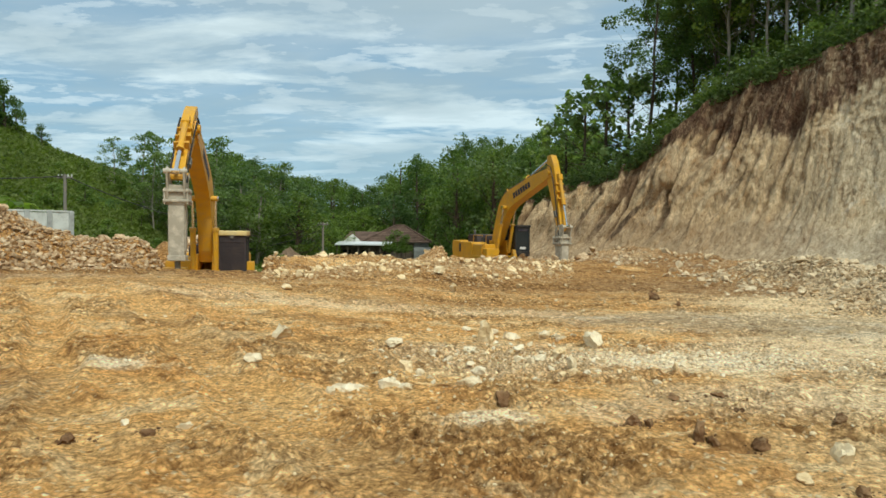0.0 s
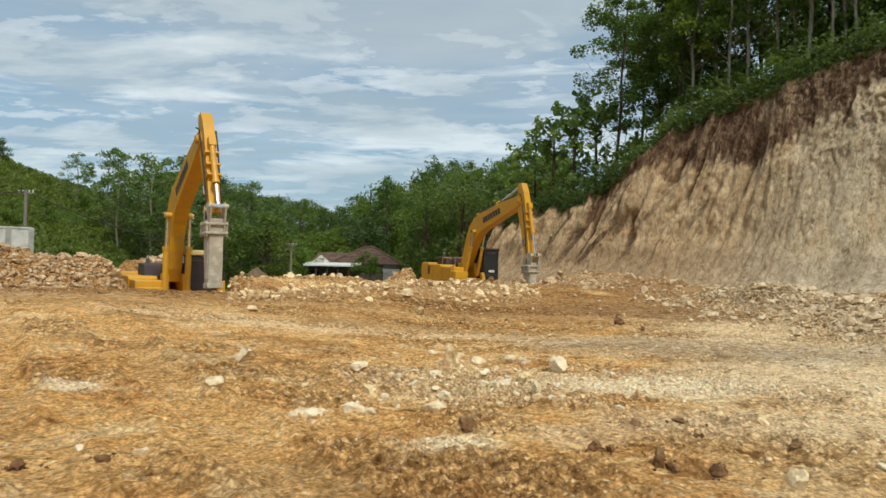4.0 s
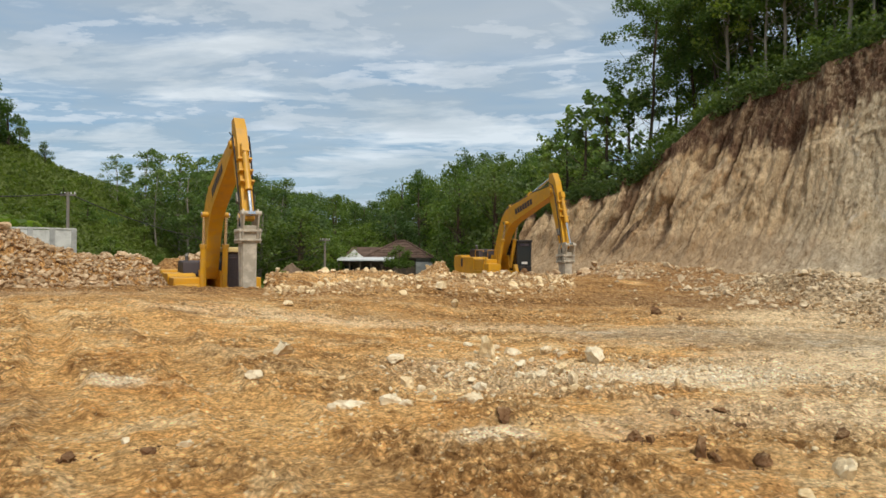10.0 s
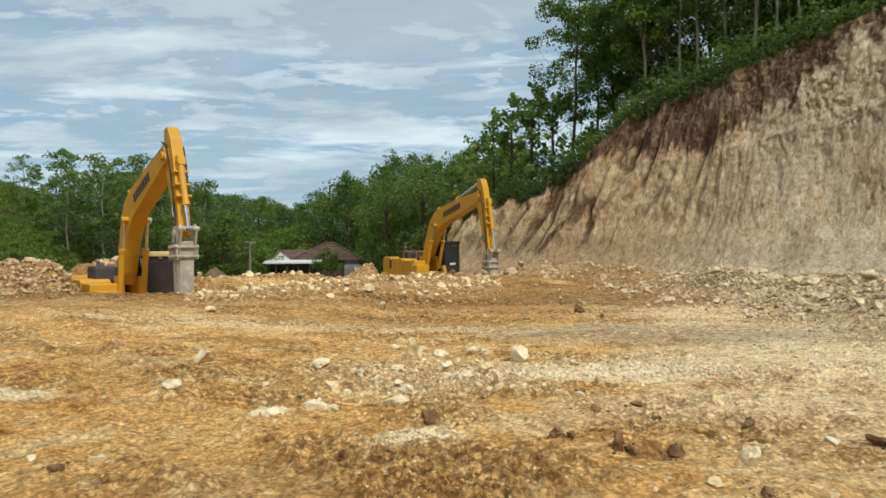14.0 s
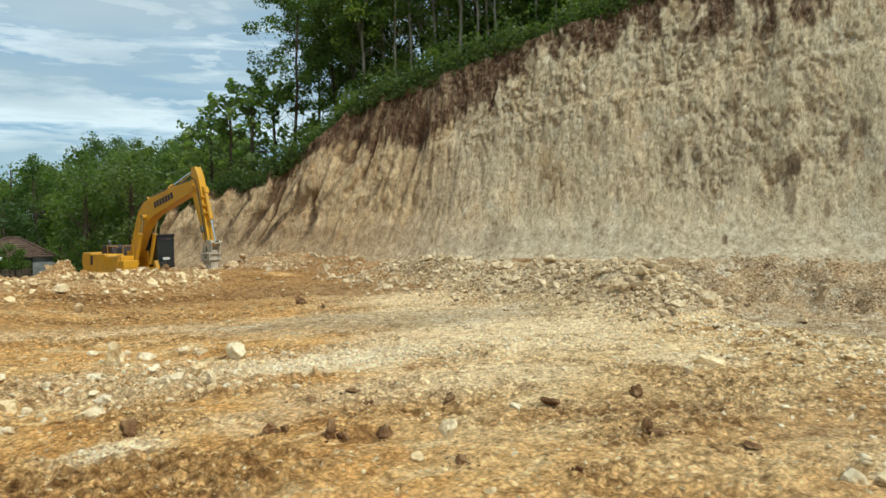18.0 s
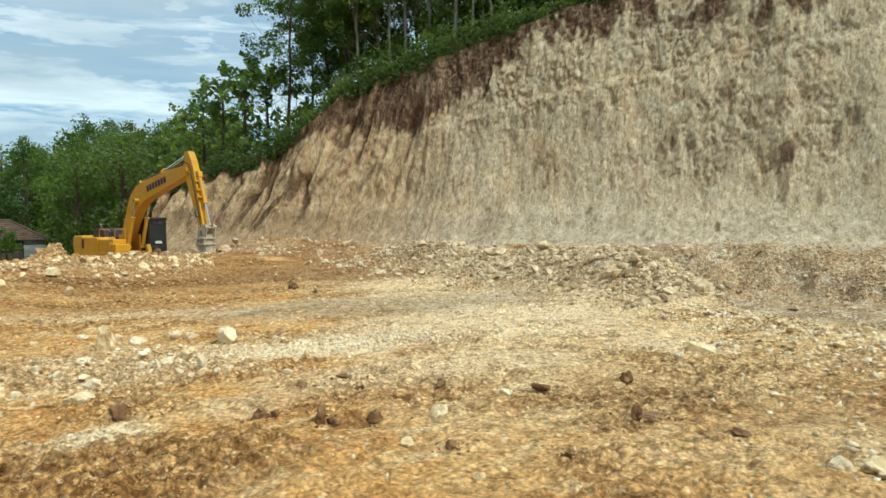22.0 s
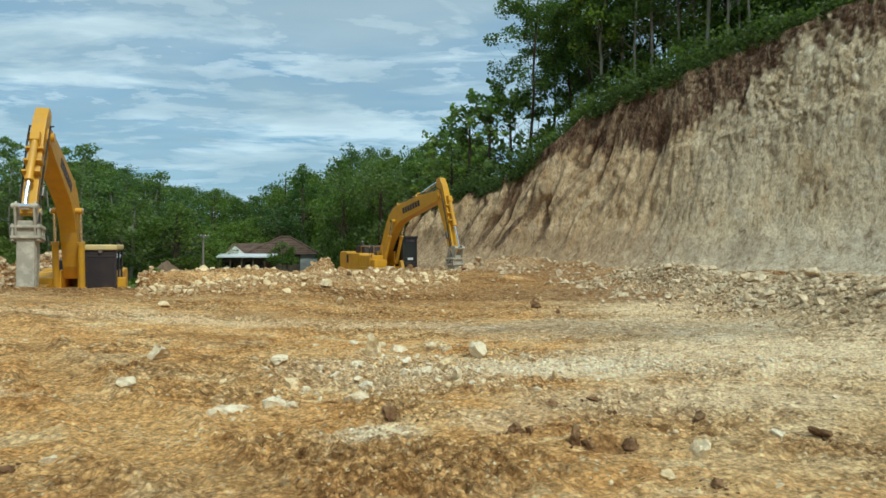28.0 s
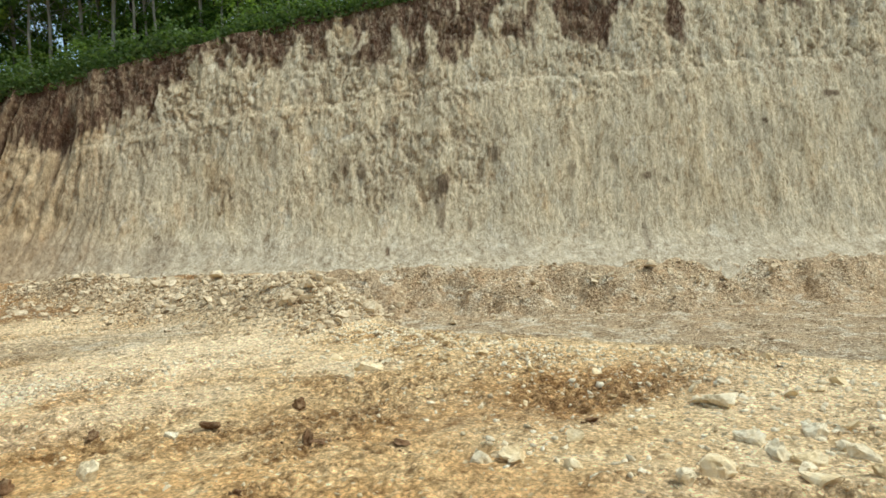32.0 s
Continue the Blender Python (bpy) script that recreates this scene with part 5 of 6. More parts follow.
CRUMB = crumb_material("soil_crumb", (0.40, 0.215, 0.080), (0.58, 0.345, 0.140), (0.72, 0.475, 0.210), (0.82, 0.62, 0.35))
DRY_CRUMB = crumb_material("chalky_crumb", (0.40, 0.25, 0.115), (0.58, 0.40, 0.205), (0.74, 0.57, 0.345), (0.86, 0.74, 0.53))


def rock_shape(rng, detail=2, flat=0.7, cut=(0.13, 0.38)):
    """An angular stone about 1 m across: a ball cut by random planes. Returns verts and triangles."""
    b = bmesh.new()
    bmesh.ops.create_icosphere(b, subdivisions=detail, radius=0.62)
    v = np.array([p.co[:] for p in b.verts])
    f = np.array([[p.index for p in q.verts] for q in b.faces])
    b.free()
    for _ in range(9):
        n = rng.normal(size=3)
        n /= np.linalg.norm(n)
        d = rng.uniform(*cut)
        over = np.clip(v @ n - d, 0, None)
        v = v - over[:, None] * n
    v *= rng.uniform(0.75, 1.25, 3) * (1, 1, flat)
    v += rng.normal(size=v.shape) * 0.012
    return v, f


def turn_matrices(rng, n):
    q = rng.normal(size=(n, 4))
    q /= np.linalg.norm(q, axis=1)[:, None]
    w, x, y, z = q.T
    return np.stack([1 - 2 * (y * y + z * z), 2 * (x * y - z * w), 2 * (x * z + y * w), 2 * (x * y + z * w), 1 - 2 * (x * x + z * z), 2 * (y * z - x * w), 2 * (x * z - y * w), 2 * (y * z + x * w), 1 - 2 * (x * x + y * y)], -1).reshape(n, 3, 3)


ROCK_RNG = np.random.default_rng(5)
SHAPES = [rock_shape(ROCK_RNG) for _ in range(10)]


def clod_shape(rng, rough, cut=(0.26, 0.46)):
    v, f = rock_shape(rng, 3, 0.85, cut)
    k = 1 + rough * bump_noise(v[:, 0], v[:, 1], v[:, 2], 4.2, int(rng.integers(99)), 4, 0.8)
    return v * k[:, None], f


CLOD_SHAPES = [clod_shape(ROCK_RNG, 0.55) for _ in range(10)]
NEAR_SHAPES = [clod_shape(ROCK_RNG, 0.40, (0.22, 0.44)) for _ in range(10)]
PEBBLES = [rock_shape(ROCK_RNG, 1) for _ in range(6)]
GRIT = [rock_shape(ROCK_RNG, 1, 0.8, (0.08, 0.34)) for _ in range(10)]


def scatter(name, x, y, size, material, parent=None, shapes=SHAPES, seed=1, sink=0.1, tumble=True):
    """Many stones joined in one mesh, lying on the ground."""
    rng = np.random.default_rng(seed)
    x, y, size = (np.asarray(v, float) for v in (x, y, size))
    z = land(x, y)
    rot = turn_matrices(rng, len(x)) if tumble else np.repeat(np.eye(3)[None], len(x), 0)
    which = rng.integers(0, len(shapes), len(x))
    verts, faces, base = [], [], 0
    for k, (v, f) in enumerate(shapes):
        i = np.where(which == k)[0]
        if not len(i):
            continue
        p = np.einsum("nij,vj->nvi", rot[i], v) * size[i][:, None, None]
        p[..., 2] *= 0.8
        p += np.stack([x[i], y[i], z[i] + size[i] * sink * 0.5], -1)[:, None]
        faces.append((f[None] + (base + np.arange(len(i)) * len(v))[:, None, None]).reshape(-1, 3))
        verts.append(p.reshape(-1, 3))
        base += len(i) * len(v)
    return mesh_from(name, np.concatenate(verts), np.concatenate(faces), material, parent)


STONE_MESHES = {}


def stone_mesh(kind, k, material):
    if (kind, k) not in STONE_MESHES:
        v, f = (CLOD_SHAPES if kind == "earth_clod" else NEAR_SHAPES if kind in ("limestone_rock", "tan_rock") else SHAPES)[k]
        me = bpy.data.meshes.new(kind)
        me.from_pydata(v.tolist(), [], f.tolist())
        me.materials.append(material)
        STONE_MESHES[kind, k] = me
    return STONE_MESHES[kind, k]


def place_stone(kind, x, y, s, material, rng, parent=None, tall=0.62, sink=0.22, z=None):
    ob = new(kind, stone_mesh(kind, int(rng.integers(0, len(SHAPES))), material))
    ob.parent = parent
    w = s * rng.uniform(0.85, 1.1)
    ob.matrix_basis = Matrix.Translation((x, y, (height(x, y) if z is None else float(z)) + s * tall * sink)) @ Matrix.Rotation(rng.uniform(0, 6.28), 4, "Z") @ Matrix.Rotation(rng.uniform(-0.2, 0.2), 4, "X") @ Matrix.Diagonal((w * 1.1, w * 0.95, s * tall * 1.3, 1))
    return ob


PALE = [(-1.47, 6.69, 0.23), (-1.60, 6.51, 0.09), (-1.40, 9.44, 0.20), (-1.01, 7.84, 0.21), (-1.08, 6.94, 0.16), (-0.91, 6.76, 0.12), (-3.16, 10.10, 0.33), (-0.07, 10.03, 0.36), (-0.31, 9.08, 0.20), (0.25, 10.24, 0.22), (0.80, 10.35, 0.14), (0.59, 8.50, 0.14), (0.87, 8.90, 0.14), (-0.28, 7.07, 0.21), (-0.19, 7.65, 0.14), (1.47, 9.94, 0.30), (0.94, 8.20, 0.15), (-2.97, 5.28, 0.08), (-2.46, 5.22, 0.11), (-2.91, 8.07, 0.19)]
PALE_RIGHT = [(3.34, 5.44, 0.11), (2.39, 4.95, 0.19), (1.97, 4.50, 0.11), (4.24, 2.81, 0.20), (4.40, 2.73, 0.12), (4.45, 2.61, 0.18), (2.11, 3.70, 0.08), (6.86, 7.16, 0.25), (6.45, 6.09, 0.27), (2.63, 4.27, 0.07), (5.47, 1.05, 0.22), (5.45, 0.85, 0.19), (6.21, 0.94, 0.21), (5.81, 1.33, 0.17), (6.85, 1.86, 0.24), (7.81, 2.11, 0.16), (4.82, 1.30, 0.21), (5.78, 0.55, 0.20), (4.62, 1.42, 0.13), (5.1, 0.7, 0.15), (6.0, 0.3, 0.18), (5.0, 1.7, 0.12)]
CLODS = [(0.06, 6.37, 0.20, 0.7), (1.14, 5.76, 0.17, 0.9), (1.25, 5.72, 0.11, 0.8), (1.55, 5.38, 0.13, 1.7), (1.93, 5.19, 0.18, 0.9), (1.62, 5.26, 0.10, 0.8), (1.71, 6.65, 0.16, 0.6), (2.17, 6.82, 0.14, 0.8), (2.20, 6.26, 0.07, 0.8), (4.06, 17.24, 0.28, 0.8), (4.24, 15.71, 0.20, 0.8), (2.93, 6.01, 0.11, 0.8), (-2.66, 5.02, 0.15, 0.4), (-3.15, 4.80, 0.16, 0.6), (3.69, 5.41, 0.17, 0.7), (4.58, 5.22, 0.20, 0.95), (3.82, 4.22, 0.12, 1.3), (3.92, 4.20, 0.13, 0.4), (4.26, 3.56, 0.17, 0.45), (2.83, 3.76, 0.06, 0.9), (5.66, 2.58, 0.09, 0.7), (2.2, 4.3, 0.12, 0.7)]


def settle(x, y):
    """The place on the rolling floor in the line of sight of (x, y, 0), and how much nearer it is."""
    s = np.linspace(0.6, 1.1, 251)
    hit = np.where(land(s * x, s * y) >= 1.6 * (1 - s))[0]
    s = float(s[hit[0]]) if len(hit) else 1.0
    return s * x, s * y, s


def make_stones():
    rng = np.random.default_rng(11)
    strewn = [(rng.normal(cx, rx), rng.normal(cy, ry), rng.uniform(0.05, 0.12)) for cx, cy, rx, ry, k in ((-0.1, 8.6, 0.9, 0.7, 34), (1.6, 8.6, 0.9, 0.5, 14), (-1.2, 6.9, 0.5, 0.3, 6), (0.6, 10.4, 1.2, 0.5, 12), (6.4, 6.6, 0.7, 0.5, 12), (5.4, 1.0, 0.6, 0.5, 12)) for _ in range(k)]
    for x, y, s in PALE + PALE_RIGHT + strewn:
        s *= 1.2 if (x, y, s) in PALE else 1.05
        x, y, k = settle(x, y)
        s *= k
        low = 0.2 < s < 0.3 and x < 4 and rng.random() < 0.3
        ob = place_stone("limestone_rock" if (mat := NEAR_STONE if rng.random() < 0.75 else LIMESTONE) is NEAR_STONE else "tan_rock", x, y, s, mat, rng, tall=0.46 if low else 0.85, sink=0.02)
        tagged(ob, "low slab of pale limestone lying in the soil" if low else "loose pale limestone rock lying on the soil", "rock", group="pale rocks on the floor")
    for x, y, s, tall in CLODS:
        x, y, k = settle(x, y)
        s *= k * 0.76
        ob = place_stone("earth_clod", x, y, s, EARTH, rng, tall=tall)
        tagged(ob, "upright clod of dark brown earth" if tall > 1.2 else "crumbling clod of dark brown earth on the soil", "earth clod", group="dark clods on the floor")
    big = tagged(place_stone("boulder", -1.55, 21.2, 0.50, LIMESTONE, rng, tall=1.0, sink=0.3), "squarish pale boulder on the rubble rim", "boulder")
    big.name = "boulder"
    # rubble piles: the stones one can pick apart, over a mass of smaller ones
    for label, mat, n_big, n_small, draw, lo, hi in (
        ("long mound of brown broken rock behind the rim", BROWN_STONE, 290, 8500, "left", 0.09, 0.36),
        ("low band of pale broken rock along the rim", TAN_STONE, 260, 7000, "mid", 0.04, 0.25),
        ("heap of grey limestone rubble in front of the cliff", GREY_STONE, 290, 8000, "right", 0.05, 0.25),
        ("grey scree along the foot of the cliff", GREY_STONE, 90, 2600, "foot", 0.06, 0.40),
        ("strip of loose pale stones on the bench edge", WHITE_STONE, 90, 7000, "edge", 0.025, 0.14),
        ("crushed grey stone spread over the lower bench", GREY_STONE, 60, 2200, "pit", 0.03, 0.26),
        ("brown earth and broken rock on the terrace before the village", TAN_STONE, 40, 1500, "terrace", 0.07, 0.40),
        ("band of broken rock round the far machine", BROWN_STONE, 30, 900, "machine", 0.08, 0.45)):
        pile = tagged(new("rubble_pile"), label, "rubble")
        n = n_big + n_small
        if draw == "left":
            a = rng.uniform(-46, -20.3, n)
            az, r = np.radians(a), np.where(a < -25.2, 24.2 + np.abs(rng.normal(1.8, 2.2, n)), 32.6 + np.abs(rng.normal(1.4, 1.6, n)))
            x, y = r * np.sin(az), r * np.cos(az)
        elif draw == "mid":
            a = rng.uniform(-18.8, 7, n)
            az, r = np.radians(a), np.interp(a, [-19, -12, -6, 0, 7], [25.5, 27, 29, 29, 32]) - 2.6 + rng.normal(0, 3.0, n)
            x, y = r * np.sin(az), r * np.cos(az)
        elif draw == "terrace":
            pile_on = rng.random(n) < 0.3
            az = np.radians(np.where(pile_on, rng.normal(-4.2, 0.9, n), rng.uniform(-20, -3.4, n)))
            r = np.where(pile_on, rng.normal(48.0, 1.2, n), rng.normal(47.5, 3.0, n))
            x, y = r * np.sin(az), r * np.cos(az)
        elif draw == "right":
            y = 9.3 + 19.5 * rng.uniform(0, 1, n) ** 1.25
            x = 9.9 + 0.05 * (y - 12) + rng.normal(-0.1, 1.0, n) * np.interp(y, [9, 12, 24, 29], [0.5, 1.0, 1.35, 1.8])
        elif draw == "foot":
            u, d = rng.uniform(-30, 42, n), FACE - 1.0 - np.abs(rng.normal(0, 3.2, n))
            x, y = u * NY + d * NX, -u * NX + d * NY
        elif draw == "edge":
            y = rng.uniform(-4, 12, n)
            x = np.where(y < 9, 9.7, 9.7 + (y - 9) * 0.62) - 0.2 - np.abs(rng.normal(0, 1.1, n)) * np.interp(y, [-4, 2, 6, 12], [3.6, 2.6, 0.9, 0.7])
        elif draw == "pit":
            d, y = 1.5 + 26 * rng.random(n), rng.uniform(-6, 24, n)
            x = np.where(y < 9, 9.7, 9.7 + (y - 9) * 0.62) + d
            d = cliff_uv(x, y)[1]
            x, y = np.where(d > 31.5, x - (d - 31.5) * 1.2 * NX, x), np.where(d > 31.5, y - (d - 31.5) * 1.2 * NY, y)
        else:
            az, r = np.radians(rng.uniform(-5, 12, n)), rng.uniform(33, 41, n)
            x, y = r * np.sin(az), r * np.cos(az)
        size = lo + (hi - lo) * rng.random(n) ** (1.5 if draw == "left" else 2.0 if draw == "mid" else 2.6)
        size[:n_big] = hi * (0.6 + 0.9 * rng.random(n_big) ** 1.6)
        small = scatter("rubble", x[n_big:], y[n_big:], size[n_big:], mat, pile, SHAPES if draw in ("right",) else PEBBLES, int(n), 0.1 if draw in ("left", "pit") else -0.05)
        small["kind"] = "stuff"
        level = land(x[:n_big], y[:n_big])
        for k in range(n_big):
            place_stone("stone" + {"left": "_brown", "mid": "_pale", "right": "_grey", "foot": "_grey", "edge": "_pale", "pit": "_grey", "machine": "_brown", "terrace": "_tan"}[draw], x[k], y[k], size[k], {"mid": LIMESTONE}.get(draw, mat), rng, pile, tall=0.85, z=level[k])
    # crumbs of soil and chips of stone all over the worked floor
    def rim_x(v):
        return np.where(v < 9, 9.6, 9.6 + (v - 9) * 0.62)

    n = 190000
    az, r = np.radians(rng.uniform(-40, 90, n)), 3.2 + 13 * rng.random(n) ** 1.2
    x, y = r * np.sin(az), r * np.cos(az)
    keep = (x < rim_x(y)) & (churn(x, y) * rng.uniform(0.2, 1.0, n) + 0.06 > rng.uniform(0.25, 0.85, n))
    x, y, r = x[keep], y[keep], r[keep]
    size = (0.010 + 0.0018 * r) * (0.6 + 2.0 * rng.random(len(x)) ** 4)
    chalky = (x - 0.12 * y + rng.normal(0, 0.7, len(x)) > 1.9) & (oval(x, y, 6.7, 3.1, 2.3, 0.95, -14) > 1.0)
    g = scatter("soil_crumbs", x[~chalky], y[~chalky], size[~chalky], CRUMB, None, GRIT, 22, -0.1)
    tagged(g, "tan and brown crumbs of broken-up soil", "soil", kind="stuff")
    g = scatter("chalky_crumbs", x[chalky], y[chalky], size[chalky], DRY_CRUMB, None, GRIT, 25, -0.1)
    tagged(g, "cream and tan crumbs of dry chalky soil", "soil", kind="stuff")
    n = 9000
    az, r = np.radians(rng.uniform(-42, 92, n)), 3.3 + 20 * rng.random(n) ** 1.2
    x, y = r * np.sin(az), r * np.cos(az)
    keep = (x < rim_x(y)) & (bump_noise(x, y, 0, 0.55, 77, 3) + rng.normal(0, 0.2, n) > 0.0)
    x, y, r = x[keep], y[keep], r[keep]
    g = scatter("gravel", x, y, (0.012 + 0.0020 * r) * (0.6 + 2.6 * rng.random(len(x)) ** 6), LIMESTONE, None, PEBBLES, 21, 0.1)
    tagged(g, "pale limestone chips strewn over the soil", "gravel", kind="stuff")
    # dark bits fallen off the clods
    x, y = [], []
    for cx, cy, s, _ in CLODS:
        cx, cy, _ = settle(cx, cy)
        x += list(rng.normal(cx, s * 0.75, 26))
        y += list(rng.normal(cy, s * 0.55, 26))
    g = scatter("clod_crumbs", x, y, 0.012 + 0.055 * rng.random(len(x)) ** 2.5, EARTH, None, PEBBLES, 24, 0.0)
    tagged(g, "dark brown bits of earth fallen off the clods", "soil", kind="stuff")
    # crushed white stone on the pale patches
    x, y = [], []
    for cx, cy, rx, ry, k in ((2.7, 8.8, 2.2, 0.7, 1500), (0.0, 8.9, 1.3, 1.0, 160), (5.4, 8.4, 2.4, 0.8, 260), (-0.05, 5.75, 0.4, 0.22, 60), (6.6, 6.7, 0.9, 0.5, 120), (-4.1, 7.2, 0.3, 0.2, 50), (4.6, 2.7, 0.5, 0.25, 60), (-0.4, 7.1, 0.6, 0.3, 60), (6.5, 14.3, 1.5, 0.4, 150)):
        x += list(rng.normal(cx, rx * 0.6, k))
        y += list(rng.normal(cy, ry * 0.6, k))
    x, y = np.array(x), np.array(y)
    g = scatter("crushed_stone", x, y, 0.02 + 0.11 * rng.random(len(x)) ** 3.5, WHITE_STONE, None, PEBBLES, 23, -0.1)
    tagged(g, "crushed white limestone spilled in patches", "gravel", kind="stuff")


# ---------------------------------------------------------------- plants
def tube(path, radii, seg=7):
    """Verts and quads of a tapered tube along a path."""
    path, n = np.asarray(path, float), len(path)
    d = np.gradient(path, axis=0)
    d /= np.linalg.norm(d, axis=1)[:, None]
    ref = np.where(np.abs(d[:, 2:3]) > 0.9, (1.0, 0, 0), (0, 0, 1.0))
    a = np.cross(d, ref)
    a /= np.linalg.norm(a, axis=1)[:, None]
    b = np.cross(d, a)
    t = np.linspace(0, 2 * np.pi, seg, endpoint=False)
    v = path[:, None] + (a[:, None] * np.cos(t)[None, :, None] + b[:, None] * np.sin(t)[None, :, None]) * np.asarray(radii)[:, None, None]
    i, j = np.meshgrid(np.arange(n - 1), np.arange(seg), indexing="ij")
    k = (j + 1) % seg
    return v.reshape(-1, 3), np.stack([i * seg + j, i * seg + k, (i + 1) * seg + k, (i + 1) * seg + j], -1).reshape(-1, 4)


def leaf_quads(rng, centres, size, droop=0.0, long=1.0):
    """Folded leaves, two quads each, that face every way."""
    n = len(centres)
    R = turn_matrices(rng, n)
    a, b, c = R[:, 0], R[:, 1], R[:, 2]
    a = a * (1, 1, 0.6) + (0, 0, -droop)
    s = (size * rng.uniform(0.6, 1.25, n))[:, None]
    L, W = s * long, s * 0.42
    p = np.stack([centres - a * L * 0.5, centres + b * W + c * W * 0.25, centres + a * L * 0.5, centres - b * W + c * W * 0.25], 1)
    return p.reshape(-1, 3), np.arange(n * 4).reshape(n, 4)


def build_tree(name, seed, tall, crown_from, spread, clumps, leaves, leaf, clump_r, leaf_mat, bark_mat, trunk_r=0.16, droop=0.15, top_heavy=0.0, long=1.0, flat=0.75):
    rng = np.random.default_rng(seed)
    root = new(name)
    n = 9
    t = np.linspace(0, 1, n)
    sway = np.cumsum(rng.normal(0, 0.05 * tall / n, (n, 2)), 0)
    path = np.column_stack([sway * 1.3, t * tall * 0.93])
    path[0, 2] = -0.6
    vs, fs, base = [], [], 0

    def add(v, f):
        nonlocal base
        vs.append(v)
        fs.append(f + base)
        base += len(v)

    add(*tube(path, trunk_r * (1.15 - t) ** 0.8 + 0.02))
    cents = []
    for k in range(clumps):
        h = crown_from + (1 - crown_from) * rng.random() ** (0.9 - 0.5 * top_heavy)
        prof = math.sin(math.pi * min(1, max(0.08, (h - crown_from) / (1 - crown_from) * 0.85 + 0.12))) ** 0.7
        ang, rad = rng.uniform(0, 2 * np.pi), spread * prof * rng.uniform(0.25, 1.0) ** 0.6
        stem = np.array([np.interp(max(0.1, h - 0.16), t, path[:, q]) for q in range(3)])
        tip = np.array([stem[0] + rad * math.cos(ang), stem[1] + rad * math.sin(ang), h * tall + rng.normal(0, 0.03 * tall)])
        mid = (stem + tip) / 2 + rng.normal(0, 0.08 * spread, 3) - (0, 0, 0.05 * tall)
        r0 = trunk_r * 0.34 * (1.25 - h)
        add(*tube([stem, mid, tip], [r0, r0 * 0.6, r0 * 0.2], 5))
        m = int(leaves * rng.uniform(0.6, 1.4))
        q = rng.normal(size=(m, 3))
        q /= np.linalg.norm(q, axis=1)[:, None]
        q *= (rng.random(m) ** 0.45)[:, None] * clump_r * rng.uniform(0.65, 1.3) * np.array([1, 1, flat])
        cents.append(tip + q)
    cents = np.concatenate(cents)
    mesh_from("trunk", np.concatenate(vs), np.concatenate(fs), bark_mat, root, True)
    v, f = leaf_quads(rng, cents, leaf, droop, long)
    mesh_from("crown", v, f, leaf_mat, root)
    return root


def plant(proto, x, y, scale, turn, z=None, lean=0.0, stretch=1.0):
    m = Matrix.Translation((x, y, height(x, y) - 0.1 if z is None else z)) @ Matrix.Rotation(turn, 4, "Z") @ Matrix.Rotation(lean, 4, "X") @ Matrix.Diagonal((scale, scale, scale * stretch, 1))
    return copy_thing(proto, m)


def drop_proto(proto):
    for o in (*proto.children_recursive, proto):
        bpy.data.objects.remove(o)


def polar(az, r):
    return r * math.sin(radians(az)), r * math.cos(radians(az))


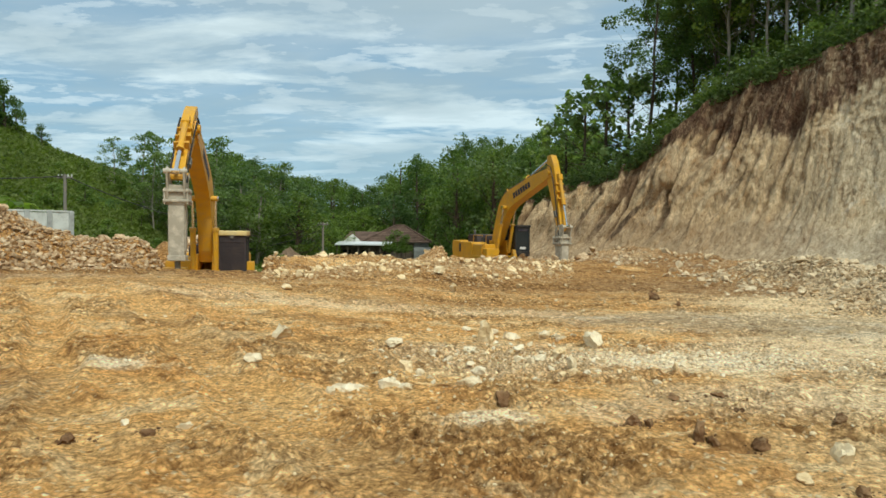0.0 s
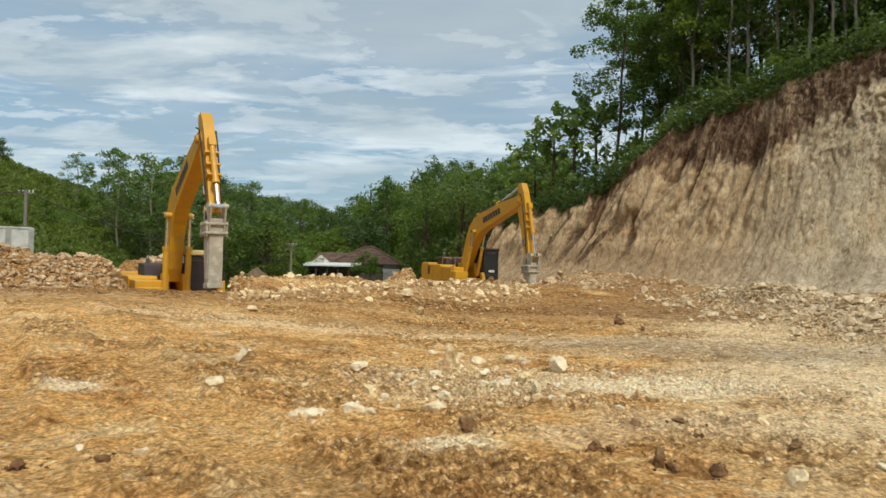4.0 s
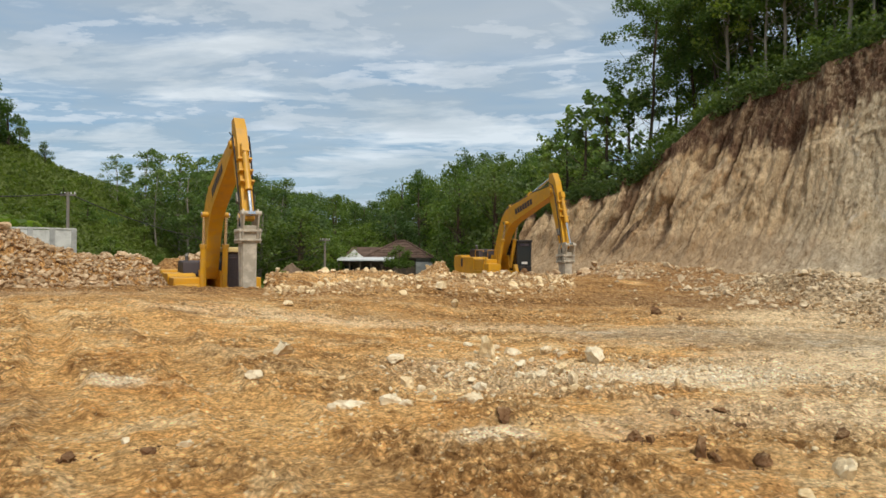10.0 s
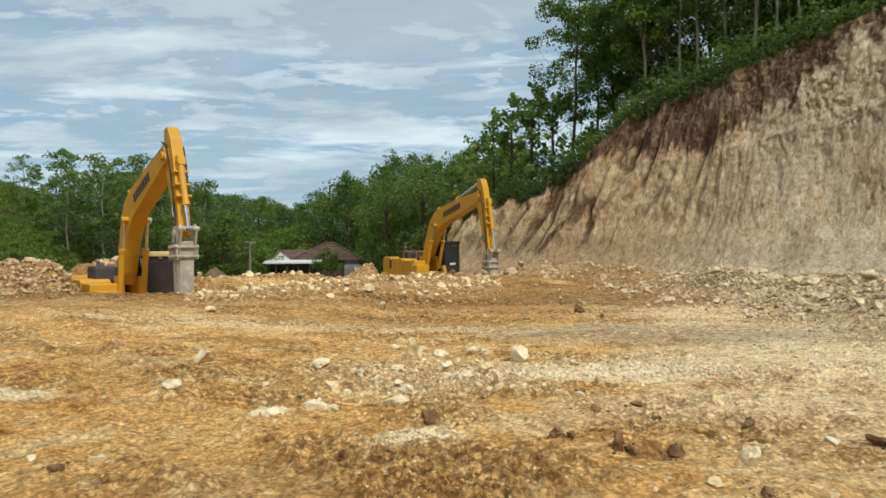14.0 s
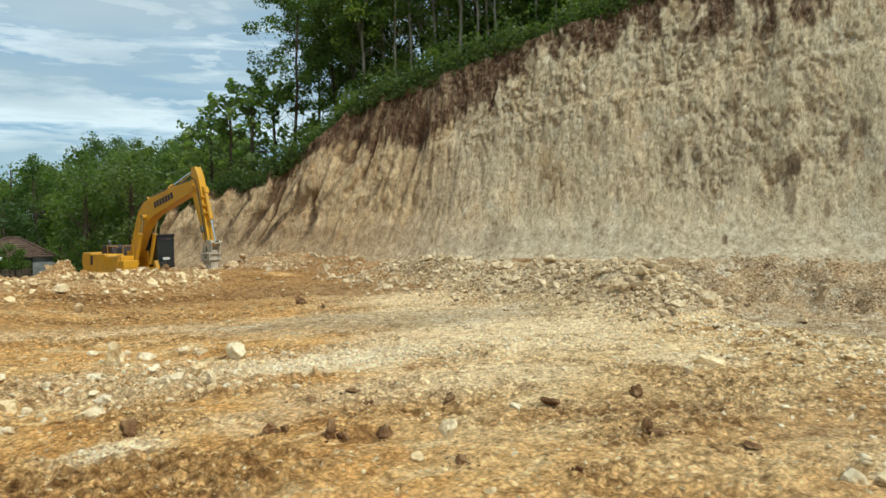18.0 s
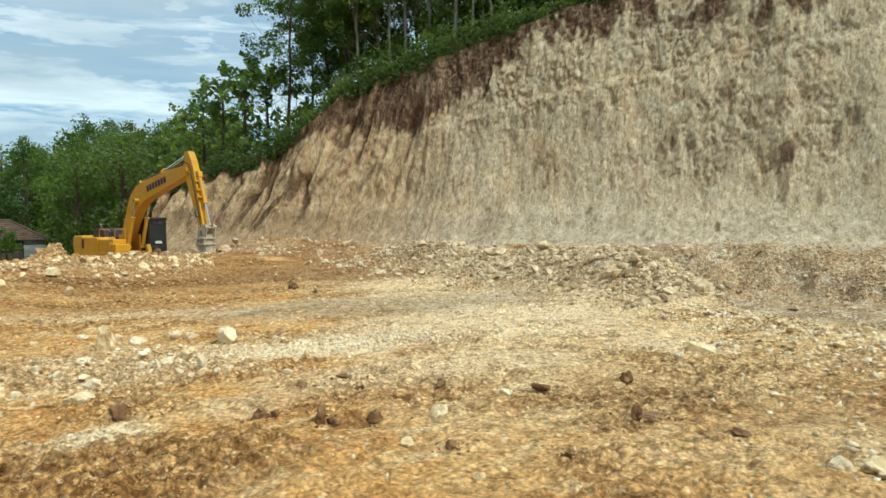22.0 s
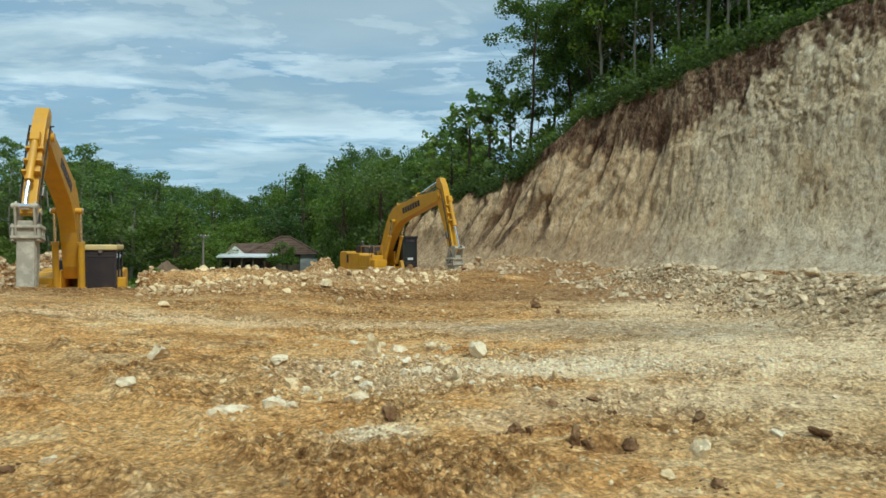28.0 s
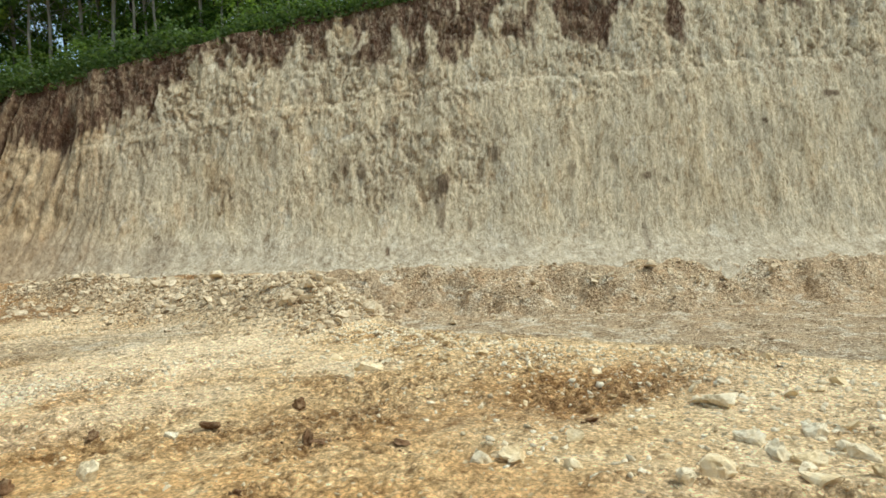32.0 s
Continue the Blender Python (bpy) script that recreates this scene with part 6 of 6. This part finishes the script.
def make_trees():
    rng = np.random.default_rng(31)
    # woods on the hills
    woods = [
        build_tree("forest_tree", 1, 8.0, 0.16, 2.6, 34, 62, 0.28, 1.05, LEAF_DEEP, BARK),
        build_tree("forest_tree", 2, 9.0, 0.22, 2.4, 34, 61, 0.27, 0.95, LEAF_DEEP, BARK),
        build_tree("forest_tree", 3, 7.0, 0.14, 2.9, 36, 62, 0.29, 1.10, LEAF_BRIGHT, BARK),
        build_tree("forest_tree", 4, 9.5, 0.28, 2.2, 30, 59, 0.26, 0.90, LEAF_COOL, PALE_BARK),
        build_tree("forest_tree", 5, 7.5, 0.18, 2.5, 34, 62, 0.27, 1.00, LEAF_COOL, BARK)]
    tags = ["dark green broad-leaved tree in the hillside wood", "tall dark green tree in the hillside wood", "bright green spreading tree in the hillside wood", "slim blue-green tree with a pale trunk", "rounded blue-green tree in the hillside wood"]
    for p, label in zip(woods, tags):
        tagged(p, label, "tree", group="trees of the hillside woods")
    spots = []
    tries = 0
    while len(spots) < 320 and tries < 20000:
        tries += 1
        az = rng.uniform(-45, 9)
        r = rng.uniform(66, 135) if az > -22 else rng.uniform(62, 118)
        if az < -23.5 or (az < -20 and r < 80):
            continue
        if -14 < az < -3 and r < 97:
            continue
        x, y = polar(az, r)
        if all((x - a) ** 2 + (y - b) ** 2 > (2.7 + 0.012 * r) ** 2 for a, b in spots):
            spots.append((x, y))
            k = int(rng.choice(5, p=(0.28, 0.2, 0.2, 0.16, 0.16)))
            # the tree tops keep below the skyline of the hills
            roof = 1.6 + r * math.tan(radians(np.interp(az, [-24, -21, -17.7, -15, -12, -10, -8, -5, -0.7, 2.6, 9], [5.6, 6.0, 5.3, 4.5, 4.1, 3.9, 5.3, 6.6, 7.8, 8.2, 9.0])))
            tall, size = (8, 9, 7, 9.5, 7.5)[k], rng.uniform(0.95, 1.35)
            stretch = min(rng.uniform(0.72, 0.95) if az < -9 else rng.uniform(0.95, 1.4), (roof - height(x, y)) * rng.uniform(0.9, 1.08) / (tall * size))
            if stretch < 0.3:
                spots.pop()
                continue
            size, stretch = (size, stretch) if stretch > 0.55 else (size * stretch / 0.55, 0.55)
            plant(woods[k], x, y, size, rng.uniform(0, 6.28), stretch=stretch)
    # woods on the hill over the cliff, behind the first row
    for _ in range(46):
        u, n = rng.uniform(-25, 26), rng.uniform(FACE + 9, FACE + 34)
        x, y = u * NY + n * NX, -u * NX + n * NY
        plant(woods[int(rng.choice(5, p=(0.2, 0.25, 0.3, 0.15, 0.1)))], x, y, rng.uniform(0.95, 1.4), rng.uniform(0, 6.28))
    for p in woods:
        drop_proto(p)
    # first row on the cliff's rim
    teak = tagged(build_tree("broadleaf_tree", 7, 8.0, 0.10, 3.3, 50, 14, 0.45, 0.52, LEAF_TEAK, BARK, 0.13, 0.3, 0.3, 1.0, 0.9), "sparse tree with big dull green leaves on the rim", "tree", group="trees on the cliff rim")
    feather = tagged(build_tree("tall_tree", 8, 14.5, 0.38, 3.0, 50, 170, 0.17, 0.85, LEAF_DEEP, BARK, 0.10, 0.2, 0.2, 1.3), "tall dark tree with a feathery crown on the rim", "tree", group="trees on the cliff rim")
    slim = tagged(build_tree("slender_tree", 9, 13.0, 0.42, 2.2, 26, 90, 0.24, 0.75, LEAF_BRIGHT, PALE_BARK, 0.09, 0.2), "slender tree with a bare pale trunk on the rim", "tree", group="trees on the cliff rim")
    lanky = tagged(build_tree("slender_tree", 10, 12.0, 0.5, 1.8, 20, 85, 0.24, 0.72, LEAF_DEEP, PALE_BARK, 0.065, 0.2), "thin pale-stemmed tree with a dark crown on the rim", "tree", group="trees on the cliff rim")

    def on_rim(proto, az, back, scale, stretch=1.0, lean=0.0):
        s = math.sin(radians(az)) * NX + math.cos(radians(az)) * NY
        u = FACE / s * (math.sin(radians(az)) * NY - math.cos(radians(az)) * NX)
        r = (FACE + 1.4 + 0.2 * np.interp(u, TOP_U, TOP_Z) + back) / s
        x, y = polar(az, r)
        plant(proto, x, y, scale, rng.uniform(0, 6.28), None, lean, stretch)

    for az, back, s in ((6.3, 1.0, 0.86), (7.9, 0.8, 0.95), (9.6, 1.0, 1.0), (11.2, 1.6, 0.95), (5.0, 3.0, 0.7)):
        on_rim(teak, az, back, s)
    for az, back, s, st in ((12.9, 1.2, 1.0, 1.0), (15.6, 3.0, 0.95, 1.0), (17.2, 1.8, 0.8, 1.05), (14.6, 6.0, 1.0, 0.9), (18.4, 8.0, 1.0, 0.9), (20.6, 7.0, 0.9, 0.9), (24.2, 8.0, 1.0, 0.9), (27.4, 7.5, 1.0, 0.9), (34.5, 8.0, 1.0, 0.9), (22.0, 5.0, 1.0, 1.0), (31.5, 6.0, 1.0, 1.0), (42.0, 5.0, 1.0, 1.0)):
        on_rim(feather, az, back, s, st)
    for az, back, s in ((18.6, 1.0, 1.0), (20.2, 2.6, 1.1), (22.6, 1.6, 1.0), (24.6, 2.4, 1.05), (27.0, 1.8, 1.15), (33.0, 2.2, 1.0), (36.5, 3.2, 1.0), (40.0, 2.6, 1.0), (47.0, 3.5, 1.0), (53.0, 4.0, 1.0)):
        on_rim(slim, az, back, s)
    for az, back, s in ((17.9, 3.2, 1.0), (21.4, 1.2, 1.0), (25.8, 3.4, 1.0), (28.2, 1.4, 1.0), (28.9, 2.2, 1.05), (29.7, 1.6, 0.95), (30.4, 2.8, 1.0), (35.0, 1.6, 0.9), (38.2, 2.4, 1.0)):
        on_rim(lanky, az, back, s)
    bush = tagged(build_tree("rim_bush", 16, 4.6, 0.06, 2.2, 40, 60, 0.20, 0.62, LEAF_BRIGHT, BARK, 0.06, 0.25, 0.2, 1.2), "bushy young tree with fresh green leaves on the rim", "tree", group="trees on the cliff rim")
    for az, back, s in ((13.8, 2.2, 0.8), (15.2, 1.2, 0.7), (16.4, 2.8, 1.0), (17.6, 0.9, 0.7), (19.4, 2.2, 0.9), (20.8, 3.4, 1.1), (22.2, 2.6, 0.8), (23.6, 3.6, 1.1), (25.2, 1.4, 0.7), (26.4, 3.8, 1.1), (28.6, 3.4, 0.9), (30.8, 4.0, 1.2), (32.2, 3.0, 1.0), (34.2, 3.6, 1.1), (36.0, 2.2, 0.8), (39.0, 3.8, 1.1), (43.0, 3.4, 1.0)):
        on_rim(bush, az, back, s)
    for p in (feather, slim, lanky, bush):
        drop_proto(p)
    # single trees on the left-hand hill
    airy = tagged(build_tree("airy_tree", 12, 9.5, 0.22, 3.0, 42, 56, 0.20, 0.75, LEAF_TEAK, PALE_BARK, 0.09, 0.3, 0.3, 1.6, 0.6), "airy grey-green tree standing clear on the hill", "tree")
    for az, r, el in ((-29.6, 76, 7.0), (-27.6, 70, 7.5), (-26.4, 72, 7.3), (-25.2, 70, 7.2), (-24.0, 73, 7.0), (-22.4, 72, 7.3), (-26.9, 66, 6.0), (-24.6, 66, 6.0), (-23.2, 66, 5.6)):
        x, y = polar(az, r)
        s = (1.6 + r * math.tan(radians(el)) - height(x, y)) / 9.5
        plant(airy, x, y, s, rng.uniform(0, 6.28), None, 0.0, 1.0)
    round_tree = tagged(build_tree("hill_tree", 13, 6.0, 0.2, 2.2, 26, 70, 0.3, 0.85, LEAF_DEEP, BARK), "round dark tree on the grassy hill", "tree", group="trees on the grassy hill")
    for az, r, s in ((-34.3, 86, 0.42), (-36.6, 82, 0.8), (-37.6, 80, 1.0), (-39.6, 76, 1.2), (-35.9, 86, 0.5), (-32.6, 86, 0.2), (-41.5, 75, 1.2), (-31.6, 80, 0.22)):
        x, y = polar(az, r)
        plant(round_tree, x, y, s, rng.uniform(0, 6.28))
    # low shrubs at the hill's foot and along the wood's edge
    shrub = tagged(build_tree("shrub", 14, 2.2, 0.05, 1.4, 16, 60, 0.22, 0.6, LEAF_BRIGHT, BARK, 0.04), "bright green shrub at the edge of the wood", "shrub", group="shrubs along the wood edge")
    for _ in range(80):
        az = rng.uniform(-44, 6)
        r = rng.uniform(52, 80) if az < -20 else rng.uniform(64, 80)
        if -14.5 < az < -2.5:
            r = rng.uniform(93, 99)
        x, y = polar(az, r)
        plant(shrub, x, y, rng.uniform(0.6, 1.5) if az > -20 else rng.uniform(0.35, 0.8), rng.uniform(0, 6.28))
    for az, r, s in ((-7.6, 79, 1.0), (-6.9, 79.5, 0.8), (-8.2, 79.2, 0.75)):
        x, y = polar(az, r)
        plant(shrub, x, y, s, rng.uniform(0, 6.28), -0.7)
    for p in (teak, airy, round_tree, shrub):
        drop_proto(p)
    # grass and undergrowth
    n = 90000
    az, r = np.radians(rng.uniform(-48, -17, n)), 36 + 62 * rng.random(n) ** 0.9
    x, y = r * np.sin(az), r * np.cos(az)
    z = land(x, y) + rng.random(n) * 0.7 * (0.5 + bump_noise(x, y, 0, 0.12, 61, 3))
    v, f = leaf_quads(rng, np.column_stack([x, y, z]), 0.27, -0.45, 1.7)
    tagged(mesh_from("hill_grass", v, f, GRASS), "rank green grass and scrub covering the hillside", "grass", kind="stuff")
    n = 92000
    u = rng.uniform(-37, 26, n)
    top = np.interp(u, TOP_U, TOP_Z)
    d = FACE - 0.2 + 0.2 * top + np.abs(rng.normal(0, 1.0, n)) * 1.4
    x, y = u * NY + d * NX, -u * NX + d * NY
    z = np.maximum(land(x, y), top - 0.1) + np.abs(rng.normal(0.1, 0.62, n)) * (1.1 + 0.9 * bump_noise(u, 0, 0, 0.5, 62, 3)) - 0.35
    v, f = leaf_quads(rng, np.column_stack([x, y, z]), 0.16, 0.2, 1.5)
    tagged(mesh_from("rim_undergrowth", v, f, LEAF_COOL), "dark green creepers and ferns along the cliff rim", "undergrowth", kind="stuff")
    n = 42000
    az, r = np.radians(rng.uniform(-22, 9, n)), 64 + 70 * rng.random(n)
    keep = ~((np.degrees(az) > -14.5) & (np.degrees(az) < -2.5) & (r < 93))
    az, r = az[keep], r[keep]
    x, y = r * np.sin(az), r * np.cos(az)
    z = land(x, y) + rng.random(len(x)) * 1.8
    v, f = leaf_quads(rng, np.column_stack([x, y, z]), 0.42, 0.1, 1.2)
    tagged(mesh_from("wood_undergrowth", v, f, LEAF_DEEP), "dense dark undergrowth below the trees", "undergrowth", kind="stuff")


def make_banana(x, y, s):
    rng = np.random.default_rng(int(abs(x) * 10))
    root = tagged(new("banana_plant"), "banana plant with long arching leaves behind the wall", "banana plant", group="banana plants behind the wall")
    v, f = tube([(0, 0, -0.5), (0.03, 0, 0.9), (0, 0.02, 1.7)], [0.13, 0.11, 0.08])
    mesh_from("stem", v, f, LEAF_BRIGHT, root, True)
    for k in range(8):
        a = k * 0.8 + rng.uniform(-0.2, 0.2)
        pts = []
        for t in np.linspace(0, 1, 7):
            pts.append((0.15 + 1.5 * t, 0, 1.6 + 1.5 * t - 1.4 * t * t * rng.uniform(0.9, 1.2)))
        w = [0.04, 0.2, 0.28, 0.3, 0.27, 0.18, 0.02]
        vv = [(px, sgn * w[i], pz + (0.06 if sgn else 0.0)) for i, (px, _, pz) in enumerate(pts) for sgn in (-1, 0, 1)]
        ff = [(i * 3 + j, i * 3 + j + 1, i * 3 + j + 4, i * 3 + j + 3) for i in range(6) for j in (0, 1)]
        leaf = mesh_from("leaf", vv, ff, LEAF_BRIGHT, root, True)
        leaf.rotation_euler = (0, 0, a)
    root.matrix_basis = Matrix.Translation((x, y, height(x, y))) @ Matrix.Diagonal((s, s, s, 1))


# ---------------------------------------------------------------- buildings, poles and cables
def make_house():
    ox, oy, oz = -13.0, 84.0, -2.6
    root = tagged(new("house"), "low village house with a clay tile roof and open veranda", "house")
    root.location = (ox, oy, oz)
    root.rotation_euler = (0, 0, radians(4))
    b = bmesh.new()
    box(b, (-4.6, 0.0, 0.0), (5.6, 6.0, 3.1))
    part("wall", b, CONCRETE, root, "grey plastered wall")
    b = bmesh.new()
    v = [b.verts.new(p) for p in ((-2.6, -0.8, 3.05), (6.2, -0.8, 3.0), (6.2, 6.8, 3.0), (-2.6, 6.8, 3.05), (1.3, 3.0, 5.1), (2.5, 3.0, 5.1))]
    for q in ((0, 1, 5, 4), (2, 3, 4, 5), (1, 2, 5), (3, 0, 4), (0, 3, 2, 1)):
        b.faces.new([v[i] for i in q])
    roof = part("roof", b, TILES, root, "weathered dark clay tile hip roof")
    b = bmesh.new()
    v = [b.verts.new(p) for p in ((-5.1, -0.7, 3.08), (-1.0, -0.7, 3.08), (-1.0, 4.6, 3.08), (-5.1, 4.6, 3.08), (-4.3, 2.0, 4.32), (0.4, 2.0, 4.32))]
    for q in ((0, 1, 5, 4), (2, 3, 4, 5), (1, 2, 5), (3, 0, 4), (0, 3, 2, 1)):
        b.faces.new([v[i] for i in q])
    part("wing_roof", b, TILES, root, "lower clay tile roof of the wing")
    for k in range(10):
        t = k / 10
        b = bmesh.new()
        y, z = -0.82 + 3.8 * t, 3.02 + 2.06 * t
        box(b, (-2.5 + 3.75 * t, y - 0.02, z), (6.1 - 3.5 * t, y + 0.05, z + 0.07))
        part("tile_course", b, TILES, roof)
    for x0, x1 in ((-2.6, 1.3), (6.2, 2.5)):
        b = bmesh.new()
        rod(b, (x0, -0.8, 3.06), (x1, 3.0, 5.14), 0.12, seg=6)
        part("hip_ridge", b, TILES, roof, "pale mortar hip")
    b = bmesh.new()
    rod(b, (1.3, 3.0, 5.14), (2.5, 3.0, 5.14), 0.13, seg=6)
    part("ridge", b, TILES, roof)
    # the small gable over the veranda
    b = bmesh.new()
    plate(b, [(-4.9, 3.0), (-3.7, 4.0), (-2.5, 3.0)], -1.0, -0.86)
    part("gable", b, WALL_WHITE, root, "small pale gable over the veranda")
    # veranda
    b = bmesh.new()
    m = Matrix.Translation((-2.0, -2.3, 2.92)) @ Matrix.Rotation(radians(5), 4, "X")
    box(b, (-3.4, -1.5, -0.04), (3.2, 1.5, 0.04), 0.01, m)
    box(b, (-5.4, -3.84, 2.66), (1.2, -3.76, 2.82), 0.01)
    part("veranda_roof", b, SHEET_ROOF, root, "pale metal sheet veranda roof")
    for k in range(8):
        b = bmesh.new()
        x = -5.2 + k * 1.28
        box(b, (x - 0.07, -3.6, 0.0), (x + 0.07, -3.46, 2.85), 0.01)
        part("post", b, TIMBER, root)
    # dark sheet in the posts' timber colour stands in for the veranda's shade
    b = bmesh.new()
    box(b, (-5.3, -0.12, 0.1), (3.85, -0.01, 2.9))
    part("shaded_front", b, TIMBER, root, "dark front standing for the shade under the veranda")
    for x in (-5.0, -2.6, -0.4):
        b = bmesh.new()
        box(b, (x, -0.2, 0.9), (x + 1.0, -0.13, 2.0), 0.02)
        part("window", b, GLASS, root)
    b = bmesh.new()
    box(b, (3.9, -1.2, 0.0), (5.9, -0.05, 2.45))
    part("side_room", b, CONCRETE, root, "grey plastered side room")
    b = bmesh.new()
    box(b, (-7.0, -4.0, -1.2), (7.2, 6.4, 0.0))
    part("plinth", b, CONCRETE, root)


THATCH = plain_material("brown_thatch", (0.17, 0.115, 0.075), 0.95, 0.0, 0.1, 0.5, (0.25, 0.19, 0.13), 4.0)


def make_hut():
    root = tagged(new("thatched_hut"), "small hut with a brown thatched roof beyond the rubble", "hut")
    x, y = polar(-16.5, 62)
    root.location = (x, y, -2.2)
    b = bmesh.new()
    bmesh.ops.create_cone(b, cap_ends=True, segments=4, radius1=1.5, radius2=0.12, depth=1.05, matrix=Matrix.Translation((0, 0, 1.85)) @ Matrix.Rotation(radians(40), 4, "Z"))
    bmesh.ops.subdivide_edges(b, edges=b.edges[:], cuts=3, use_grid_fill=True)
    for v in b.verts:
        v.co.z += 0.06 * math.sin(v.co.x * 9 + v.co.y * 7)
    part("thatch", b, THATCH, root, "brown thatch roof")
    for sx in (-1, 1):
        for sy in (-1, 1):
            b = bmesh.new()
            rod(b, (sx * 0.9, sy * 0.9, -0.5), (sx * 0.9, sy * 0.9, 1.6), 0.06, seg=6)
            part("post", b, TIMBER, root)


def make_wall():
    root = tagged(new("boundary_wall"), "stained pale concrete wall with pilasters along the plot", "wall")
    x0, y0 = polar(-41, 46)
    x1, y1 = polar(-32.45, 47.5)
    n = 6
    ang = math.atan2(y1 - y0, x1 - x0)
    L = math.hypot(x1 - x0, y1 - y0)
    root.matrix_basis = Matrix.Translation((x0, y0, 0)) @ Matrix.Rotation(ang, 4, "Z")
    for k in range(n):
        a, c = k * L / n, (k + 1) * L / n
        b = bmesh.new()
        box(b, (a, -0.08, -1.6), (c, 0.08, 2.55 + 0.03 * (k % 2)), 0.01)
        part("wall_panel", b, WALL_WHITE, root)
        b = bmesh.new()
        box(b, (c - 0.16, -0.15, -1.6), (c + 0.12, 0.15, 2.66), 0.02)
        part("pilaster", b, CONCRETE, root)
    b = bmesh.new()
    box(b, (0, -0.12, 2.58), (L, 0.12, 2.68), 0.01)
    part("coping", b, WALL_WHITE, root)
    return root


def make_pole(az, r, top, arms, label):
    x, y = polar(az, r)
    root = tagged(new("utility_pole"), label, "utility pole", group="utility poles")
    root.location = (x, y, 0)
    b = bmesh.new()
    rod(b, (0, 0, -3.5), (0, 0, top), 0.13, 0.09, seg=10)
    part("pole", b, POLE, root)
    for k in range(arms):
        b = bmesh.new()
        z = top - 0.2 - 0.45 * k
        box(b, (-0.5, -0.05, z - 0.05), (0.5, 0.05, z + 0.05), 0.01)
        part("crossarm", b, POLE, root)
        for xx in (-0.44, -0.2, 0.2, 0.44):
            b = bmesh.new()
            rod(b, (xx, 0, z + 0.05), (xx, 0, z + 0.2), 0.035, seg=8)
            part("insulator", b, WALL_WHITE, root)
    return Vector((x, y, top - 0.1))


def make_cable(a, b_, sag, r=0.035):
    pts = []
    for k in range(17):
        t = k / 16
        p = a.lerp(b_, t)
        pts.append((p.x, p.y, p.z - sag * 4 * t * (1 - t)))
    v, f = tube(pts, [r] * len(pts), 5)
    return tagged(mesh_from("overhead_cable", v, f, CABLE), "thin black overhead cable strung between the poles", "cable", group="overhead cables")


make_trees()
for az, r, s in ((-36.4, 49, 1.15), (-34.3, 50, 1.0), (-37.8, 50, 1.1)):
    make_banana(*polar(az, r), s)
make_house()
make_hut()
make_wall()
p1 = make_pole(-32.85, 49, 5.0, 1, "weathered utility pole with a crossarm by the wall")
p2 = make_pole(-13.8, 66, 2.5, 1, "thin weathered utility pole beyond the rubble")
far_end = Vector((*polar(-21.5, 66), 0.3))
make_cable(p2, far_end, 0.35)
make_cable(p2 - Vector((0, 0, 0.5)), far_end - Vector((0, 0, 0.5)), 0.5)
make_cable(p1, Vector((*polar(-21.5, 66), 2.0)), 0.5)
make_cable(p1, Vector((*polar(-46, 52), 5.0)), 0.4)
make_stones()


def motions():
    work(near_machine, NEAR_WORK)
    work(far_machine, FAR_WORK)


motions()
